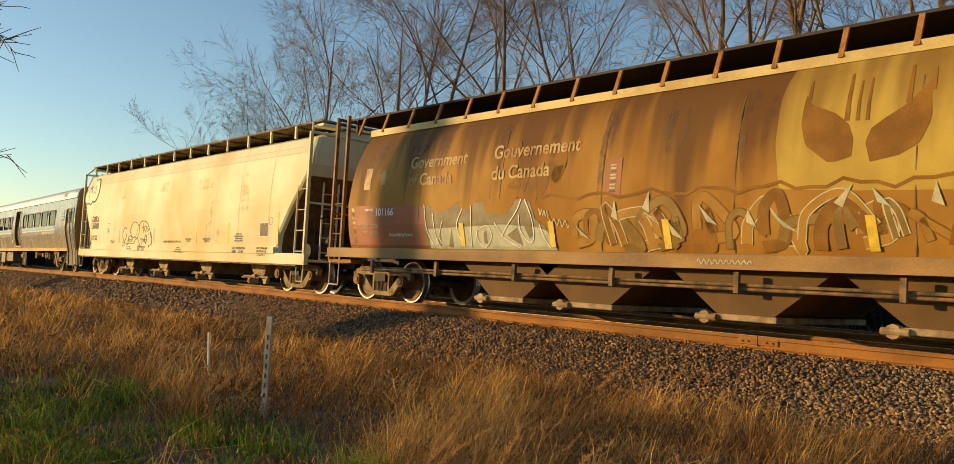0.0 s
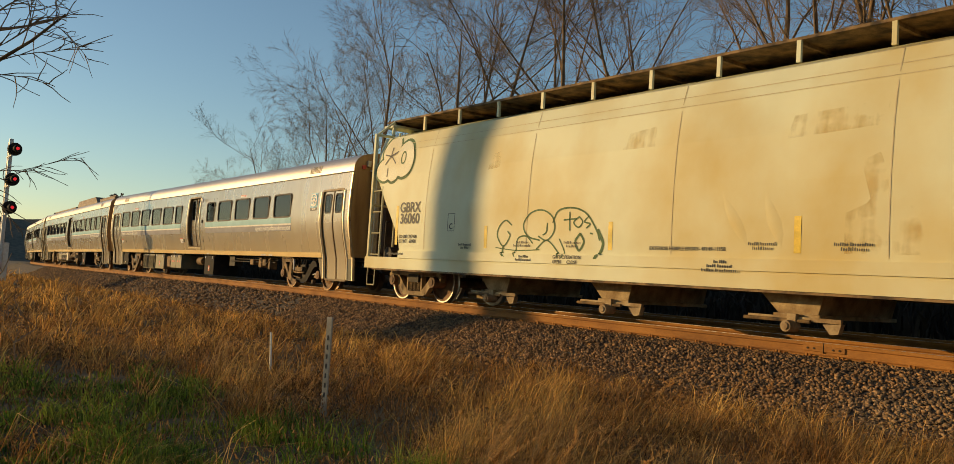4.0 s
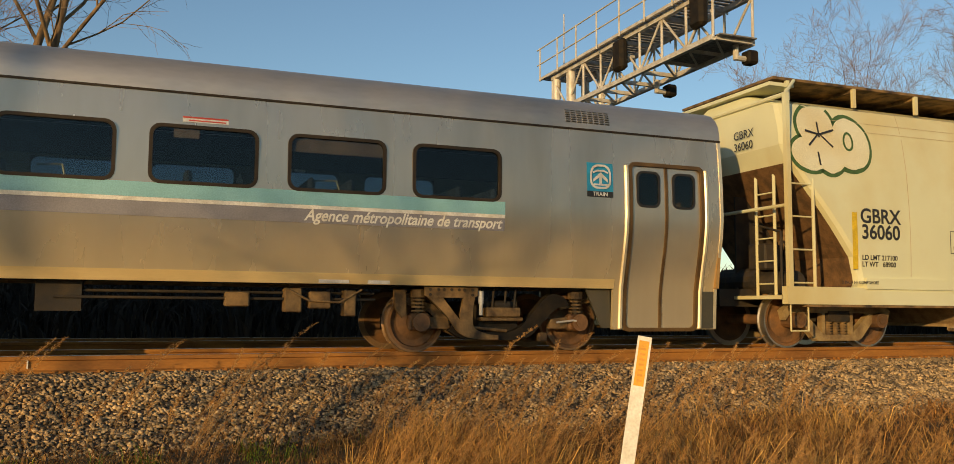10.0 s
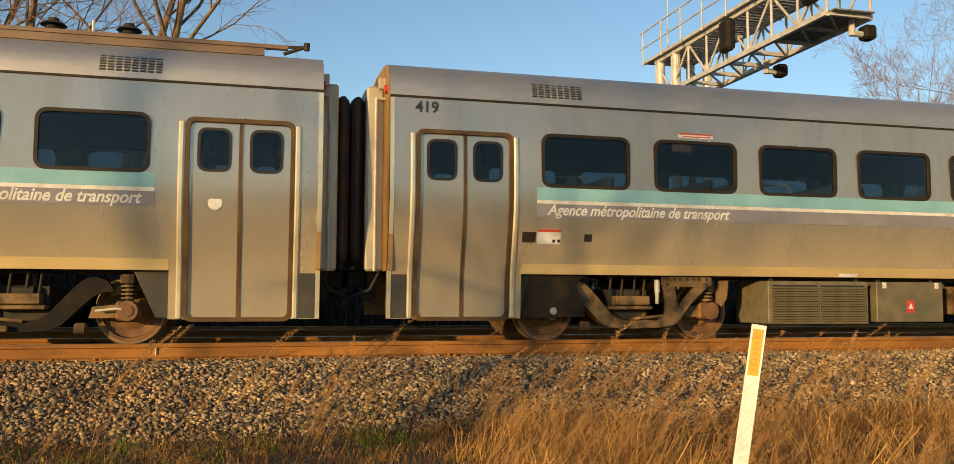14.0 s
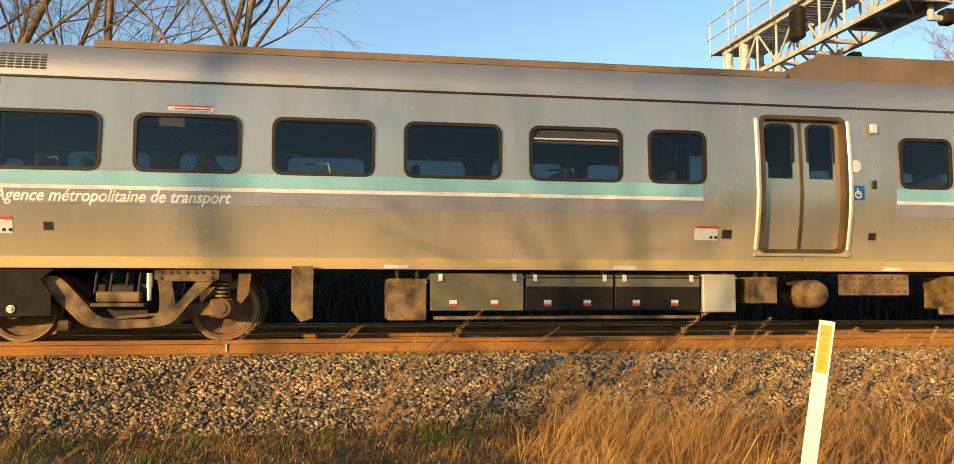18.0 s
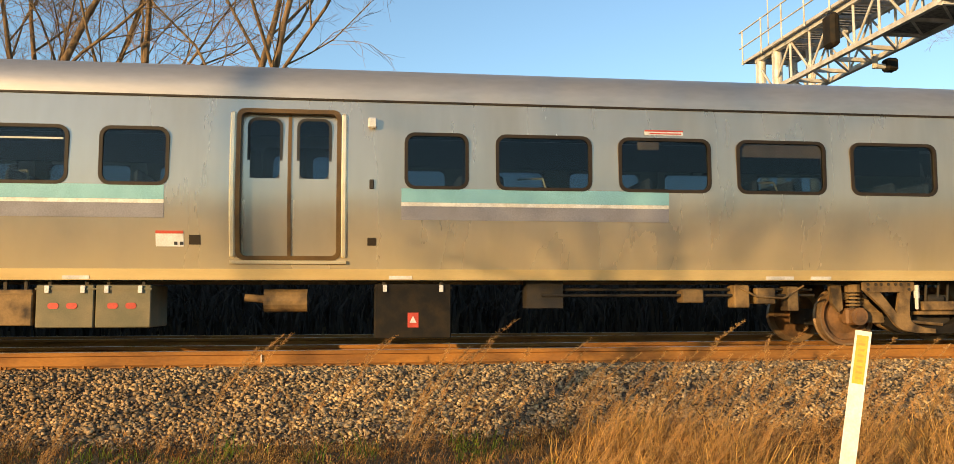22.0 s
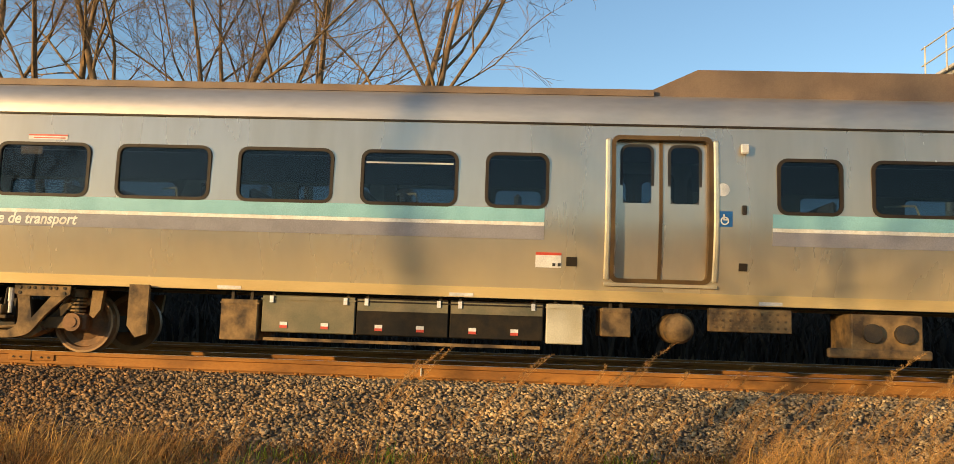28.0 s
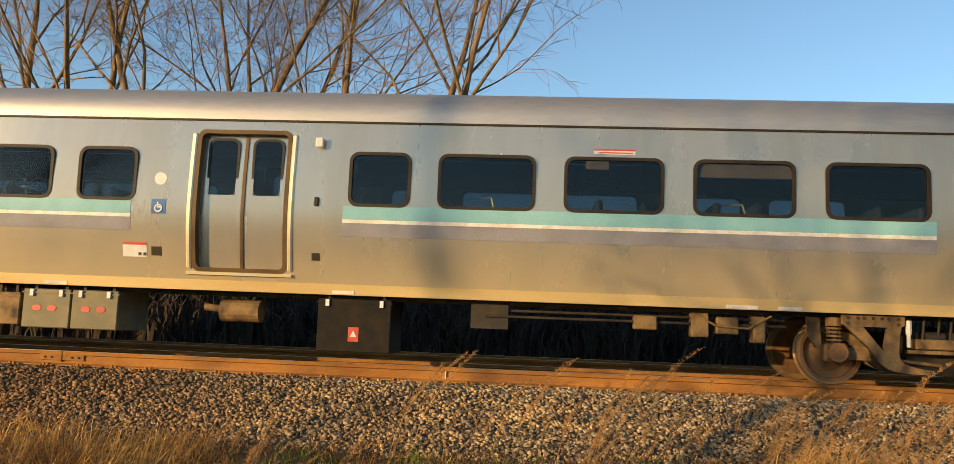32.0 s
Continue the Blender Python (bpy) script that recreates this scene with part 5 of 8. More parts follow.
for dx in (0.0, 0.055, 0.11):
    part("white_mark", boxes((-0.008, 0.008, -0.001, 0.001, -0.045, 0.045), (-0.022, 0.022, -0.001, 0.001, -0.008, 0.008)), LABELW, last_car, "", pose(HALF - 1.75 + dx, -1.502, 2.165))
part("cab_mirror", rods(((HALF - 0.3, -1.5, 2.2), (HALF - 0.3, -1.62, 2.25), 0.015), ((HALF - 0.3, -1.5, 2.8), (HALF - 0.3, -1.62, 2.75), 0.015), ((HALF - 0.3, -1.62, 2.2), (HALF - 0.3, -1.62, 2.8), 0.02)), RUBBER, last_car)
part("cab_mirror_glass", boxes((HALF - 0.41, HALF - 0.32, -1.6, -1.56, 2.4, 2.66), bevel=0.01), RUBBER, last_car)

# ---- hopper cars ----
def body_half(profile, z):
    return float(np.interp(z, [p[1] for p in profile], [p[0] for p in profile]))


def hopper_body(profile, ends, zs, x0, x1):
    """Stacked sections: ends(z) gives how far the slope sheets draw in at that height."""
    rings = []
    for z in zs:
        w, e = body_half(profile, z), ends(z)
        a, b = x0 + e, x1 - e
        r = min(0.12, w * 0.5)
        rings.append([(a, -w + r, z), (a + r * 0.3, -w + r * 0.3, z), (a + r, -w, z)] + [(a + r + (b - a - 2 * r) * k / 8, -w, z) for k in range(1, 8)] + [(b - r, -w, z), (b - r * 0.3, -w + r * 0.3, z), (b, -w + r, z), (b, w - r, z), (b - r, w, z), (a + r, w, z), (a, w - r, z)])
    return loft(bmesh.new(), rings)


def freight_truck(car, x):
    for dx in (-0.88, 0.88):
        wheelset(car, x + dx, 0.46)
    for y in (-1.0, 1.0):
        bm = bmesh.new()
        prism(bm, [(x - 1.15, 0.62), (x - 1.0, 0.72), (x - 0.3, 0.77), (x + 0.3, 0.77), (x + 1.0, 0.72), (x + 1.15, 0.62), (x + 1.1, 0.46), (x + 1.0, 0.58), (x - 1.0, 0.58), (x - 1.1, 0.46)], y - 0.07, y + 0.07)
        prism(bm, [(x - 0.45, 0.12), (x + 0.45, 0.12), (x + 0.5, 0.22), (x - 0.5, 0.22)], y - 0.07, y + 0.07)
        for s in (-1, 1):
            prism(bm, [(x + s * 0.3, 0.22), (x + s * 0.5, 0.14), (x + s * 0.9, 0.58), (x + s * 0.72, 0.6)], y - 0.06, y + 0.06)
            prism(bm, [(x + s * 0.27, 0.22), (x + s * 0.33, 0.22), (x + s * 0.33, 0.6), (x + s * 0.27, 0.6)], y - 0.06, y + 0.06)
        part("side_frame", bm, TRUCKTAN, car, "dusty tan cast truck frame")
        for dx in (-0.88, 0.88):
            part("axle_box", rods(((x + dx, y - 0.16, 0.46), (x + dx, y + 0.16, 0.46), 0.13), ((x + dx, y - 0.18, 0.46), (x + dx, y + 0.18, 0.46), 0.07), sides=12), WHEEL, car)
        for dx in (-0.16, 0, 0.16):
            bm = bmesh.new()
            for k in range(5):
                bmesh.ops.create_cone(bm, cap_ends=True, segments=10, radius1=0.07, radius2=0.07, depth=0.025, matrix=Matrix.Translation((x + dx, y, 0.25 + k * 0.045)))
            rod(bm, (x + dx, y, 0.22), (x + dx, y, 0.46), 0.04, 6)
            part("coil_spring", bm, DUSTY, car)
    part("bolster", boxes((x - 0.22, x + 0.22, -1.1, 1.1, 0.44, 0.62)), DARKIRON, car)


def ladder(car, x, y, z0, z1, width, mat, rungs, across="x"):
    a = rods(((x, y, z0), (x, y, z1), 0.028))
    part("ladder_rail", a, mat, car)
    bx, by = (x + width, y) if across == "x" else (x, y + width)
    part("ladder_rail", rods(((bx, by, z0), (bx, by, z1), 0.028)), mat, car)
    for k in range(rungs):
        z = z0 + 0.2 + k * (z1 - z0 - 0.3) / max(1, rungs - 1)
        part("rung", rods(((x, y, z), (bx, by, z), 0.014)), mat, car)


def stroke(car, name, mat, pts, width, surf, closed=False):
    """A painted line on the curved side: surf(x, z) gives the y of the surface."""
    n = len(pts)
    verts, faces = [], []
    for i, (x, z) in enumerate(pts):
        a = pts[(i - 1) % n] if closed or i else pts[i]
        b = pts[(i + 1) % n] if closed or i < n - 1 else pts[i]
        d = Vector((b[0] - a[0], b[1] - a[1]))
        d = d.normalized() if d.length else Vector((1, 0))
        px, pz = -d.y * width / 2, d.x * width / 2
        for s in (1, -1):
            verts.append((x + s * px, surf(x + s * px, z + s * pz) - 0.006, z + s * pz))
    for i in range(n if closed else n - 1):
        j = (i + 1) % n
        faces.append((2 * i, 2 * i + 1, 2 * j + 1, 2 * j))
    return link(name, raw_mesh(verts, faces, mat), car)


def blob(cx, cz, rx, rz, n=26, wob=0.0, seed=0, turn=0.0):
    r = random.Random(seed)
    ph = [r.uniform(0, 6.28) for _ in range(3)]
    out = []
    for i in range(n):
        a = 2 * math.pi * i / n
        k = 1 + wob * (math.sin(2 * a + ph[0]) + 0.6 * math.sin(3 * a + ph[1]))
        x, z = rx * k * math.cos(a), rz * k * math.sin(a)
        out.append((cx + x * math.cos(turn) - z * math.sin(turn), cz + x * math.sin(turn) + z * math.cos(turn)))
    return out


def patch(car, name, mat, outline, surf, label="", lift=0.005):
    """A painted patch on the curved side, cut in rows that follow it."""
    zs = [p[1] for p in outline]
    z0, z1 = min(zs), max(zs)
    rows = max(2, int((z1 - z0) / 0.06))
    verts, faces = [], []
    n = len(outline)
    spans = []
    for k in range(rows + 1):
        z = z0 + (z1 - z0) * min(max(k / rows, 0.004), 0.996)
        cuts = sorted(a[0] + (b[0] - a[0]) * (z - a[1]) / (b[1] - a[1]) for a, b in ((outline[i], outline[(i + 1) % n]) for i in range(n)) if (a[1] - z) * (b[1] - z) < 0)
        if len(cuts) >= 2:
            spans.append((z, cuts[0], cuts[-1]))
    for z, a, b in spans:
        for i in range(7):
            x = a + (b - a) * i / 6
            verts.append((x, surf(x, z) - lift, z))
    for k in range(len(spans) - 1):
        for i in range(6):
            faces.append((k * 7 + i, k * 7 + i + 1, (k + 1) * 7 + i + 1, (k + 1) * 7 + i))
    return link(name, raw_mesh(verts, faces, mat), car, label)


def stripe_patch(car, mat, x, z0, z1, w, surf, name="yellow_stripe", lean=0.0):
    return patch(car, name, mat, [(x, z0), (x + w, z0), (x + w + lean, z1), (x + lean, z1)], surf)


def roof_walk(car, x0, x1, z, half, mat, step, bracket=None):
    part("roof_walk", boxes((x0, x1, -half, half, z, z + 0.045)), mat, car, "long roof walkway")
    for k in range(int((x1 - x0) / step) + 1):
        x = x0 + 0.3 + k * step
        if x < x1:
            for y in (-half, half):
                part("walk_bracket", boxes((x - 0.035, x + 0.035, min(y, y * 0.96), max(y, y * 0.96), z - 0.33, z)), bracket or mat, car)
            part("walk_bearer", boxes((x - 0.03, x + 0.03, -half * 0.95, half * 0.95, z - 0.06, z - 0.002)), mat, car)


def discharge_gate(car, x, mat):
    """A sloping outlet, its sliding gate and the shaft that opens it."""
    part("outlet", prism(bmesh.new(), [(x - 0.62, 0.7), (x + 0.42, 0.7), (x + 0.34, 0.4), (x - 0.3, 0.4)], -1.05, 1.05), mat, car, "hopper outlet")
    part("gate", boxes((x - 0.36, x + 0.4, -1.1, 1.1, 0.34, 0.4), bevel=0.01), mat, car)
    part("gate_track", boxes((x - 0.75, x + 0.75, -1.16, -1.1, 0.3, 0.36)), mat, car)
    part("gate_bracket", prism(bmesh.new(), [(x + 0.5, 0.28), (x + 0.78, 0.3), (x + 0.74, 0.16), (x + 0.62, 0.14)], -1.2, -1.1), mat, car)
    part("gate_shaft", rods(((x - 0.8, -1.18, 0.3), (x + 0.3, -1.18, 0.3), 0.028)), DUSTY, car)
    part("capstan", rods(((x + 0.02, -1.36, 0.22), (x + 0.02, -1.1, 0.22), 0.085), ((x + 0.02, -1.38, 0.22), (x + 0.02, -1.36, 0.22), 0.05), sides=12), mat, car)
    part("capstan_neck", boxes((x - 0.05, x + 0.09, -1.22, -1.14, 0.22, 0.4)), mat, car)


def words_on(car, name, body, x, z, size, mat, surf, align="LEFT"):
    """Painted words that follow the curved side."""
    me = text_mesh(body, size, mat, 0.0, align, 0.02 * size)
    for v in me.vertices:
        a, b = x + v.co.x, z + v.co.y
        v.co = (a, surf(a, b) - 0.009 - v.co.z, b)
    return link(name, me, car)


WHITE_PROFILE = [(1.5, 0.95), (1.58, 1.1), (1.6, 1.6), (1.6, 2.3), (1.56, 3.0), (1.48, 3.6), (1.36, 4.0), (0.6, 4.28), (0.3, 4.3)]


def white_hopper():
    cx = -28.55
    car = tagged(new("hopper_car"), "cream-white covered hopper car with green graffiti", "freight car", "freight cars of the train")
    X = lambda c: c - cx
    L, R = X(-37.82), X(-18.9)
    ends = lambda z: float(np.interp(z, [0.95, 1.2, 1.5, 2.0, 2.6, 2.95, 3.3, 4.3], [1.5, 1.46, 1.38, 1.0, 0.5, 0.2, 0.08, 0.12]))
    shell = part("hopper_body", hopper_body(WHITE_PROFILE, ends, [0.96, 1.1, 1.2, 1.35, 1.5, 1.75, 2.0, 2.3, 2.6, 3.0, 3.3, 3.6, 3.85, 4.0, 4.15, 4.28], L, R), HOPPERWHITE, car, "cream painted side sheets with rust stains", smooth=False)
    surf = lambda x, z: -body_half(WHITE_PROFILE, z)
    # down-facing slope sheets take a dark rust that also carries their shade
    shell.data.materials.append(SHADEDRUST)
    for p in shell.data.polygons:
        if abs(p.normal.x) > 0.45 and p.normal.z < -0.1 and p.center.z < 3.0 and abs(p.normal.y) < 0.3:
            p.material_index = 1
    # side sill and end platforms
    for y in (-1.55, 1.55):
        part("side_sill", boxes((L, R, y - 0.06, y + 0.06, 0.72, 1.0), (L + 1.6, R - 1.6, y - 0.09, y + 0.09, 0.98, 1.16)), HOPPERWHITE, car)
        part("sill_edge", boxes((L + 0.4, R - 0.4, y - 0.07, y + 0.07, 0.68, 0.715)), DUSTY, car)
    part("centre_sill", boxes((L - 0.3, R + 0.3, -0.3, 0.3, 0.68, 0.98)), DARKIRON, car)
    for x, s in ((L, 1), (R, -1)):
        part("end_platform", boxes((min(x, x + s * 0.9), max(x, x + s * 0.9), -1.5, 1.5, 0.8, 0.86)), HOPPERWHITE, car)
        part("coupler", boxes((min(x, x - s * 0.5), max(x, x - s * 0.5), -0.15, 0.15, 0.68, 0.95), bevel=0.04), DARKIRON, car)
        for y in (-1.56, 1.56):
            part("corner_post", boxes((x + s * 0.1 - 0.04, x + s * 0.1 + 0.04, y - 0.04, y + 0.04, 0.86, 4.12)), HOPPERWHITE, car)
            ladder(car, x + 0.14 if s > 0 else x - 0.6, y, 0.86, 2.75, 0.46, HOPPERWHITE, 4)
            part("stirrup_step", rods(((x + s * 0.1, y, 0.75), (x + s * 0.1, y, 0.3), 0.014), ((x + s * 0.45, y, 0.75), (x + s * 0.45, y, 0.3), 0.014), ((x + s * 0.1, y, 0.3), (x + s * 0.45, y, 0.3), 0.014)), HOPPERWHITE, car)
        ladder(car, x + s * 0.3, -1.0, 0.86, 4.2, 0.45, HOPPERWHITE, 9, "y")
        for z, r in ((4.1, 0.04), (2.3, 0.03)):
            part("end_brace", rods(((x + s * 0.1, -1.5, z), (x + s * 0.1, 1.5, z), r)), HOPPERWHITE, car)
        for y in (-0.5, 0.5):
            part("slope_strut", rods(((x + s * 0.5, y, 0.86), (x + s * 0.95, y, 2.0), 0.06)), DUSTY, car)
        part("brake_cylinder", rods(((x + s * 0.45, -0.5, 1.15), (x + s * 0.45, 0.5, 1.15), 0.2), sides=14), DARKIRON, car)
        part("centre_web", prism(bmesh.new(), [(x + s * a, b) for a, b in ((0.28, 0.98), (1.45, 0.98), (1.0, 2.0), (0.5, 2.62), (0.28, 2.62))], -0.02, 0.02), DARKIRON, car, "dark upright plate under the slope sheet")
        part("air_reservoir", rods(((x + s * 0.5, -1.25, 1.08), (x + s * 0.5, -0.35, 1.08), 0.19), sides=14), DARKIRON, car)
        part("control_valve", boxes((min(x + s * 0.3, x + s * 0.62), max(x + s * 0.3, x + s * 0.62), -0.75, -0.3, 1.3, 1.75), bevel=0.03), DARKIRON, car)
        part("brake_pipe", rods(((x + s * 0.25, -1.2, 0.9), (x + s * 0.25, -1.2, 1.9), 0.02), ((x + s * 0.25, -1.2, 1.9), (x + s * 0.35, -0.4, 2.1), 0.02)), DARKIRON, car)
        part("brake_wheel", rods(((x + s * 0.04, 0.7, 2.0), (x + s * 0.08, 0.7, 2.0), 0.28), sides=18), DARKIRON, car)
        part("roof_frame_end", boxes((min(x, x + s * 0.5), max(x, x + s * 0.5), -1.3, 1.3, 4.3, 4.36)), HOPPERWHITE, car)
        for y in (-1.3, 1.3):
            part("roof_corner_rail", rods(((x + s * 0.1, y * 1.18, 4.1), (x + s * 0.5, y, 4.42), 0.03)), HOPPERWHITE, car)
    roof_walk(car, L + 0.1, R - 0.1, 4.42, 1.28, DUSTY, 1.42, HOPPERWHITE)
    for xx in (X(-33.1), X(-29.7), X(-26.05), X(-22.4)):
        discharge_gate(car, xx, GATETAN)
    for k in range(1, 4):
        x0 = L + 2.2 + k * (R - L - 4.4) / 4
        part("slope_sheet", prism(bmesh.new(), [(x0 - 0.7, 0.96), (x0 + 0.7, 0.96), (x0, 0.72)], -1.4, 1.4), DARKIRON, car)
    freight_truck(car, X(-36.3))
    freight_truck(car, X(-20.25))
    # painted marks
    for c, z0, z1, w in ((-36.46, 1.3, 2.24, 0.11), (-20.48, 1.22, 2.1, 0.13), (-32.95, 1.25, 1.72, 0.1), (-29.4, 1.25, 1.75, 0.1), (-25.8, 1.25, 1.78, 0.11), (-23.48, 1.25, 1.85, 0.12)):
        stripe_patch(car, YELLOW, X(c), z0, z1, w, surf)
    for seam in (-35.2, -31.6, -28.0, -24.45, -22.8, -20.95):
        stroke(car, "panel_seam", STAIN, [(X(seam), z) for z in np.linspace(1.2, 4.0, 12)], 0.014, surf)
    for z in (3.62, 3.78):
        stroke(car, "panel_seam", STAIN, [(x, z) for x in np.linspace(L + 0.7, R - 0.7, 20)], 0.01, surf)
    for ol in ([(-25.05, 1.25), (-23.9, 1.25), (-24.0, 1.75), (-24.35, 2.0), (-24.6, 2.6), (-24.85, 2.5), (-24.7, 1.95), (-25.05, 1.8)], [(-26.0, 2.9), (-24.6, 2.95), (-24.5, 3.3), (-25.9, 3.25)], [(-33.0, 2.9), (-32.2, 2.95), (-32.4, 3.3), (-32.9, 3.25)], [(-29.2, 3.0), (-28.4, 3.0), (-28.5, 3.35), (-29.1, 3.3)], [(-22.9, 2.0), (-22.2, 2.2), (-22.3, 3.2), (-22.7, 3.3)]):
        patch(car, "rust_stain", YELLOWFILM, [(X(a), b) for a, b in ol], surf, "yellow-brown rust stain", 0.003)
    for c, z1, lean in ((-27.05, 2.15, 0.5), (-26.3, 2.15, 0.32), (-33.6, 2.4, 0.35), (-22.0, 2.6, 0.3)):
        bm = bmesh.new()
        loft(bm, [[(X(c) + lean * t - 0.14 * w, surf(0, z1 - 0.85 * t) + 0.004, z1 - 0.85 * t), (X(c) + lean * t, surf(0, z1 - 0.85 * t) - 0.014 * w, z1 - 0.85 * t), (X(c) + lean * t + 0.16 * w, surf(0, z1 - 0.85 * t) + 0.004, z1 - 0.85 * t)] for t, w in ((0, 0.1), (0.25, 0.7), (0.5, 1), (0.75, 0.8), (1, 0.1))], close=False)
        part("dent_ridge", bm, HOPPERWHITE, car, "pushed-out crease in the side sheet", smooth=True)
    words_on(car, "reporting_mark", "GBRX", X(-36.29), 2.075, 0.335, INK, surf)
    words_on(car, "car_number", "36060", X(-36.27), 1.81, 0.335, INK, surf)
    link("end_mark", text_mesh("GBRX\n36060", 0.2, INK), car, "", pose(L + 0.05, -0.3, 3.55, 90, 0, -90))
    words_on(car, "weight_mark", "LD LMT 217100", X(-36.27), 1.46, 0.115, INK, surf)
    words_on(car, "weight_mark", "LT WT   68900", X(-36.27), 1.35, 0.115, INK, surf)
    words(car, "gate_mark", "GATE OPERATION\nOPEN      CLOSE", X(-23.0), 1.08, 0.1, INK, y=-1.652)
    words(car, "size_mark", "EXW 10-8 H 3-8\nEW  9-9 H 15-2\nCU FT 5701", X(-21.45), 1.09, 0.085, INK, y=-1.652)
    for c, z, ws in ((-32.0, 1.36, (0.4, 0.55)), (-33.9, 1.3, (0.5, 0.3)), (-26.6, 1.36, (0.5, 0.35)), (-23.0, 1.5, (0.4, 0.62, 0.5, 0.6)), (-25.2, 1.36, (0.6, 0.4)), (-30.6, 1.36, (0.45, 0.3)), (-27.3, 1.08, (0.25, 0.5, 0.7)), (-31.9, 1.08, (0.3, 0.5))):
        for j, w in enumerate(ws):
            lettering_bars(car, X(c) + (0.62 - w) / 2, z - j * 0.065, 0.034, (w * 0.35, w * 0.55), INK, 0, -1.648 if z < 1.16 else -1.606)
    words_on(car, "paint_mark", "EXTERIOR HEMPLE EPOXY- 47149-11150", X(-28.45), 1.27, 0.085, INK, surf)
    words(car, "brake_mark", "2 INCH HF COMP SHOES", X(-36.75), 1.06, 0.07, INK, y=-1.65)
    stroke(car, "plate_border", INK, [(X(-34.28), 1.62), (X(-34.03), 1.62), (X(-34.03), 2.0), (X(-34.28), 2.0)], 0.018, surf, True)
    words(car, "plate_mark", "C", X(-34.155), 1.66, 0.18, INK, y=-1.606, align="CENTER")
    words(car, "gate_mark", "GATE OPERATION\nOPEN      CLOSE", X(-30.75), 1.08, 0.09, INK, y=-1.652)
    patch(car, "data_panel", INK, [(X(-21.4), 1.45), (X(-20.95), 1.45), (X(-20.95), 1.8), (X(-21.4), 1.8)], surf, "black data panel with a white border")
    stroke(car, "panel_border", LABELW, [(X(-21.42), 1.43), (X(-20.93), 1.43), (X(-20.93), 1.82), (X(-21.42), 1.82)], 0.02, surf, True)
    stroke(car, "panel_border", LABELW, [(X(-21.17), 1.43), (X(-21.17), 1.82)], 0.02, surf)
    stroke(car, "builder_ring", INK, blob(X(-20.8), 1.86, 0.1, 0.1), 0.012, surf, True)
    # graffiti
    top = lambda x, z: surf(x, z) - 0.003
    lobes = ((-37.05, 3.66, 0.42, 0.36, 0.2), (-37.2, 3.18, 0.42, 0.33, 0.0), (-36.8, 3.2, 0.36, 0.36, 0.0), (-36.38, 3.38, 0.42, 0.5, 0.1))
    for i, (a, b, rx, rz, tn) in enumerate(lobes):
        stroke(car, "graffiti_outline", GRAFFITI, blob(X(a), b, rx, rz, 30, 0.04, i, tn), 0.075, surf, True)
    for i, (a, b, rx, rz, tn) in enumerate(lobes):
        patch(car, "graffiti_fill", GRAFCREAM, blob(X(a), b, rx * 0.94, rz * 0.94, 30, 0.04, i, tn), surf, "", 0.008 + 0.004 * i)
    stroke(car, "graffiti_line", GRAFFITI, blob(X(-36.42), 3.42, 0.09, 0.15, 20, 0.03, 3), 0.04, lambda x, z: surf(x, z) - 0.018, True)
    for pts in ([(-37.25, 3.3), (-37.02, 3.52), (-36.75, 3.3)], [(-37.02, 3.72), (-37.02, 3.45)], [(-37.3, 3.55), (-37.02, 3.5), (-36.7, 3.6)], [(-37.08, 3.2), (-37.06, 2.98)]):
        stroke(car, "graffiti_line", INK, [(X(p), q) for p, q in pts], 0.035, lambda x, z: surf(x, z) - 0.018)
    low = lambda x, z: surf(x, z) - 0.06 if z < 1.17 else surf(x, z)
    def curve(pts, n=40):
        """A smooth line through a few places."""
        t = np.linspace(0, len(pts) - 1, n)
        p = np.array(pts, float)
        g = np.gradient(p, axis=0)
        k = np.minimum(t.astype(int), len(pts) - 2)
        f = (t - k)[:, None]
        return [(X(a), b) for a, b in (p[k] * (2 * f ** 3 - 3 * f ** 2 + 1) + g[k] * (f ** 3 - 2 * f ** 2 + f) + p[k + 1] * (3 * f ** 2 - 2 * f ** 3) + g[k + 1] * (f ** 3 - f ** 2))]
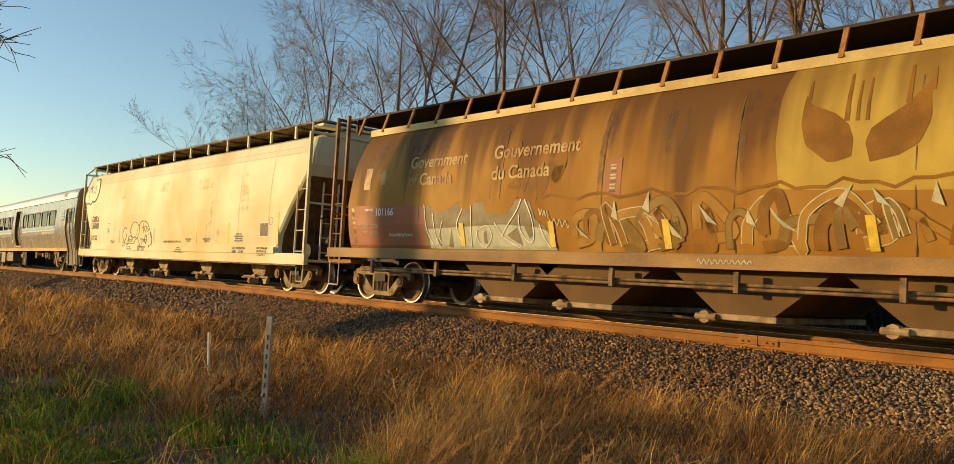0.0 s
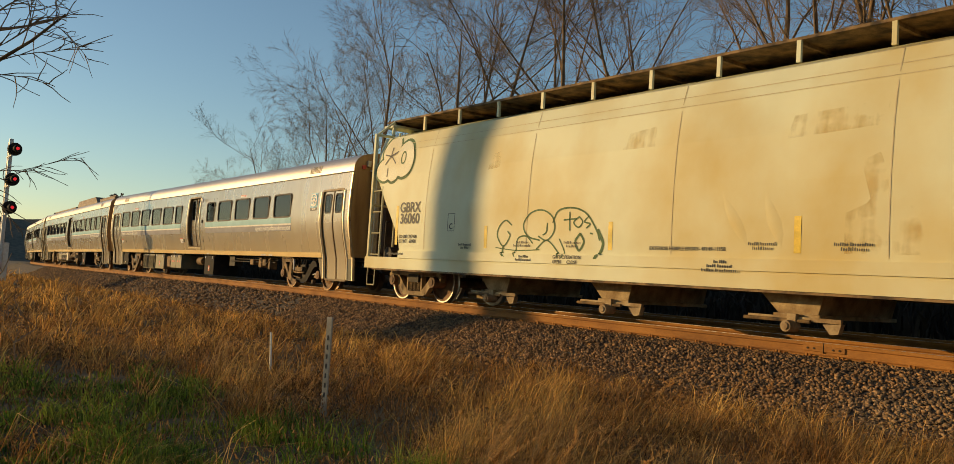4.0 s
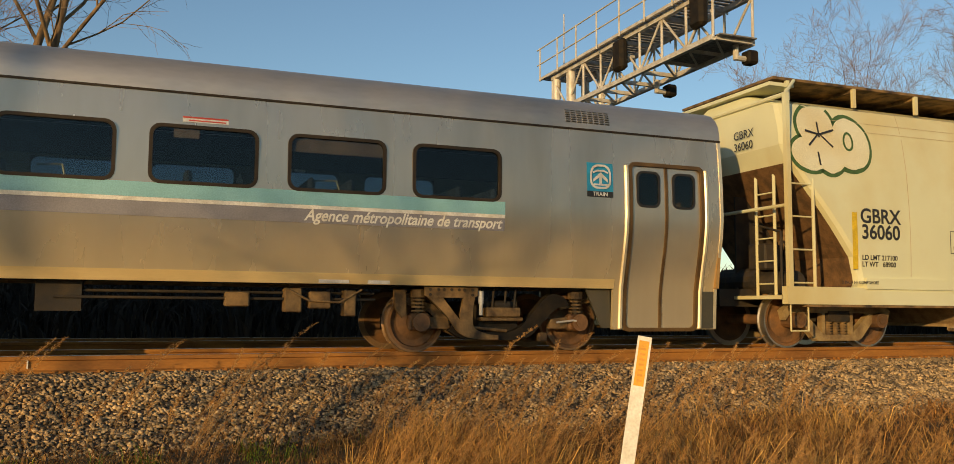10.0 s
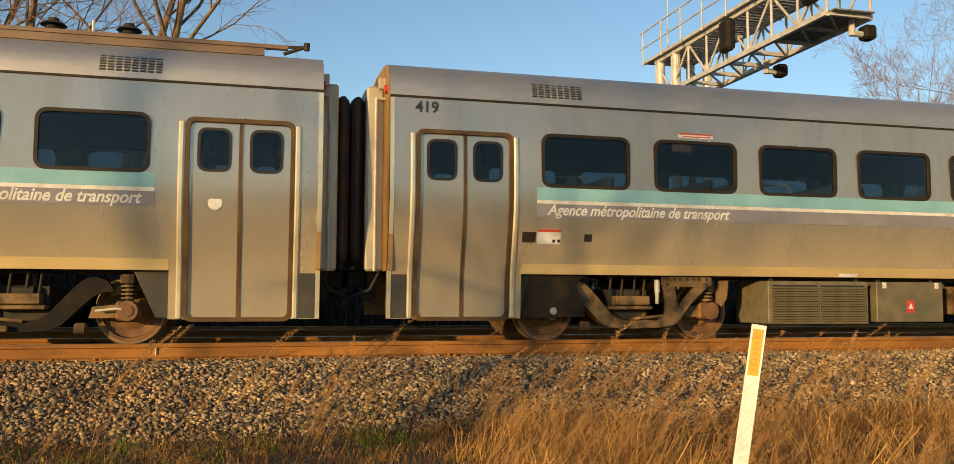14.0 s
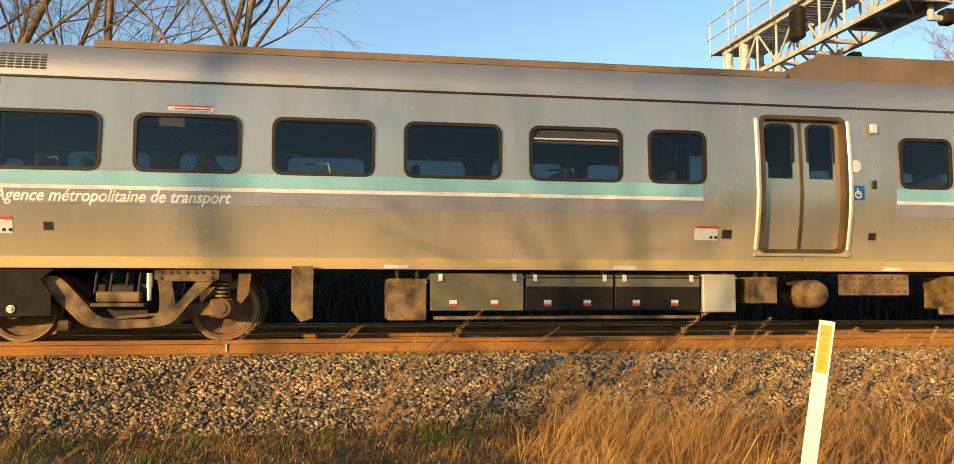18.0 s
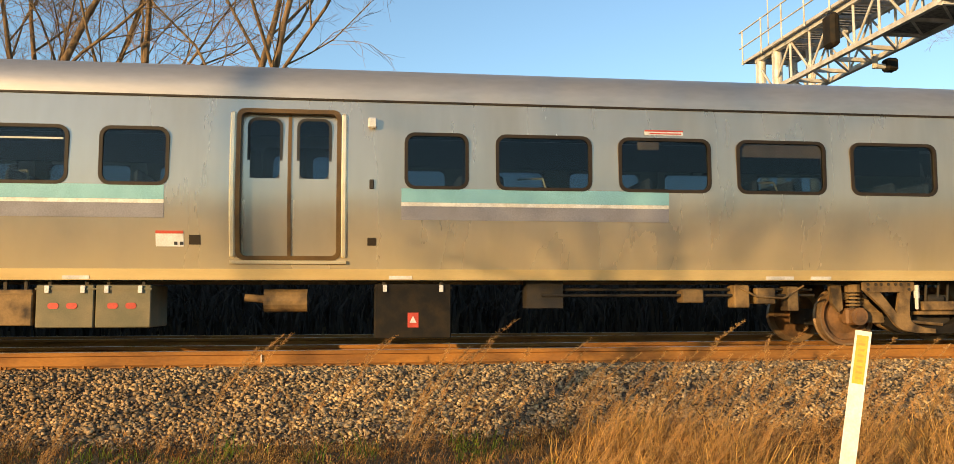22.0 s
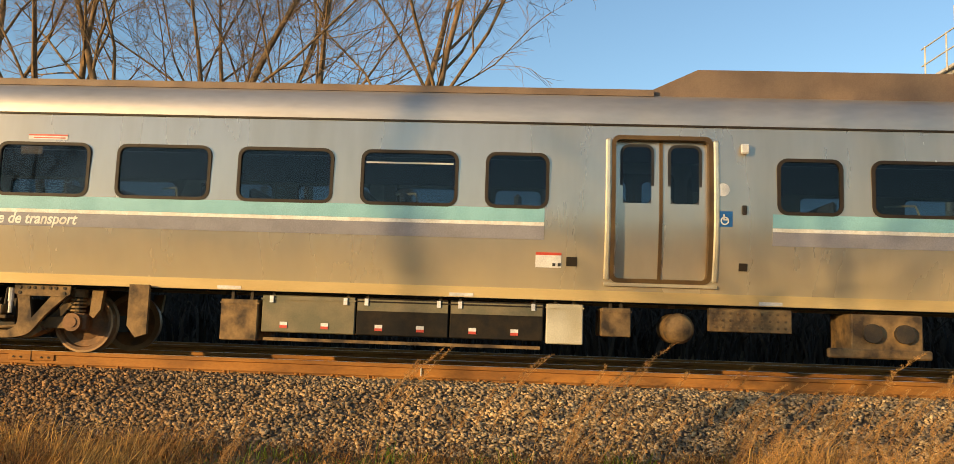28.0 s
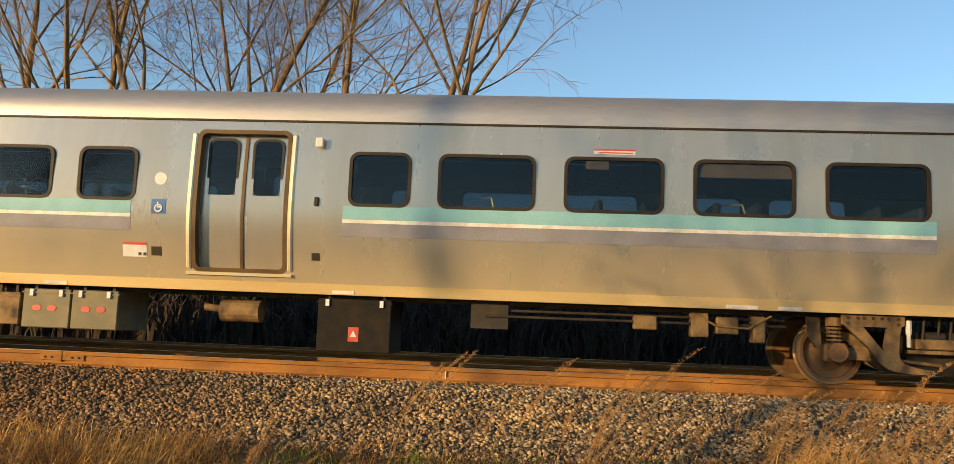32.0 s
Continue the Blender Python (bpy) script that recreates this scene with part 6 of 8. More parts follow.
    for pts, wd in (
            ([(-32.05, 1.72), (-32.25, 1.82), (-32.45, 1.7), (-32.5, 1.5), (-32.3, 1.3), (-32.1, 1.5), (-32.18, 1.6)], 0.032),
            ([(-32.3, 1.3), (-32.32, 1.18), (-32.2, 1.05)], 0.05),
            ([(-31.2, 1.42), (-31.55, 1.5), (-31.7, 1.72), (-31.5, 1.95), (-31.15, 2.0), (-30.85, 1.85), (-30.8, 1.6), (-31.0, 1.42), (-31.25, 1.5)], 0.032),
            ([(-31.0, 1.75), (-31.02, 1.58), (-31.12, 1.52)], 0.028),
            ([(-30.85, 1.75), (-30.7, 1.98), (-30.3, 2.02), (-29.95, 1.9), (-29.7, 1.62), (-29.6, 1.42)], 0.034),
            ([(-29.66, 1.62), (-29.52, 1.36), (-29.66, 1.1), (-29.75, 1.02)], 0.06),
            ([(-31.9, 1.2), (-31.85, 1.45), (-31.6, 1.5), (-31.4, 1.36)], 0.03),
            ([(-31.3, 1.25), (-31.0, 1.42), (-30.7, 1.22), (-30.62, 1.1)], 0.03),
            ([(-32.55, 1.27), (-31.9, 1.22), (-31.2, 1.24)], 0.02),
            ([(-31.95, 1.2), (-31.85, 1.05), (-31.7, 1.02)], 0.025), ([(-30.65, 1.45), (-30.5, 1.2), (-30.55, 1.05)], 0.025),
            ([(-30.55, 1.8), (-30.2, 1.82)], 0.03), ([(-30.4, 1.95), (-30.38, 1.6)], 0.03),
            ([(-30.15, 1.85), (-30.28, 1.75), (-30.15, 1.66), (-30.05, 1.76), (-30.15, 1.86)], 0.028),
            ([(-29.9, 1.86), (-30.0, 1.76), (-29.86, 1.72), (-29.95, 1.64)], 0.028),
            ([(-30.1, 1.55), (-30.22, 1.4), (-30.12, 1.24), (-30.0, 1.4), (-30.1, 1.55)], 0.045),
            ([(-29.85, 1.55), (-29.78, 1.54)], 0.03)):
        stroke(car, "graffiti_line", GRAFFITI, curve(pts), wd, low)
    CARS.append((car, cx, 7.8))
    return car


BROWN_PROFILE = [(1.42, 0.98), (1.52, 1.25), (1.58, 1.7), (1.6, 2.2), (1.57, 2.7), (1.48, 3.2), (1.34, 3.62), (1.16, 3.88), (0.8, 4.06), (0.3, 4.14)]


def brown_hopper():
    cx = -9.0
    car = tagged(new("hopper_car"), "rust-brown cylindrical covered hopper car covered in graffiti", "freight car", "freight cars of the train")
    X = lambda c: c - cx
    L, R = X(-17.95), X(-0.05)
    ends = lambda z: float(np.interp(z, [0.98, 1.5, 2.2, 3.0, 3.6, 4.1], [0.95, 0.85, 0.82, 0.9, 1.05, 1.3]))
    zs = [0.99, 1.15, 1.35, 1.6, 1.9, 2.2, 2.5, 2.8, 3.1, 3.35, 3.6, 3.8, 3.95, 4.05, 4.12]
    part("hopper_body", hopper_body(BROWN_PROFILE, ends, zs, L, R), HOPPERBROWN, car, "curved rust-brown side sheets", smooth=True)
    surf = lambda x, z: -body_half(BROWN_PROFILE, z)
    out_side = lambda x, z: surf(x, z) - 0.017
    for y in (-1.48, 1.48):
        part("side_sill", boxes((L, R, y - 0.08, y + 0.08, 0.97, 1.18), bevel=0.015), SILLBROWN, car)
        part("sill_lip", boxes((L, R, y - 0.11 if y < 0 else y + 0.05, y - 0.05 if y < 0 else y + 0.11, 0.955, 0.985)), SILLBROWN, car)
        for z in (0.74, 0.68):
            part("pipe", rods(((L + 1.5, y * 1.02, z), (R - 1.5, y * 1.02, z), 0.025)), DUSTY, car)
        for k in range(7):
            part("pipe_hanger", boxes((L + 2 + k * 2.3, L + 2.08 + k * 2.3, y * 1.07 - 0.03, y * 1.07 + 0.03, 0.62, 0.92)), DUSTY, car)
        part("eave_strip", boxes((L + 1.1, R - 1.1, y * 0.8 - 0.04, y * 0.8 + 0.04, 3.82, 3.97)), EAVES, car, "pale eaves strip")
    part("centre_sill", boxes((L - 0.3, R + 0.3, -0.3, 0.3, 0.68, 0.98)), DARKIRON, car)
    for x, s in ((L, 1), (R, -1)):
        part("end_platform", boxes((min(x, x + s * 1.0), max(x, x + s * 1.0), -1.5, 1.5, 0.82, 0.9)), HOPPERBROWN, car)
        part("coupler", boxes((min(x, x - s * 0.5), max(x, x - s * 0.5), -0.15, 0.15, 0.68, 0.95), bevel=0.04), DARKIRON, car)
        for y in (-1.5, 1.5):
            part("corner_post", boxes((x + s * 0.08 - 0.035, x + s * 0.08 + 0.035, y - 0.04, y + 0.04, 0.9, 4.34)), POSTRUST, car)
            part("corner_post", boxes((x + s * 0.55 - 0.035, x + s * 0.55 + 0.035, y - 0.04, y + 0.04, 0.9, 4.34)), POSTRUST, car)
            for k in range(4):
                part("rung", rods(((x + s * 0.08, y, 1.15 + k * 0.36), (x + s * 0.55, y, 1.15 + k * 0.36), 0.014)), HOPPERBROWN, car)
            part("stirrup_step", rods(((x + s * 0.1, y, 0.82), (x + s * 0.1, y, 0.3), 0.014), ((x + s * 0.5, y, 0.82), (x + s * 0.5, y, 0.3), 0.014), ((x + s * 0.1, y, 0.3), (x + s * 0.5, y, 0.3), 0.014)), LABELW, car)
        for z, r in ((4.3, 0.04), (2.0, 0.025)):
            part("end_brace", rods(((x + s * 0.08, -1.5, z), (x + s * 0.08, 1.5, z), r)), HOPPERBROWN, car)
    roof_walk(car, L - 0.05, R + 0.05, 4.34, 1.08, DARKIRON, 50)
    for k in range(18):
        x = L + 0.6 + k * 0.99
        for y in (-1, 1):
            part("walk_bracket", loft(bmesh.new(), [[(x + a, y * (1.25 - 0.02 * b), z) for a, b in ((-0.04, 0), (0.04, 0), (0.04, 2), (-0.04, 2))] if z < 4 else [(x + a, y * (1.09 - 0.02 * b), z) for a, b in ((-0.04, 0), (0.04, 0), (0.04, 2), (-0.04, 2))] for z in (3.9, 4.35)]), ORANGERUST, car, "slanting rust-orange bracket")
    for c in (-14.6, -11.8, -9.69, -6.74, -4.0):
        xx = X(c)
        part("outlet", prism(bmesh.new(), [(xx - 1.35, 0.98), (xx + 1.35, 0.98), (xx + 0.45, 0.3), (xx - 0.45, 0.3)], -1.3, 1.3), OUTLETBROWN, car, "sloping dark brown hopper outlet, darkened further for shade") if c > -14 else None
        if c > -14:
            part("gate", boxes((xx - 0.55, xx + 0.55, -1.38, 1.38, 0.22, 0.31), bevel=0.01), GATETAN, car)
            part("gate_shaft", rods(((xx - 0.75, -1.4, 0.25), (xx - 0.4, -1.4, 0.25), 0.05), ((xx - 0.6, -1.42, 0.25), (xx - 0.6, -1.3, 0.25), 0.1), sides=8), GATETAN, car)
    freight_truck(car, X(-16.3))
    freight_truck(car, X(-1.75))
    stripe_patch(car, YELLOW, X(-16.72), 1.2, 2.1, 0.11, surf, lean=-0.17)
    for c in (-12.9, -10.45, -8.0, -4.85):
        stripe_patch(car, YELLOW, X(c), 1.24, 1.7, 0.13, out_side, lean=-0.06)
    for seam in (-14.3, -11.8, -9.3, -6.8, -4.3):
        stroke(car, "panel_seam", DUSTY, [(X(seam), z) for z in np.linspace(1.05, 3.7, 12)], 0.02, surf)
    # mustard panel with a brown leaf form towards the front
    patch(car, "mustard_panel", MUSTARD, [(X(-6.1), 2.05), (X(-6.2), 2.75), (X(-6.2), 3.4), (X(-6.1), 3.84), (X(-0.9), 3.84), (X(-0.9), 1.9)], surf, "weathered mustard-yellow panel")
    for ol in ([(-5.83, 3.38), (-5.73, 3.23), (-5.4, 3.09), (-5.19, 2.92), (-5.1, 2.7), (-5.12, 2.42), (-5.43, 2.41), (-5.75, 2.66), (-5.85, 2.97)], [(-4.94, 2.64), (-4.88, 2.82), (-4.69, 2.96), (-4.45, 3.1), (-4.21, 3.38), (-4.15, 2.88), (-4.27, 2.58), (-4.52, 2.44), (-4.87, 2.38)], [(-3.4, 2.5), (-3.3, 2.9), (-2.9, 3.1), (-2.4, 3.3), (-2.3, 2.8), (-2.6, 2.45)]):
        patch(car, "leaf_form", DARKBROWN, [(X(a), b) for a, b in ol], surf, "brown leaf shape", 0.009)
    for c, z0, z1, w in ((-5.81, 3.3, 3.6, 0.06), (-5.25, 2.95, 3.62, 0.07), (-5.1, 2.94, 3.5, 0.05), (-4.97, 2.93, 3.52, 0.05), (-4.48, 3.1, 3.62, 0.07), (-4.2, 3.25, 3.55, 0.06)):
        patch(car, "leaf_stem", DARKBROWN, [(X(c), z0), (X(c) + w, z0), (X(c) + w * 0.7, z1), (X(c) + w * 0.2, z1)], surf, "", 0.01)
    out = lambda lift: (lambda x, z: surf(x, z) - lift)
    patch(car, "red_panel", REDBROWN, [(X(-16.95), 1.19), (X(-13.99), 1.19), (X(-14.13), 2.12), (X(-16.95), 2.14)], surf, "faded red-brown painted panel")
    words_on(car, "faded_lettering", "Government", X(-14.76), 2.9, 0.36, FADED, surf)
    words_on(car, "faded_lettering", "of Canada", X(-14.74), 2.52, 0.36, FADED, surf)
    words_on(car, "faded_lettering", "Gouvernement", X(-12.1), 2.93, 0.36, FADED, surf)
    words_on(car, "faded_lettering", "du Canada", X(-12.08), 2.52, 0.36, FADED, surf)
    patch(car, "faded_flag", FADED, [(X(-16.45), 2.5), (X(-16.2), 2.5), (X(-16.2), 3.0), (X(-16.45), 3.0)], surf)
    leaf = [(0, 0.26), (0.05, 0.15), (0.1, 0.18), (0.08, 0.05), (0.15, 0.11), (0.17, 0.07), (0.25, 0.07), (0.2, 0.0), (0.22, -0.03), (0.08, -0.13), (0.1, -0.17), (0.01, -0.15), (0.01, -0.27)]
    leaf = leaf + [(-a, b) for a, b in leaf[:0:-1]]
    link("faded_flag_leaf", raw_mesh([(X(-15.7) + a, surf(0, 2.75 + b) - 0.006, 2.75 + b) for a, b in leaf], [tuple(range(len(leaf)))], FADED), car)
    
    for k in range(2):
        patch(car, "mark_bar", LABELW, [(X(-16.31 + k * 0.17), 1.9), (X(-16.19 + k * 0.17), 1.9), (X(-16.19 + k * 0.17), 2.06), (X(-16.31 + k * 0.17), 2.06)], surf)
    words_on(car, "car_number", "101166", X(-15.92), 1.9, 0.235, LABELW, surf)
    words_on(car, "weight_mark", "LD.LMT. 223100", X(-16.54), 1.63, 0.11, PALESPRAY, surf)
    words_on(car, "weight_mark", "LT.WT.   62900", X(-16.54), 1.48, 0.11, PALESPRAY, surf)
    patch(car, "data_panel", REDBROWN, [(X(-9.25), 2.1), (X(-8.9), 2.1), (X(-8.9), 2.72), (X(-9.25), 2.72)], surf, "small red data panel")
    for k in range(9):
        patch(car, "panel_line", PALESPRAY if k % 3 else INK, [(X(-9.13), 2.16 + k * 0.055), (X(-9.01), 2.16 + k * 0.055), (X(-9.01), 2.19 + k * 0.055), (X(-9.13), 2.19 + k * 0.055)], surf, "", 0.009)
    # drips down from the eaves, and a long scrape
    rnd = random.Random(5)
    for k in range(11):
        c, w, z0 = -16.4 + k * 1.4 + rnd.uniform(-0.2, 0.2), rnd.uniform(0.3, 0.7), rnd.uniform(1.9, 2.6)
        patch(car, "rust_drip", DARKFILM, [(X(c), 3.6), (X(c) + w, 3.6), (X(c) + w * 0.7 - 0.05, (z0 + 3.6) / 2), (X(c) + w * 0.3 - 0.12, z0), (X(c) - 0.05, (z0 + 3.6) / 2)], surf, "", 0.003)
    stroke(car, "scrape", DARKBROWN, [(X(-10.7) + k * 0.22, 2.12 + 0.05 * math.sin(k * 1.3) + 0.03 * math.sin(k * 3.1)) for k in range(40)], 0.05, out(0.002))
    for k in range(7):
        patch(car, "dark_blotch", DARKBROWN, blob(X(-11.0 + rnd.uniform(-0.5, 0.7)), rnd.uniform(2.15, 2.9), rnd.uniform(0.06, 0.2), rnd.uniform(0.12, 0.35), 16, 0.25, k), surf, "", 0.004)
    # grey-green lettering: olive above, pale below, in white outlines
    patch(car, "graffiti_fill", OLIVESPRAY, [(X(-14.0), 1.19), (X(-10.3), 1.19), (X(-10.6), 1.64), (X(-10.83), 1.72), (X(-11.0), 2.1), (X(-11.27), 2.12), (X(-14.13), 2.1)], surf, "", 0.007)
    for ol in ([(-13.95, 2.15), (-13.69, 1.91), (-13.1, 2.03), (-13.0, 2.15)], [(-12.96, 2.15), (-12.92, 1.95), (-12.57, 2.02), (-12.4, 2.15)], [(-12.26, 2.16), (-12.2, 1.9), (-11.62, 1.83), (-11.3, 2.16)]):
        patch(car, "graffiti_gap", HOPPERBROWN, [(X(a), b) for a, b in ol], surf, "", 0.009)
    patch(car, "graffiti_fill", GRAFPALE, [(X(-13.9), 1.19), (X(-10.3), 1.19), (X(-10.56), 1.58), (X(-11.7), 1.66), (X(-13.97), 1.62)], surf, "", 0.010)
    for ol in ([(-13.66, 1.24), (-13.52, 1.24), (-13.58, 1.75)], [(-13.3, 1.22), (-13.14, 1.22), (-13.2, 1.6)], [(-12.22, 1.3), (-12.12, 1.3), (-12.16, 1.56), (-12.24, 1.54)], [(-11.6, 1.45), (-11.15, 1.26), (-11.3, 1.6)], [(-10.98, 1.4), (-10.9, 1.46), (-10.97, 1.9), (-11.12, 1.62)]):
        patch(car, "graffiti_spike", OLIVESPRAY, [(X(a), b) for a, b in ol], surf, "", 0.014)
    def curl(pts, n=24):
        """A smooth line through a few places on the side."""
        p, t = np.array(pts, float), np.linspace(0, len(pts) - 1, n)
        g, k = np.gradient(p, axis=0), np.minimum(t.astype(int), len(pts) - 2)
        f = (t - k)[:, None]
        q = p[k] * (2 * f ** 3 - 3 * f ** 2 + 1) + g[k] * (f ** 3 - 2 * f ** 2 + f) + p[k + 1] * (3 * f ** 2 - 2 * f ** 3) + g[k + 1] * (f ** 3 - f ** 2)
        return [(X(a), b) for a, b in q]
    for pts in ([(-14.11, 2.1), (-14.0, 1.57), (-13.75, 1.2)], [(-13.82, 1.91), (-13.71, 1.44), (-13.57, 1.22)], [(-13.48, 1.77), (-13.6, 1.43), (-13.42, 1.22)], [(-12.88, 1.98), (-13.03, 1.63), (-12.82, 1.22)], [(-12.61, 2.03), (-12.6, 1.6), (-12.59, 1.22)], [(-12.43, 1.55), (-12.13, 1.64), (-12.0, 1.43), (-12.19, 1.23), (-12.4, 1.37), (-12.43, 1.55)], [(-11.92, 1.7), (-11.66, 1.42), (-11.22, 1.22)], [(-11.73, 1.42), (-11.59, 1.6), (-11.33, 1.89), (-11.2, 2.12)], [(-11.26, 1.83), (-11.21, 1.54), (-11.0, 1.33), (-10.87, 1.42), (-10.92, 1.76), (-11.11, 2.11)], [(-10.72, 1.64), (-10.61, 1.42), (-10.45, 1.22)]):
        stroke(car, "graffiti_line", LABELW, curl(pts), 0.022, out(0.014))
    for k, (c, z, w) in enumerate(((-10.75, 1.88, 0.25), (-10.5, 1.7, 0.5))):
        stroke(car, "graffiti_tag", PALESPRAY, [(X(c) + w * t, z + 0.06 * math.sin(t * 24 + k) - 0.06 * t) for t in np.linspace(0, 1, 40)], 0.016, out(0.012))
    # interlaced brown lettering: broad curling bands, each in a pale or dark line
    wild = random.Random(12)
    for k in range(34):
        c = -9.9 + k * 0.275
        tall, lean = wild.uniform(0.45, 0.8), wild.uniform(-0.7, 0.7)
        z0 = wild.uniform(1.24, 1.55)
        pts = [(c, z0), (c + 0.25 * lean, min(1.95, z0 + tall * 0.5)), (c + lean + 0.2, min(2.0, z0 + tall * wild.uniform(0.5, 1.0))), (c + lean + wild.uniform(0.2, 0.7), max(1.26, z0 + wild.uniform(-0.2, 0.3)))]
        if wild.random() < 0.4:
            pts.append((pts[-1][0] - 0.35, max(1.24, pts[-1][1] - 0.12)))
        line, w = curl(pts, 22), wild.uniform(0.07, 0.17)
        edge = PALESPRAY if wild.random() < 0.45 else DARKBROWN
        stroke(car, "graffiti_line", edge, line, w + 0.035, out(0.0012 * (k % 9)))
        stroke(car, "graffiti_swoosh", (TANSPRAY, DARKBROWN, BRONZESPRAY)[k % 3], line, w, out(0.0006 + 0.0012 * (k % 9)))
    for k in range(15):
        c, z = -9.7 + k * 0.62, wild.uniform(1.4, 1.85)
        a = wild.uniform(-0.3, 0.3)
        patch(car, "graffiti_spike", PALESPRAY if k % 2 else GRAFPALE, [(X(c), z), (X(c) + 0.16, z - 0.02), (X(c) + a, z + wild.uniform(0.2, 0.32))], surf, "", 0.019)
    for k, (c, w) in enumerate(((-7.4, 0.9), (-15.35, 0.4), (-15.0, 0.5))):
        stroke(car, "graffiti_tag", PALESPRAY, [(X(c) + w * t, (1.06 if k == 0 else 1.47) + 0.045 * math.sin(t * 60 + k) * (1 - 0.4 * t)) for t in np.linspace(0, 1, 40)], 0.02, (lambda x, z: -1.562) if k == 0 else out(0.012))
    CARS.append((car, cx, 7.2))
    return car


ORANGERUST = material("orange_rust", (0.42, 0.17, 0.035), 0.8, 0.0, (0.25, 0.1, 0.025), 6.0)
EAVES = material("pale_eaves", (0.6, 0.45, 0.16), 0.6, 0.0, (0.42, 0.27, 0.08), 1.2)
POSTRUST = material("rusty_post", (0.26, 0.13, 0.045), 0.7, 0.0, (0.14, 0.07, 0.03), 3.0)
# dark outlet paint, with the shade under the car mixed into its colour
OUTLETBROWN = material("shaded_outlet_brown", (0.11, 0.06, 0.022), 0.7, 0.0, (0.16, 0.085, 0.03), 1.5, spec=0.2)
REDBROWN = material("red_brown_paint", (0.36, 0.085, 0.022), 0.6, 0.0, (0.26, 0.075, 0.02), 1.5)
FADED = material("faded_lettering", (0.46, 0.29, 0.09), 0.6, 0.0, (0.3, 0.14, 0.028), 2.2, low=0.42, high=0.56)
DARKBROWN = material("dark_rust", (0.2, 0.09, 0.018), 0.65, 0.0, (0.3, 0.14, 0.025), 2.0, spec=0.15)
SILLBROWN = material("sill_brown", (0.36, 0.2, 0.06), 0.7, 0.0, (0.2, 0.11, 0.04), 1.4, (0.5, 1, 1))
BRONZESPRAY = material("bronze_spray", (0.27, 0.17, 0.05), 0.6, 0.0, (0.2, 0.12, 0.035), 2.0, spec=0.15)
TANSPRAY = material("tan_spray", (0.4, 0.21, 0.04), 0.6, 0.0, (0.3, 0.15, 0.03), 2.0, spec=0.15)
OLIVESPRAY = material("olive_spray", (0.17, 0.13, 0.055), 0.6)
STAIN = material("rust_stain", (0.6, 0.48, 0.28), 0.6)
TRUCKTAN = material("dusty_casting", (0.34, 0.24, 0.115), 0.8, 0.1, (0.17, 0.105, 0.05), 4.0, bump=0.25, bump_scale=30)
SHADEDRUST = material("shaded_slope_rust", (0.2, 0.105, 0.045), 0.8, 0.1, (0.1, 0.055, 0.025), 5.0, bump=0.25, bump_scale=30)
GRAFPALE = material("grey_green_spray", (0.42, 0.44, 0.3), 0.6)
white_hopper()
brown_hopper()

# ---- trees ----
def tube(verts, faces, pts, radii, sides):
    base = len(verts)
    for i, p in enumerate(pts):
        d = (pts[min(i + 1, len(pts) - 1)] - pts[max(i - 1, 0)])
        d.normalize()
        u = d.orthogonal().normalized()
        w = d.cross(u)
        for k in range(sides):
            a = 2 * math.pi * k / sides
            verts.append(p + (u * math.cos(a) + w * math.sin(a)) * radii[i])
    for i in range(len(pts) - 1):
        for k in range(sides):
            a, b = base + i * sides + k, base + i * sides + (k + 1) % sides
            faces.append((a, b, b + sides, a + sides))


def grow(rnd, out, pos, direction, length, radius, level, droop, top):
    """One limb and, from it, its smaller ones; out[0] holds wood, out[1] twigs."""
    steps = 7 if level < 2 else (5 if level < 4 else 3)
    pts, radii, d, p = [pos.copy()], [radius], direction.normalized(), pos.copy()
    end = radius * (0.1 if level == 0 else 0.35 if level < 3 else 0.5)
    for i in range(steps):
        jitter = Vector((rnd.gauss(0, 1), rnd.gauss(0, 1), rnd.gauss(0, 0.6))) * (0.05 + 0.042 * level)
        d = (d + jitter + Vector((0, 0, (0.05 if level < 3 else 0.03 - droop)))).normalized()
        p = p + d * (length / steps)
        pts.append(p.copy())
        radii.append(radius + (end - radius) * (i + 1) / steps)
    tgt = out[0] if level < 3 else out[1]
    tube(*tgt, pts, radii, (8, 6, 5, 4, 3, 3)[level])
    if level == top:
        return
    kids = (7, 7, 6, 8, 0, 0)[level]
    for k in range(kids):
        t = (0.3 if level == 0 else 0.2) + (0.7 if level == 0 else 0.8) * (k + rnd.random() * 0.7) / kids
        i = min(steps - 1, int(t * steps))
        q = pts[i].lerp(pts[i + 1], t * steps - i)
        base = (pts[i + 1] - pts[i]).normalized()
        side = base.orthogonal().normalized()
        side.rotate(Matrix.Rotation(rnd.uniform(0, 6.283), 3, base))
        ang = radians(rnd.uniform(24, 50) if level < 2 else rnd.uniform(22, 52))
        nd = base * math.cos(ang) + side * math.sin(ang)
        grow(rnd, out, q, nd, length * (rnd.uniform(0.45, 0.68) if level == 0 else rnd.uniform(0.42, 0.66)) * (1 - 0.3 * t), max(0.006, radii[i] * rnd.uniform(0.36, 0.54)), level + 1, droop, top)


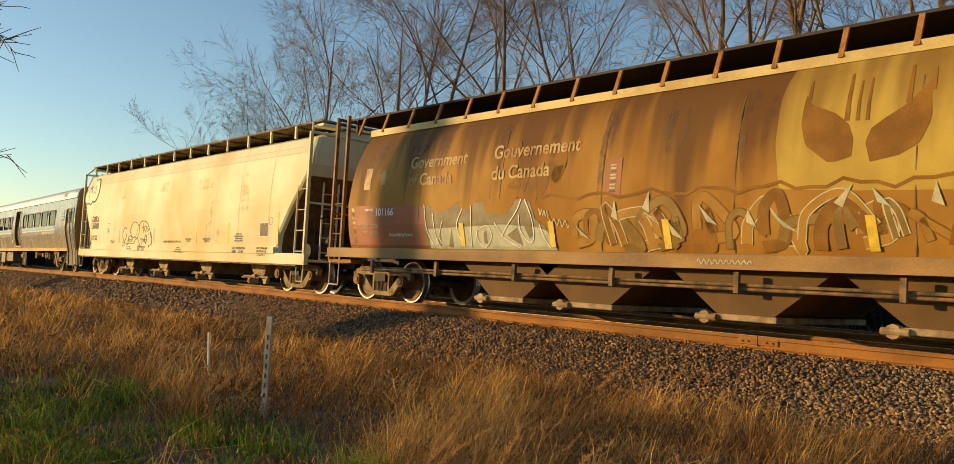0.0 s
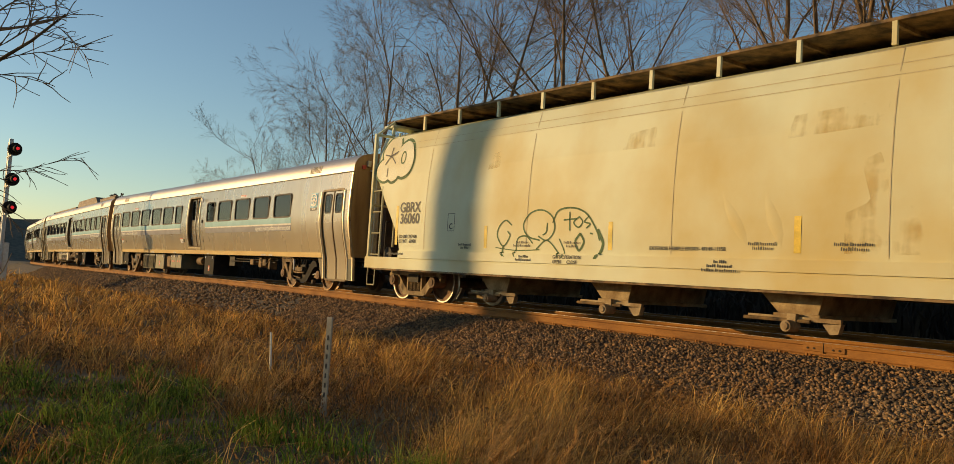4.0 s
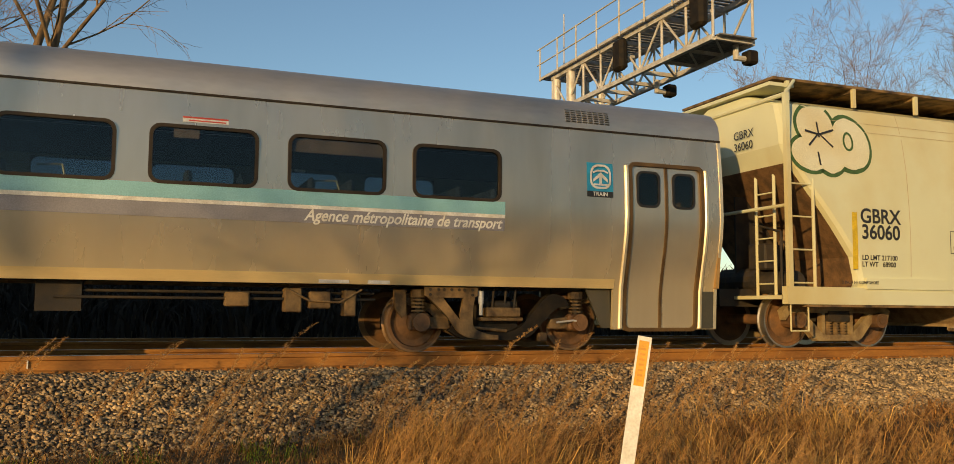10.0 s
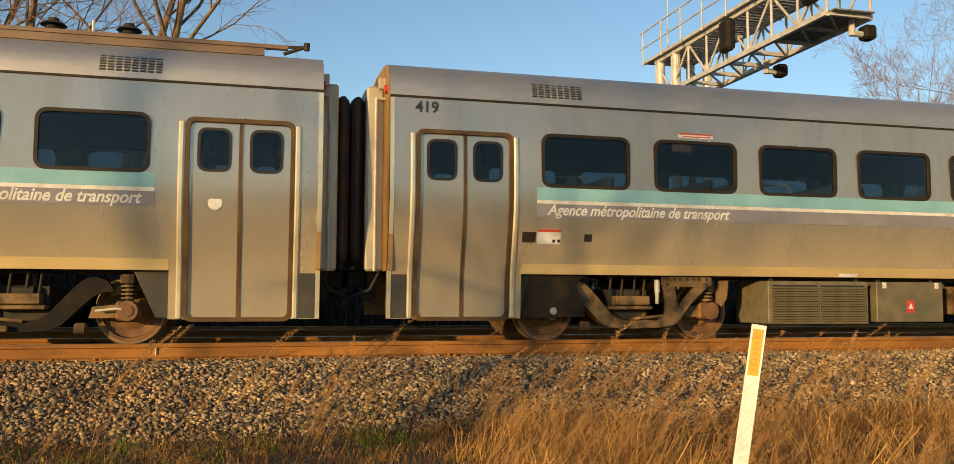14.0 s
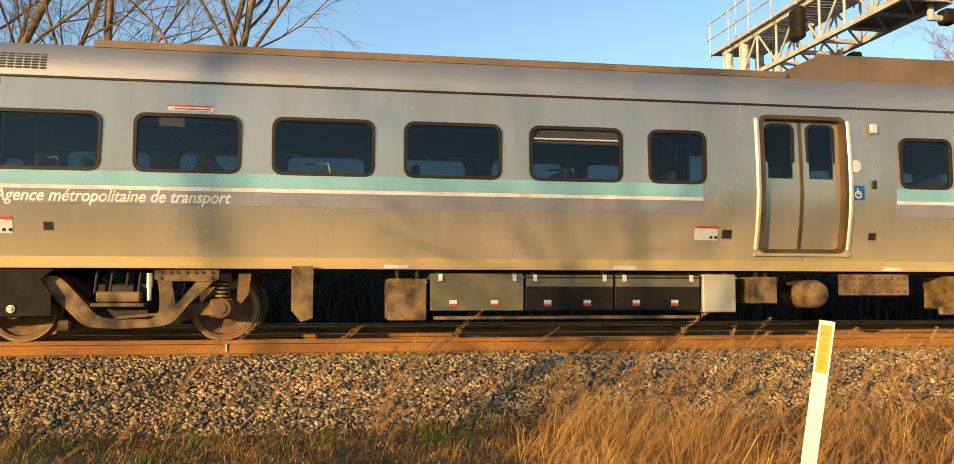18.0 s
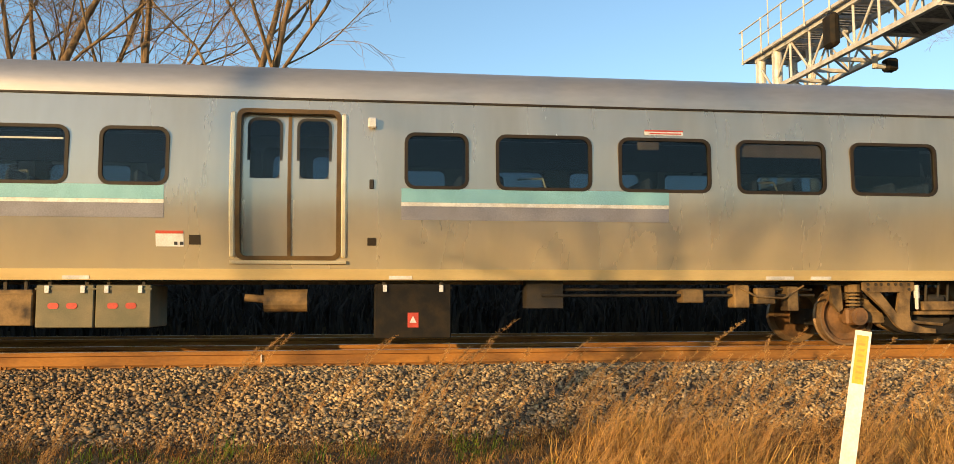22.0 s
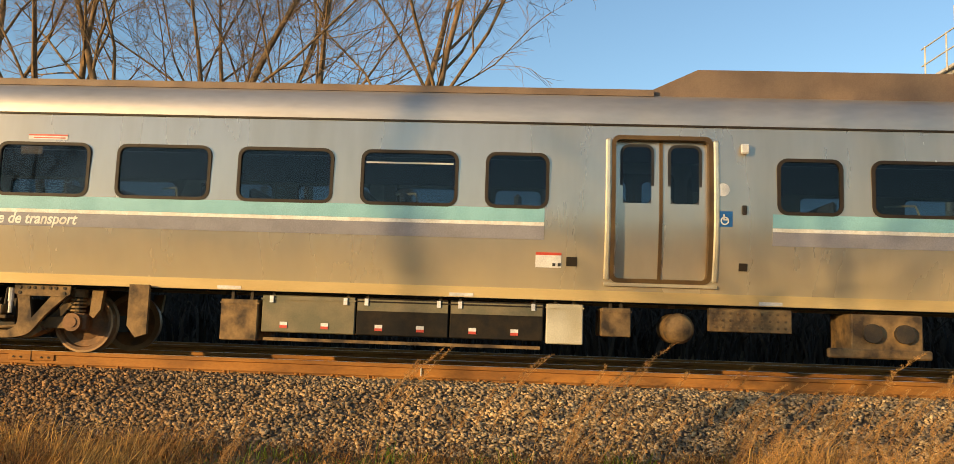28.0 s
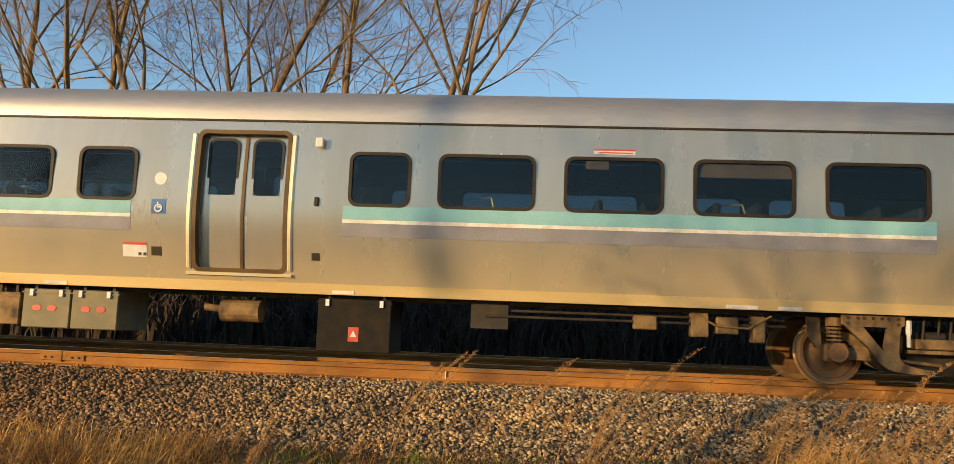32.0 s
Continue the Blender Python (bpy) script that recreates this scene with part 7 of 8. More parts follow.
def tree_meshes(seed, height, stems, droop, top=4):
    rnd = random.Random(seed)
    out = (([], []), ([], []))
    for k in range(stems):
        a = rnd.uniform(0, 6.28) if stems > 1 else 0
        lean = 0.16 + 0.12 * rnd.random() if stems > 1 else 0.03
        d = Vector((math.cos(a) * lean, math.sin(a) * lean, 1))
        grow(rnd, out, Vector((math.cos(a) * 0.25 * (stems > 1), math.sin(a) * 0.25 * (stems > 1), -0.2)), d, height * rnd.uniform(0.75, 0.92), 0.17 if stems > 1 else 0.22, 0, droop, top)
    return raw_mesh(out[0][0], out[0][1], BARK, True), raw_mesh(out[1][0], out[1][1], TWIG)


TREES = [tree_meshes(3, 17, 1, 0.03), tree_meshes(8, 17, 2, 0.02), tree_meshes(15, 16, 2, 0.05), tree_meshes(21, 15, 3, 0.0)]


def tree(kind, az, y, size=1.0, turn=0.0):
    x = -math.tan(radians(az)) * y
    top = tagged(new("tree"), "tall leafless tree with fine bare twigs", "tree", "bare trees behind the tracks")
    top.matrix_basis = Matrix.Translation((x, y, ground_z(x, y))) @ pose(0, 0, 0, 0, 0, turn) @ Matrix.Scale(size, 4)
    link("trunk", TREES[kind][0], top)
    link("crown", TREES[kind][1], top)
    return top


for row in TREE_ROWS:
    tree(*row)

# ---- signal bridge ----
GRATING = material("steel_grating", (0.3, 0.28, 0.25), 0.6, 0.3, (0.14, 0.13, 0.12), 12.0)


def signal_bridge():
    gx = 12.2
    top = tagged(new("signal_bridge"), "galvanised steel cantilever signal bridge with walkway and railings", "signal bridge")
    y0, y1, z0, z1 = 15.6, 23.8, 6.75, 7.85
    for x in (gx - 0.55, gx + 0.55):
        for z in (z0, z1):
            part("chord", boxes((x - 0.06, x + 0.06, y0, y1, z - 0.06, z + 0.06)), GALV, top)
        n = 8
        for k in range(n + 1):
            y = y0 + (y1 - y0) * k / n
            part("truss_post", rods(((x, y, z0), (x, y, z1), 0.035)), GALV, top)
            if k < n:
                yb = y0 + (y1 - y0) * (k + 1) / n
                part("diagonal", rods(((x, y, z0 if k % 2 else z1), (x, yb, z1 if k % 2 else z0), 0.032)), GALV, top)
        for z in (8.4, 8.9):
            part("handrail", rods(((x * 1.0 + (0.25 if x > gx else -0.25), y0 - 0.2, z), (x + (0.25 if x > gx else -0.25), y1 + 0.6, z), 0.022)), GALV, top)
        for k in range(8):
            y = y0 + (y1 + 0.4 - y0) * k / 7
            xx = x + (0.25 if x > gx else -0.25)
            part("baluster", rods(((xx, y, z1), (xx, y, 8.93), 0.025)), GALV, top)
    for k in range(9):
        y = y0 + (y1 - y0) * k / 8
        for z in (z0, z1):
            part("cross_member", boxes((gx - 0.5, gx + 0.5, y - 0.04, y + 0.04, z - 0.05, z + 0.05)), GALV, top)
        if k < 8:
            part("floor_diagonal", rods(((gx - 0.5, y, z0), (gx + 0.5, y + (y1 - y0) / 8, z0), 0.03)), GALV, top)
    for x in (gx - 0.72, gx + 0.72):
        part("walkway_edge", boxes((x - 0.03, x + 0.03, y0, y1 + 0.6, z1 + 0.06, z1 + 0.14)), GALV, top)
    for k in range(46):
        y = y0 + 0.05 + k * (y1 + 0.5 - y0) / 46
        part("walkway_slat", boxes((gx - 0.69, gx + 0.69, y, y + 0.09, z1 + 0.06, z1 + 0.1)), GRATING, top)
    part("lower_grating", boxes((gx - 0.5, gx + 0.5, y0 - 0.2, y0 + 2.2, z0 + 0.02, z0 + 0.05)), GRATING, top)
    for x in (gx - 0.5, gx + 0.5):
        for y in (y1 - 0.2, y1 - 1.2):
            part("mast", rods(((x, y, -0.9), (x, y, z1 + 0.2), 0.13), sides=12), GALV, top, "round steel mast")
    for y, z in ((y0 + 0.15, 7.4), (y0 + 3.6, 7.3)):
        sig = part("signal_head", boxes((gx - 0.95, gx - 0.7, y - 0.25, y + 0.25, z - 0.42, z + 0.42), bevel=0.08), BLACK, top, "black signal head")
        part("signal_head_bracket", rods(((gx - 0.8, y, z), (gx - 0.4, y, z), 0.05)), GALV, top)
    for y in (y0 + 0.3, y0 + 3.6):
        part("lower_lamp", boxes((gx + 0.55, gx + 0.85, y - 0.16, y + 0.16, z0 - 0.42, z0 - 0.1), bevel=0.05), BLACK, top)
        part("lamp_arm", rods(((gx + 0.3, y, z0 - 0.35), (gx + 0.3, y, z0), 0.07), ((gx + 0.3, y, z0 - 0.3), (gx + 0.7, y, z0 - 0.3), 0.07)), GALV, top)
    part("antenna", rods(((gx - 0.3, y1 - 0.3, z1), (gx - 0.3, y1 - 0.3, 9.9), 0.02)), GALV, top)
    return top


signal_bridge()


# ---- mast signal ----
def mast_signal():
    x, y = -44.5, 6.25
    g = ground_z(x, y)
    top = tagged(new("mast_signal"), "galvanised mast signal with three red-lit black heads", "signal")
    part("mast", rods(((x, y, g), (x, y, 5.7), 0.09), sides=12), GALV, top)
    for dx in (-0.42, -0.72):
        part("ladder_rail", rods(((x + dx, y, g), (x + dx, y, 5.6), 0.03)), GALV, top)
    for k in range(16):
        part("rung", rods(((x - 0.42, y, 0.2 + k * 0.34), (x - 0.72, y, 0.2 + k * 0.34), 0.016)), GALV, top)
    for z in (5.2, 3.8, 2.5):
        part("bracket", boxes((x - 0.7, x + 0.45, y - 0.05, y + 0.05, z - 0.34, z - 0.28)), GALV, top)
        h = part("signal_head", rods(((x + 0.45, y + 0.12, z), (x + 0.28, y + 0.1, z), 0.3), ((x + 0.45, y + 0.12, z), (x + 0.85, y + 0.16, z), 0.16), sides=20), BLACK, top, "black signal head with hood")
        part("red_lens", rods(((x + 0.86, y + 0.16, z), (x + 0.87, y + 0.16, z), 0.075), sides=16), SIGNALRED, h, "lit red lens")
    part("relay_case", boxes((x - 1.4, x - 0.6, y - 0.4, y + 0.4, g, 0.9), bevel=0.02), GALV, top)
    return top


SIGNALRED = lamp_glow("lit_red", (0.8, 0.02, 0.03), 0.6)
mast_signal()


# ---- posts in the grass ----
def marker_post():
    x, y = 3.02, 5.2
    top = tagged(new("marker_post"), "leaning white marker post with an orange label", "post")
    g = ground_z(x, y)
    top.matrix_basis = Matrix.Translation((x, y, g - 0.02)) @ pose(0, 0, 0, 0, 8.5, -32)
    h = 0.47 - g
    part("post", prism(bmesh.new(), [(-0.048, 0), (0.048, 0), (0.048, h), (-0.048, h)], -0.012, 0.012), WHITE, top)
    part("orange_label", boxes((-0.034, 0.034, -0.016, -0.011, h - 0.34, h - 0.03)), ORANGE, top, "orange label with dark bars")
    for k in range(7):
        part("label_bar", boxes((-0.018, 0.018, -0.019, -0.015, h - 0.31 + k * 0.036, h - 0.295 + k * 0.036)), UMBER, top)
    return top


ORANGE = material("orange_label", (0.8, 0.36, 0.02), 0.5)
UMBER = material("label_print", (0.68, 0.27, 0.018), 0.5)
marker_post()
gz = ground_z(-8.15, 4.28)
old_post = tagged(part("milepost", boxes((-0.036, 0.036, -0.012, 0.012, 0, 0.10 - gz), bevel=0.004), STAKEGREY, None, "", pose(-8.15, 4.28, gz, 0, 0, 25)), "weathered grey post with vertical dark characters", "post")
for k in range(7):
    part("character_bar", boxes((-0.009, 0.009, -0.0165, -0.0125, 0.22 + k * 0.1, 0.27 + k * 0.1)), INK, old_post)
gz = ground_z(-11.32, 5.07)
tagged(part("survey_stake", boxes((-0.034, 0.034, -0.012, 0.012, 0, -0.33 - gz), bevel=0.004), WHITE, None, "", pose(-11.32, 5.07, gz, 4, 3, -15)), "short white survey stake", "stake")

# ---- brush, woods and hills beyond ----
def strip_mesh(verts, tris, mat):
    """A mesh of triangles from arrays."""
    me = bpy.data.meshes.new("piece")
    n, m = len(verts), len(tris)
    me.vertices.add(n)
    me.vertices.foreach_set("co", np.asarray(verts, dtype=np.float32).ravel())
    me.loops.add(m * 3)
    me.loops.foreach_set("vertex_index", np.asarray(tris, dtype=np.int32).ravel())
    me.polygons.add(m)
    me.polygons.foreach_set("loop_start", np.arange(0, m * 3, 3, dtype=np.int32))
    me.polygons.foreach_set("loop_total", np.full(m, 3, dtype=np.int32))
    me.update(calc_edges=True)
    me.validate()
    me.materials.append(mat)
    return me


def blades(base, height, width, lean, heading, face):
    """Bent grass blades: arrays of the foot, height, width, lean (share of the height), the way they lean and the way they face."""
    n = len(base)
    side = np.stack([np.cos(face), np.sin(face), np.zeros(n)], 1) * (width / 2)[:, None]
    fwd = np.stack([np.cos(heading), np.sin(heading), np.zeros(n)], 1)
    mid = base + fwd * (lean * height * 0.3)[:, None] + np.array([0, 0, 1.0]) * (height * 0.6)[:, None]
    tip = base + fwd * (lean * height)[:, None] + np.array([0, 0, 1.0]) * (height * (1 - 0.25 * lean))[:, None]
    v = np.stack([base - side, base + side, mid - side * 0.8, mid + side * 0.8, tip], 1).reshape(-1, 3)
    i = np.arange(n)[:, None] * 5
    t = np.concatenate([i + [0, 1, 3], i + [0, 3, 2], i + [2, 3, 4]], 1).reshape(-1, 3)
    return v, t


def heights(xy):
    return np.array([ground_z(x, y) for x, y in xy])


def field(xy, scale, seed):
    return np.array([noise.noise((x * scale, y * scale, seed)) for x, y in xy])


DRY = material("dry_grass", (0.8, 0.47, 0.135), 0.8, 0.0, (0.36, 0.16, 0.042), 0.9, (1, 1, 0.4), 0.4, 0.62, 0, 20, 0.15, island=0.65, through=0.35)
BROWNWEED = material("brown_weeds", (0.44, 0.21, 0.065), 0.85, 0.0, (0.15, 0.07, 0.024), 1.5, (1, 1, 0.4), 0.35, 0.65, 0, 20, 0.15, island=0.65, through=0.35)
PLUME = material("seed_plumes", (0.76, 0.45, 0.17), 0.85, 0.0, (0.56, 0.3, 0.1), 1.5, (1, 1, 0.4), 0.35, 0.65, 0, 20, 0.15, island=0.35, through=0.5)
GREEN = material("green_grass", (0.09, 0.17, 0.014), 0.7, 0.0, (0.36, 0.36, 0.045), 2.2, (1, 1, 1), 0.4, 0.7, 0, 20, 0.15, island=0.65, through=0.4)
# brush colour is taken near black to hold the shade behind the train
BRUSH = material("shaded_brush", (0.05, 0.032, 0.018), 0.9, 0.0, (0.028, 0.02, 0.012), 1.0, island=0.4)
WOODS = material("far_woods", (0.13, 0.09, 0.055), 0.95, 0.0, (0.09, 0.075, 0.05), 0.05, (1, 1, 2), 0.4, 0.6, 0, 0.6, 0.3)

rng = np.random.default_rng(4)


def polar(n, az0, az1, r0, r1):
    az = np.radians(rng.uniform(az0, az1, n))
    r = np.exp(rng.uniform(np.log(r0), np.log(r1), n))
    return np.stack([-np.sin(az) * r, np.cos(az) * r], 1), r


def bed_edge(xy):
    """How far a place lies on the near side of the ballast's foot."""
    off = np.where(xy[:, 0] > CURVE_X, 0, (CURVE_X - xy[:, 0]) ** 2 / (2 * CURVE_R))
    return YC - 2.35 + off - xy[:, 1]


def is_lawn(xy):
    return (xy[:, 1] + 1.2 * field(xy, 0.45, 3) < 3.9) & (np.hypot(xy[:, 0], xy[:, 1]) < 13 + 3 * field(xy, 0.3, 9)) & (xy[:, 0] < -4.6 + 1.0 * field(xy, 0.6, 8))


def trodden(xy, e):
    """The growth's share of its full height: low and matted between the tall weeds of both sides."""
    return 1 - 0.62 * np.exp(-((xy[:, 0] + 0.6) / 2.6) ** 4) * np.clip(1.25 - e * 0.1, 0, 1)


def dry_grass():
    # tufts: blades that fan out of one foot
    ctr, rc = polar(30000, -54, 86, 4.2, 75)
    clump = field(ctr, 0.55, 1) + 0.6 * field(ctr, 1.7, 21)
    e = bed_edge(ctr)
    keep = (e > -0.3 + 0.5 * clump) & (ctr[:, 1] > 0.8) & (rng.random(len(ctr)) < 0.55 + 1.7 * clump)
    keep &= ~(is_lawn(ctr) & (rng.random(len(ctr)) < 0.93))
    for px, py in ((-11.2, 4.95), (-8.05, 4.2), (3.02, 5.1)):
        keep &= np.hypot(ctr[:, 0] - px, ctr[:, 1] - py) > 0.45
    ctr, rc, clump, e = ctr[keep], rc[keep], clump[keep], e[keep]
    per = 12
    n = len(ctr) * per
    big = np.repeat((0.55 + 0.9 * rng.random(len(ctr)) ** 2) * (1 + 0.8 * clump), per)
    spread = np.repeat(0.02 + 0.0025 * rc, per)
    xy = np.repeat(ctr, per, 0) + rng.normal(0, 1, (n, 2)) * spread[:, None]
    r, e = np.repeat(rc, per), np.repeat(e, per)
    h = (0.18 + 0.34 * rng.random(n) ** 1.4) * np.clip(big, 0.35, 2.0) * np.clip(0.5 + e * 0.22, 0.4, 1.0) * trodden(xy, e)
    base = np.column_stack([xy, heights(xy) - 0.02])
    w = np.maximum(0.0035, r * 0.0009)
    v, t = blades(base, h, w, rng.uniform(0.3, 1.9, n), np.repeat(rng.uniform(-0.6, 1.6, len(ctr)), per) + rng.normal(0, 1.2, n), rng.uniform(0, np.pi, n))
    tagged(new("dry_grass", strip_mesh(v, t, DRY)), "golden dry autumn grass in tufts beside the track", "grass", "", "stuff")
    # brown undergrowth, lower and tangled
    xy, r = polar(110000, -54, 86, 4.2, 60)
    keep = (bed_edge(xy) > -0.2 + 0.4 * field(xy, 0.9, 1)) & (xy[:, 1] > 0.8) & ~(is_lawn(xy) & (rng.random(len(xy)) < 0.85))
    xy, r = xy[keep], r[keep]
    n = len(xy)
    base = np.column_stack([xy, heights(xy) - 0.02])
    h = rng.uniform(0.08, 0.34, n) * (1 + 0.8 * field(xy, 1.1, 33)) * trodden(xy, bed_edge(xy)) ** 0.6
    v, t = blades(base, h, np.maximum(0.004, r * 0.001), rng.uniform(0.3, 1.6, n), rng.uniform(0, 6.28, n), rng.uniform(0, 3.14, n))
    tagged(new("brown_weeds", strip_mesh(v, t, BROWNWEED)), "tangled brown dead weeds among the grass", "weeds", "", "stuff")


def leaflets():
    """Small dead leaves that still hang on the weeds."""
    for az0, az1, many in ((38, 86, 60000), (-54, 38, 50000)):
        xy, r = polar(many, az0, az1, 4.6, 30)
        thick = field(xy, 0.9, 71) + 0.6 * field(xy, 2.3, 72)
        keep = (bed_edge(xy) > 0.1) & (xy[:, 1] > 0.9) & (thick > 0.02) & ~(is_lawn(xy) & (rng.random(len(xy)) < 0.6))
        xy, r, thick = xy[keep], r[keep], thick[keep]
        n = len(xy)
        base = np.column_stack([xy, heights(xy) + rng.uniform(0.0, 0.16, n) + 0.35 * thick * rng.random(n)])
        v, t = blades(base, rng.uniform(0.02, 0.06, n), np.maximum(0.012, r * 0.0018), rng.uniform(0.2, 1.8, n), rng.uniform(0, 6.28, n), rng.uniform(0, 3.14, n))
        tagged(new("dead_leaves", strip_mesh(v, t, RUSSET)), "small russet dead leaves on low weeds", "weeds", "", "stuff")


RUSSET = material("russet_leaves", (0.5, 0.25, 0.075), 0.8, 0.0, (0.12, 0.06, 0.022), 2.5, low=0.35, high=0.6, island=0.75, through=0.3)


def short_grass():
    """Thin trodden grass on the open ground at the camera's side of the verge."""
    n = 26000
    xy = np.column_stack([rng.uniform(-16, 14, n), rng.uniform(-9, 5, n)])
    keep = (np.hypot(xy[:, 0], xy[:, 1]) > 0.5) & (rng.random(n) < 0.6 + 0.8 * field(xy, 0.9, 51))
    xy = xy[keep]
    n = len(xy)
    base = np.column_stack([xy, heights(xy) - 0.01])
    v, t = blades(base, rng.uniform(0.04, 0.17, n), rng.uniform(0.006, 0.012, n), rng.uniform(0.3, 1.5, n), rng.uniform(0, 6.28, n), rng.uniform(0, 3.14, n))
    tagged(new("short_grass", strip_mesh(v, t, DRY)), "short trodden dry grass on open ground", "grass", "", "stuff")


def green_grass():
    ctr, rc = polar(11000, 38, 86, 4.3, 40)
    spots = field(ctr, 1.6, 41) + field(ctr, 0.6, 42)
    keep = is_lawn(ctr) & (bed_edge(ctr) > 0.3) & (rng.random(len(ctr)) < 0.7 + 1.5 * spots)
    ctr, rc = np.repeat(ctr[keep], 16, 0), np.repeat(rc[keep], 16)
    xy, r = ctr + rng.normal(0, 1, ctr.shape) * (0.02 + 0.004 * rc)[:, None], rc
    keep = np.ones(len(xy), bool)
    more, r2 = polar(16000, -14, 24, 6.5, 10)
    k2 = (bed_edge(more) > 0.15) & (field(more, 1.3, 6) > 0.2) & (rng.random(len(more)) < 0.4)
    xy, r = np.vstack([xy[keep], more[k2]]), np.concatenate([r[keep], r2[k2]])
    n = len(xy)
    h = (0.06 + 0.17 * rng.random(n) ** 1.5) * np.clip(1 + 2.2 * field(xy, 1.4, 5) + 1.0 * field(xy, 0.5, 6), 0.4, 2.6)
    base = np.column_stack([xy, heights(xy) - 0.01])
    v, t = blades(base, np.maximum(h, 0.05), np.maximum(0.007, r * 0.0013), rng.uniform(0.2, 1.0, n), rng.uniform(0, 6.28, n), rng.uniform(0, 3.14, n))
    tagged(new("green_grass", strip_mesh(v, t, GREEN)), "green lawn grass with yellow patches", "grass", "", "stuff")


def plume_weed(seed):
    """A tall weed with a feathery seed head, leaning with the wind."""
    r = np.random.default_rng(seed)
    h = r.uniform(0.75, 1.15)
    lean = r.uniform(0.3, 0.85)
    pts = [np.array([lean * h * (k / 6) ** 2, 0.08 * h * (k / 6) ** 2 * r.normal(), h * k / 6]) for k in range(7)]
    V, T = [], []

    def ribbon(a, b, w0, w1, side):
        i = len(V)
        V.extend([a - side * w0, a + side * w0, b - side * w1, b + side * w1])
        T.extend([(i, i + 1, i + 3), (i, i + 3, i + 2)])
    for a, b in zip(pts, pts[1:]):
        ribbon(a, b, 0.003, 0.0022, np.array([1, 0.2, 0]))
    for k in range(64):
        f = r.uniform(0.45, 1.0)
        i = min(5, int(f * 6))
        p = pts[i] + (pts[i + 1] - pts[i]) * (f * 6 - i)
        ln = 0.15 * (1.1 - f) * r.uniform(0.5, 1.3) + 0.02
        a = r.uniform(0, 6.28)
        d = np.array([math.cos(a) * 0.5 + 0.4, math.sin(a) * 0.5, 0.75])
        q = p + d * ln
        ribbon(p, q, 0.0014, 0.0018, np.array([-d[1], d[0], 0.3]))
        for m in range(6):
            u = p + d * ln * r.uniform(0.3, 1.0)
            ribbon(u, u + np.array([r.normal(0.006, 0.012), r.normal(0, 0.012), r.uniform(-0.008, 0.022)]), 0.0018, 0.0026, np.array([0.6, 0.6, 0.5]))
    for k in range(8):
        f = r.uniform(0.1, 0.5)
        p = pts[0] + (pts[3] - pts[0]) * f * 2
        a = r.uniform(0, 6.28)
        ribbon(p, p + np.array([math.cos(a) * 0.12, math.sin(a) * 0.12, -0.03]), 0.006, 0.001, np.array([-math.sin(a), math.cos(a), 0]))
    return np.array(V), np.array(T)


def tall_weeds():
    kinds = [plume_weed(k) for k in range(7)]
    V, T, off = [], [], 0
    xy, r = polar(3400, -52, -13, 5.6, 11)
    xy2, r2 = polar(1500, -8, 75, 5.5, 22)
    # thick belt on one side, a few stems elsewhere
    k1 = (bed_edge(xy) > -0.7) & (field(xy, 0.5, 12) > -0.25)
    k2 = (bed_edge(xy2) > 0.0) & (field(xy2, 0.7, 15) > 0.22) & ~is_lawn(xy2)
    edge = np.column_stack([rng.uniform(-2.5, 8.5, 150), YC - 2.1 - rng.uniform(0.0, 1.6, 150)])
    edge = edge[rng.random(150) < np.clip((edge[:, 0] + 2.5) / 6, 0.06, 1)]
    for pts, big in ((xy[k1][:330], 0.7), (xy2[k2][:360], 0.65), (edge, 1.12)):
        for x, y in pts:
            v, t = kinds[rng.integers(7)]
            a, s = rng.normal(0.1, 0.6), big * rng.uniform(0.5, 1.05)
            c, n = math.cos(a), math.sin(a)
            w = v @ np.array([[c, n, 0], [-n, c, 0], [0, 0, 1]]) * s + [x, y, ground_z(x, y)]
            V.append(w)
            T.append(t + off)
            off += len(v)
    tagged(new("tall_weeds", strip_mesh(np.vstack(V), np.vstack(T), PLUME)), "tall dry weeds with feathery brown seed heads", "weeds", "", "stuff")


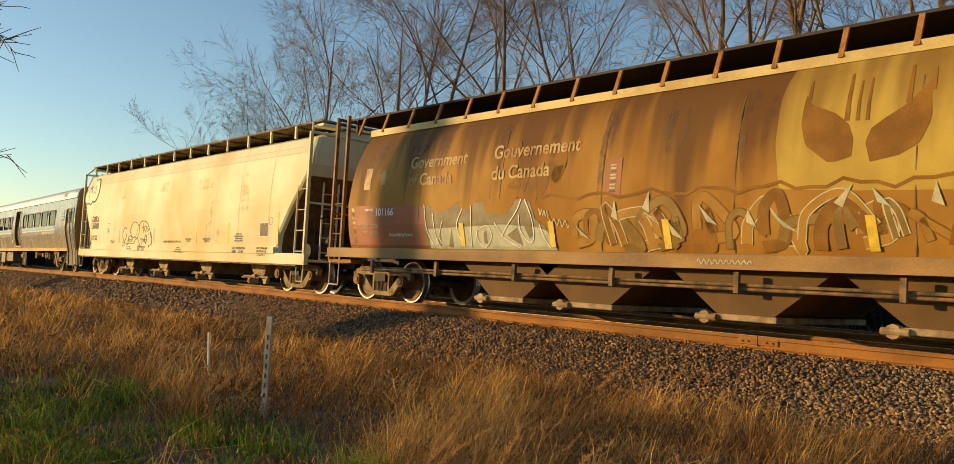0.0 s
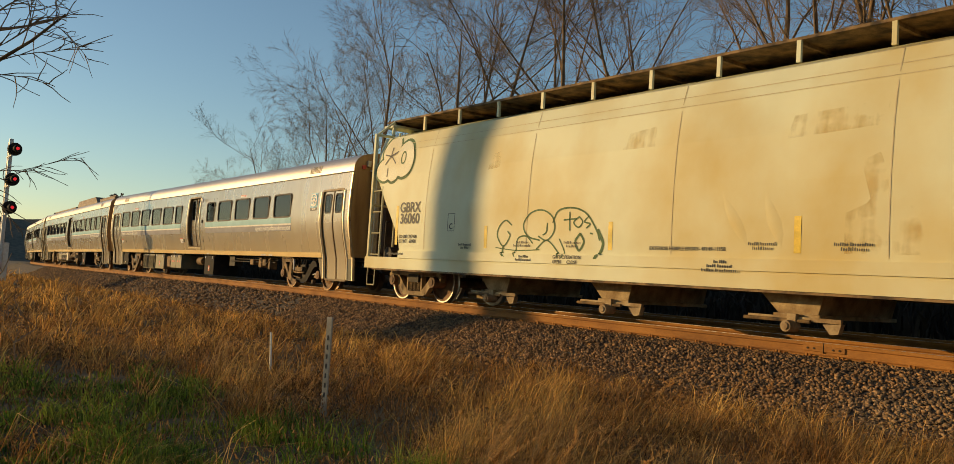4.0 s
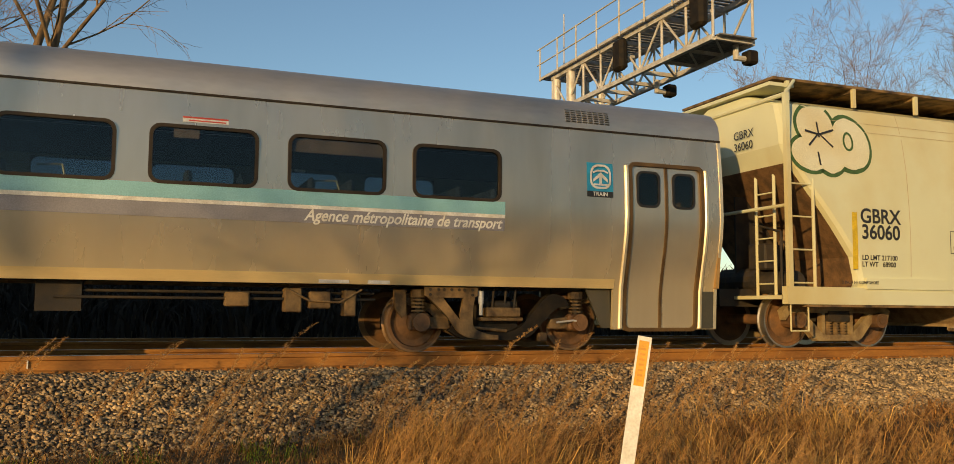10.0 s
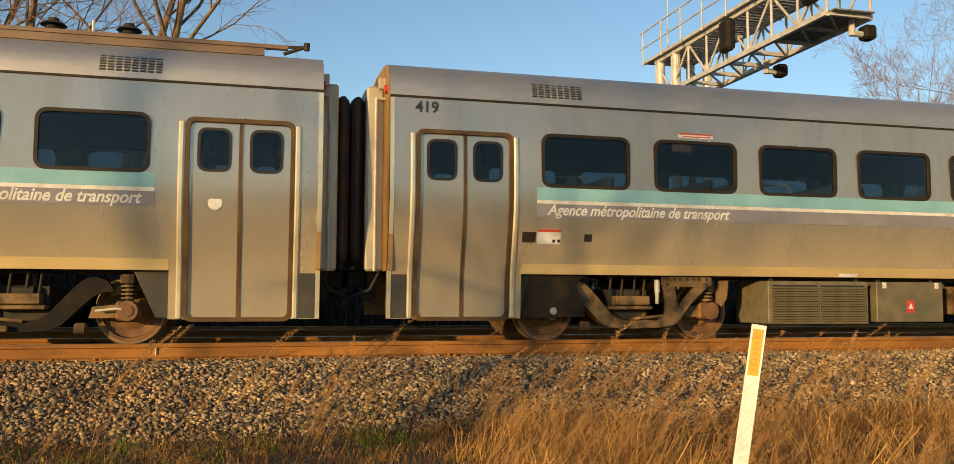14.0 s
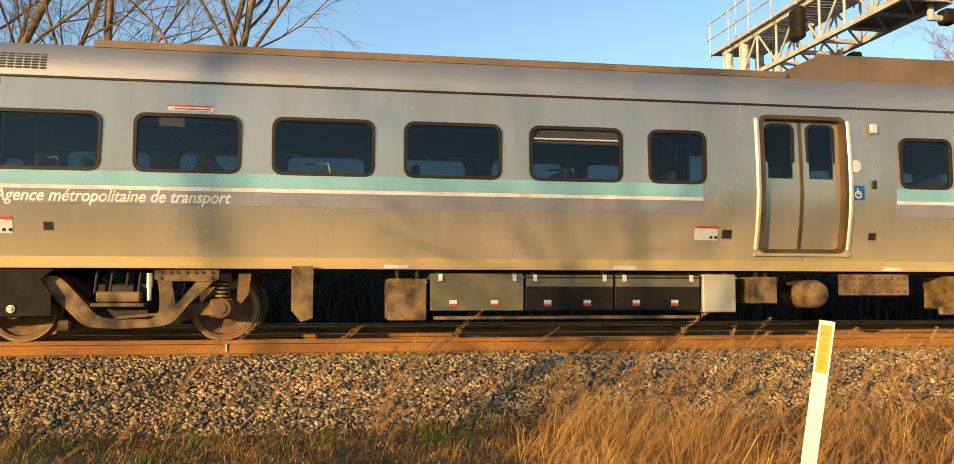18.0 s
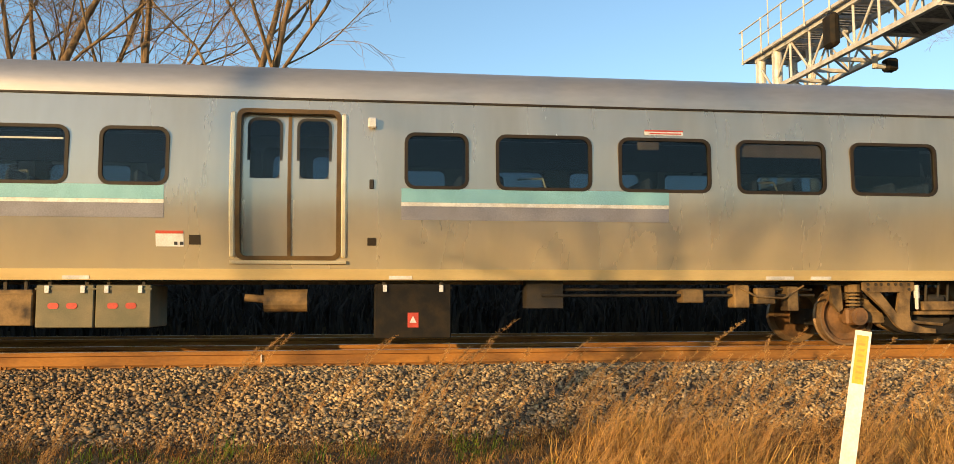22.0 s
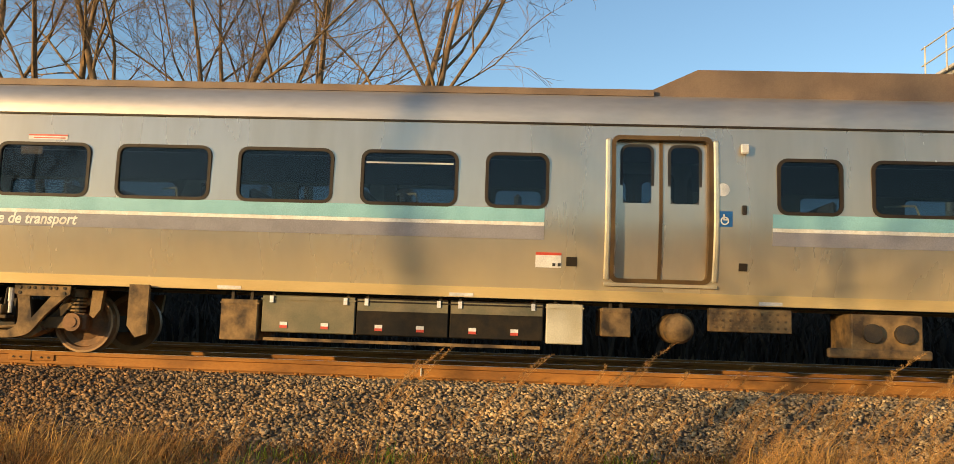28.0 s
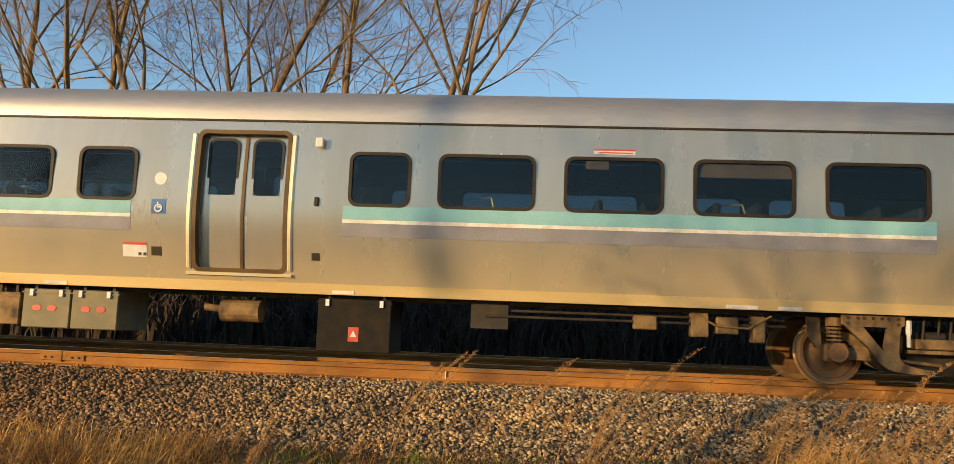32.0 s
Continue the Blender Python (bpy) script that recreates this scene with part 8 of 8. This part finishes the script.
def stained_stone():
    """Pale crushed stone, browner with brake dust and rust towards the bend."""
    m = material("ballast_stone", (0.49, 0.335, 0.17), 0.85, 0.0, (0.2, 0.145, 0.09), 5.0, fine=0.2, island=0.6)
    nt = m.node_tree
    p = nt.nodes["Principled BSDF"]
    tc = nt.nodes.new("ShaderNodeTexCoord")
    sep = nt.nodes.new("ShaderNodeSeparateXYZ")
    nt.links.new(tc.outputs["Object"], sep.inputs[0])
    n = nt.nodes.new("ShaderNodeTexNoise")
    n.inputs["Scale"].default_value = 0.7
    nt.links.new(tc.outputs["Object"], n.inputs["Vector"])
    wob = nt.nodes.new("ShaderNodeMath")
    wob.operation = "MULTIPLY_ADD"
    wob.inputs[1].default_value = 6.0
    nt.links.new(n.outputs["Fac"], wob.inputs[0])
    nt.links.new(sep.outputs["X"], wob.inputs[2])
    far = nt.nodes.new("ShaderNodeMapRange")
    for key, value in (("From Min", 3.0), ("From Max", -3.5), ("To Max", 0.95)):
        far.inputs[key].default_value = value
    nt.links.new(wob.outputs[0], far.inputs["Value"])
    mix = nt.nodes.new("ShaderNodeMix")
    mix.data_type = "RGBA"
    mix.blend_type = "MULTIPLY"
    mix.inputs["B"].default_value = (0.5, 0.38, 0.3, 1)
    nt.links.new(far.outputs[0], mix.inputs["Factor"])
    nt.links.new(p.inputs["Base Color"].links[0].from_socket, mix.inputs["A"])
    nt.links.new(mix.outputs["Result"], p.inputs["Base Color"])
    return m


STONE = stained_stone()


def ballast():
    n1, n2 = 78000, 9000
    c = np.concatenate([rng.uniform(-22, 15, n1), rng.uniform(-70, -22, n2)])
    o = np.concatenate([-0.86 - 2.0 * rng.random(n1 + n2) ** 0.9])
    size = np.where(np.arange(n1 + n2) < n1, rng.uniform(0.012, 0.03, n1 + n2), rng.uniform(0.03, 0.055, n1 + n2))
    unit = np.array([(x, y, z) for x in (-1, 1) for y in (-1, 1) for z in (-1, 1)], float)
    tris = np.array([(0, 1, 3), (0, 3, 2), (4, 6, 7), (4, 7, 5), (0, 4, 5), (0, 5, 1), (2, 3, 7), (2, 7, 6), (0, 2, 6), (0, 6, 4), (1, 5, 7), (1, 7, 3)])
    n = n1 + n2
    v = unit[None] * rng.uniform(0.45, 1.0, (n, 8, 1)) * (size[:, None, None] * np.stack([rng.uniform(0.7, 1.7, n), rng.uniform(0.6, 1.2, n), rng.uniform(0.35, 0.85, n)], 1)[:, None])
    a, b = rng.uniform(0, 6.28, n), rng.normal(0, 0.6, n)
    ca, sa, cb, sb = np.cos(a), np.sin(a), np.cos(b), np.sin(b)
    x = v[..., 0] * ca[:, None] - v[..., 1] * sa[:, None]
    y = v[..., 0] * sa[:, None] + v[..., 1] * ca[:, None]
    y2 = y * cb[:, None] - v[..., 2] * sb[:, None]
    z2 = y * sb[:, None] + v[..., 2] * cb[:, None]
    bedz = np.interp(o, [-3.1, -2.5, -1.45, -0.9], [-1.2, -0.8, -0.26, -0.235])
    place = np.array([(*track(cc, oo)[:2], fall(cc) + zz) for cc, oo, zz in zip(c, o, bedz)])
    place[:, 2] += rng.uniform(-0.005, 0.03, n)
    v = np.stack([x, y2, z2], -1) + place[:, None]
    t = (tris[None] + (np.arange(n) * 8)[:, None, None]).reshape(-1, 3)
    tagged(new("ballast_stones", strip_mesh(v.reshape(-1, 3), t, STONE)), "grey and tan crushed ballast stones", "ballast", "", "stuff")


def straw():
    """Pale broken stalks that lie along the foot of the ballast."""
    n = 150
    x = np.concatenate([rng.normal(-0.6, 1.5, 110), rng.uniform(-14, 9, 40)])
    y = YC - 2.15 - np.abs(rng.normal(0, 0.12, n))
    a, ln = rng.normal(0.05, 0.3, n), rng.uniform(0.15, 0.6, n)
    foot = np.column_stack([x, y, heights(np.column_stack([x, y])) + 0.05])
    d = np.column_stack([np.cos(a), np.sin(a), rng.normal(0, 0.06, n)]) * ln[:, None]
    side = np.array([0, 0.3, 0.95]) * 0.006
    v = np.stack([foot - side, foot + side, foot + d + side * 0.6, foot + d - side * 0.6], 1).reshape(-1, 3)
    i = np.arange(n)[:, None] * 4
    tagged(new("straw", strip_mesh(v, np.concatenate([i + [0, 1, 2], i + [0, 2, 3]], 1).reshape(-1, 3), PALESTRAW)), "pale broken stalks lying at the ballast's foot", "straw", "", "stuff")


PALESTRAW = material("pale_straw", (0.75, 0.6, 0.36), 0.8, 0.0, (0.5, 0.36, 0.2), 3.0, island=0.3)


def far_brush():
    n = 60000
    x = rng.uniform(-110, 45, n)
    y = YC + SECOND + rng.uniform(3.4, 8.5, n) + np.where(x < CURVE_X, (CURVE_X - x) ** 2 / (2 * CURVE_R), 0)
    h = rng.uniform(0.6, 1.45, n) * (1 + 0.35 * field(np.stack([x, y], 1), 0.35, 2))
    base = np.column_stack([x, y, heights(np.stack([x, y], 1)) - 0.05])
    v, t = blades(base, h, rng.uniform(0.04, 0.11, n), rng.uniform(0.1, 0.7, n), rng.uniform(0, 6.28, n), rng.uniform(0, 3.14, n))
    tagged(new("shaded_brush", strip_mesh(v, t, BRUSH)), "dense dead brush behind the tracks, darkened for shade", "brush", "", "stuff")


def far_hills():
    """Wooded rises all round, far off."""
    verts, faces = [], []
    n = 720
    for i in range(n):
        a = 2 * math.pi * i / n
        r = 420
        h = 12 + 5 * noise.noise((math.cos(a) * 3, math.sin(a) * 3, 1)) + 2.2 * noise.noise((math.cos(a) * 26, math.sin(a) * 26, 3)) + 1.6 * noise.noise((math.cos(a) * 90, math.sin(a) * 90, 5))
        near = math.sin(a) < -0.15
        h = h * (0.7 if near else 1.0)
        for rr, z in ((r - 60, -4), (r, h), (r + 90, h + 3), (r + 140, -4)):
            verts.append((math.cos(a) * rr, math.sin(a) * rr, z))
    for i in range(n):
        j = (i + 1) % n
        for k in range(3):
            faces.append((i * 4 + k, j * 4 + k, j * 4 + k + 1, i * 4 + k + 1))
    tagged(new("far_woods", raw_mesh(verts, faces, WOODS)), "low wooded hills on the horizon", "hills", "", "stuff")


far_hills()
far_brush()

# the trees by the lawn, whose shadows lie on the train; most stand unseen
def spreading_tree(seed):
    rnd = random.Random(seed)
    out = (([], []), ([], []))
    tube(*out[0], [Vector((0, 0, -0.2)), Vector((0.03, 0, 0.9)), Vector((0, 0.05, 2.4)), Vector((0.05, 0.05, 4.6))], [0.13, 0.11, 0.09, 0.04], 8)
    for k in range(10):
        a = k * 2.4
        grow(rnd, out, Vector((0, 0, 2.0 + k * 0.24)), Vector((math.cos(a), math.sin(a), 0.25)), 2.0, 0.028, 2, 0.1, 4)
    return raw_mesh(*out[0], BARK, True), raw_mesh(*out[1], TWIG)


lawn_tree = tagged(new("tree"), "small bare spreading tree at the edge of the lawn", "tree", "bare trees by the lawn")
lawn_tree.matrix_basis = Matrix.Translation((-9.2, 0.15, -0.95))
for name, mesh in zip(("trunk", "crown"), spreading_tree(5)):
    link(name, mesh, lawn_tree)
# shrubs out of view, added to dapple the lawn with shade
for x, y, k, turn in ((-24.5, -11.5, 0.3, 20), (-22.0, -9.2, 0.21, 140), (-27.5, -9.5, 0.26, 250)):
    shrub = tagged(new("shrub"), "unseen bushy bare shrub added to shade the lawn", "shrub", "shrubs by the lawn")
    shrub.matrix_basis = Matrix.Translation((x, y, -1.0)) @ pose(0, 0, 0, 0, 0, turn) @ Matrix.Scale(k, 4)
    link("stems", TREES[3][0], shrub)
    link("crown", TREES[1][1], shrub)
    link("inner_crown", TREES[3][1], shrub)
# bare trunk out of view, added only to throw the broad shadow band
unseen_trunk = tagged(new("tree"), "unseen very thick bare trunk added to shade the train", "tree", "bare trees by the lawn")
unseen_trunk.matrix_basis = Matrix.Translation((-51.5, -21.5, -1.0))
slim_tree = tagged(new("tree"), "slim forked bare tree beyond the lawn", "tree", "bare trees by the lawn")
slim_tree.matrix_basis = Matrix.Translation((-18.9, -9.0, -1.0)) @ pose(0, 0, 0, 0, 0, 75) @ Matrix.Scale(0.72, 4)
link("trunk", TREES[0][0], slim_tree)
link("crown", TREES[0][1], slim_tree)
bm = bmesh.new()
rings = []
for k in range(9):
    z, r = k * 2.2, (1.0, 0.75, 0.68, 0.64, 0.62, 0.6, 0.56, 0.5, 0.4)[k]
    rings.append([(r * math.cos(i * math.pi / 8) + 0.08 * math.sin(k), r * math.sin(i * math.pi / 8), z) for i in range(16)])
loft(bm, rings)
part("trunk", bm, BARK, unseen_trunk, smooth=True)


def leafy_stem(height, low, clumps, seed):
    """A slim stem with clumps of dead leaves left near its top."""
    r = random.Random(seed)
    wood, leaf = ([], []), ([], [])
    tube(*wood, [Vector((0.05 * math.sin(k), 0.04 * math.cos(k * 1.7), -0.2 + (height + 0.2) * k / 8)) for k in range(9)], [0.09 - 0.009 * k for k in range(9)], 7)
    for k in range(clumps):
        z = low + (height - low) * (k + r.random()) / clumps
        a, reach = r.uniform(0, 6.28), r.uniform(0.05, 0.32)
        c = Vector((math.cos(a) * reach, math.sin(a) * reach, z))
        tube(*wood, [Vector((0, 0, z - 0.25)), c * 0.6 + Vector((0, 0, z * 0.4 - 0.08)), c], [0.02, 0.012, 0.006], 4)
        for j in range(26):
            p = c + Vector((r.gauss(0, 0.1), r.gauss(0, 0.1), r.gauss(0, 0.11)))
            u = Vector((r.uniform(-1, 1), r.uniform(-1, 1), r.uniform(-1, 1))).normalized() * r.uniform(0.03, 0.06)
            w = u.orthogonal() * 0.6
            i = len(leaf[0])
            leaf[0].extend([p - u, p + w, p + u, p - w])
            leaf[1].append((i, i + 1, i + 2, i + 3))
    return raw_mesh(*wood, BARK, True), raw_mesh(*leaf, DEADLEAF)


DEADLEAF = material("dead_leaves", (0.2, 0.11, 0.04), 0.8, 0.0, (0.12, 0.065, 0.025), 3.0, island=0.4)
# stands out of view; placed so its clumps throw a blotchy shadow on the cars
leaf_tree = tagged(new("tree"), "unseen slim tree with dead-leaf clumps, added for its shadow", "tree", "bare trees by the lawn")
leaf_tree.matrix_basis = Matrix.Translation((-24.3, -9.2, -1.0))
for name, mesh in zip(("trunk", "leaves"), leafy_stem(10.2, 6.9, 26, 4)):
    link(name, mesh, leaf_tree)


def saplings():
    rnd = random.Random(11)
    for x, y, h in ((-12.6, 1.75, 1.5), (-12.2, 2.0, 1.1), (-14.2, 3.0, 0.9)):
        v, f = [], []
        g = ground_z(x, y)
        pts = [Vector((rnd.gauss(0, 0.02) * k, rnd.gauss(0, 0.02) * k, h * k / 6)) for k in range(7)]
        tube(v, f, pts, [0.014 - 0.0015 * k for k in range(7)], 5)
        for k in range(5):
            p = pts[2 + k % 4]
            d = Vector((rnd.uniform(-1, 1), rnd.uniform(-1, 1), 1)).normalized() * rnd.uniform(0.2, 0.45)
            tube(v, f, [p, p + d * 0.5 + Vector((0, 0, 0.02)), p + d], [0.006, 0.004, 0.002], 3)
        s = tagged(new("sapling"), "thin bare sapling in the grass", "sapling", "saplings")
        s.matrix_basis = Matrix.Translation((x, y, g))
        link("stem", raw_mesh(v, f, TWIG), s)


saplings()
dry_grass()
leaflets()
green_grass()
short_grass()
tall_weeds()
ballast()
straw()

# ---- rail fastenings ----
part('paint_mark', boxes((-1.34, -1.325, -0.79, -0.762, -0.15, -0.045)), WHITE, near_rail, 'thin white paint mark', Matrix.Translation((0, YC, 0)))
plate = mesh_of(boxes((-0.09, 0.09, -0.19, -0.05, -0.23, -0.2), (-0.055, -0.025, -0.12, -0.085, -0.2, -0.165), (0.02, 0.05, -0.15, -0.115, -0.2, -0.17)), RAILRUST)
for k in range(96):
    c = -32 + k * 0.5
    x, y, a = track(c, -0.753)
    link("tie_plate", plate, near_rail, "", pose(x, y, fall(c), 0, 0, a))
tie = mesh_of(boxes((-0.11, 0.11, -1.3, 1.3, -0.41, -0.237), bevel=0.01), POSTWOOD)
for k in range(140):
    c = -52 + k * 0.5
    for off in (0, SECOND):
        if off and c < -20:
            continue
        x, y, a = track(c, off)
        tagged(link("sleeper", tie, None, "", pose(x, y, fall(c), 0, 0, a)), "weathered wooden railway sleeper in the ballast", "sleeper", "sleepers under the rails", "structure")
for c in (-6.82,):
    bar = part("joint_bar", boxes((c - 0.33, c + 0.33, -0.785, -0.77, -0.13, -0.045), bevel=0.004), RAILRUST, near_rail, "", Matrix.Translation((0, YC, 0)))
    for k in (-0.25, -0.15, 0.15, 0.25):
        part("bolt", rods(((c + k, -0.8, -0.088), (c + k, -0.78, -0.088), 0.014), sides=6), DARKIRON, bar)
    part("rail_gap", boxes((c - 0.004, c + 0.004, -0.792, -0.7, -0.15, 0.0)), BLACK, bar)

# ---- what moves ----
def train_pose(c_left, c_right):
    """The pose of a car whose bogies stand at these chainages."""
    a, b = Vector((*track(c_left)[:2], fall(c_left))), Vector((*track(c_right)[:2], fall(c_right)))
    d = b - a
    return pose((a.x + b.x) / 2, (a.y + b.y) / 2, (a.z + b.z) / 2, 0, -math.degrees(math.atan2(d.z, d.x)), math.degrees(math.atan2(d.y, d.x)))


def motions():
    for thing, centre, half in CARS:
        walk(thing, [(t, train_pose(centre + s - half, centre + s + half)) for t, s in TRAIN])
    ts, ss = [r[0] for r in TRAIN], [r[1] for r in TRAIN]
    for wheelset, x, radius in WHEELS:
        rows = []
        for k in range(321):
            t = k * 0.1
            rows.append((t, pose(x, 0, radius, 0, math.degrees(float(np.interp(t, ts, ss)) / radius), 0)))
        walk(wheelset, rows)


motions()
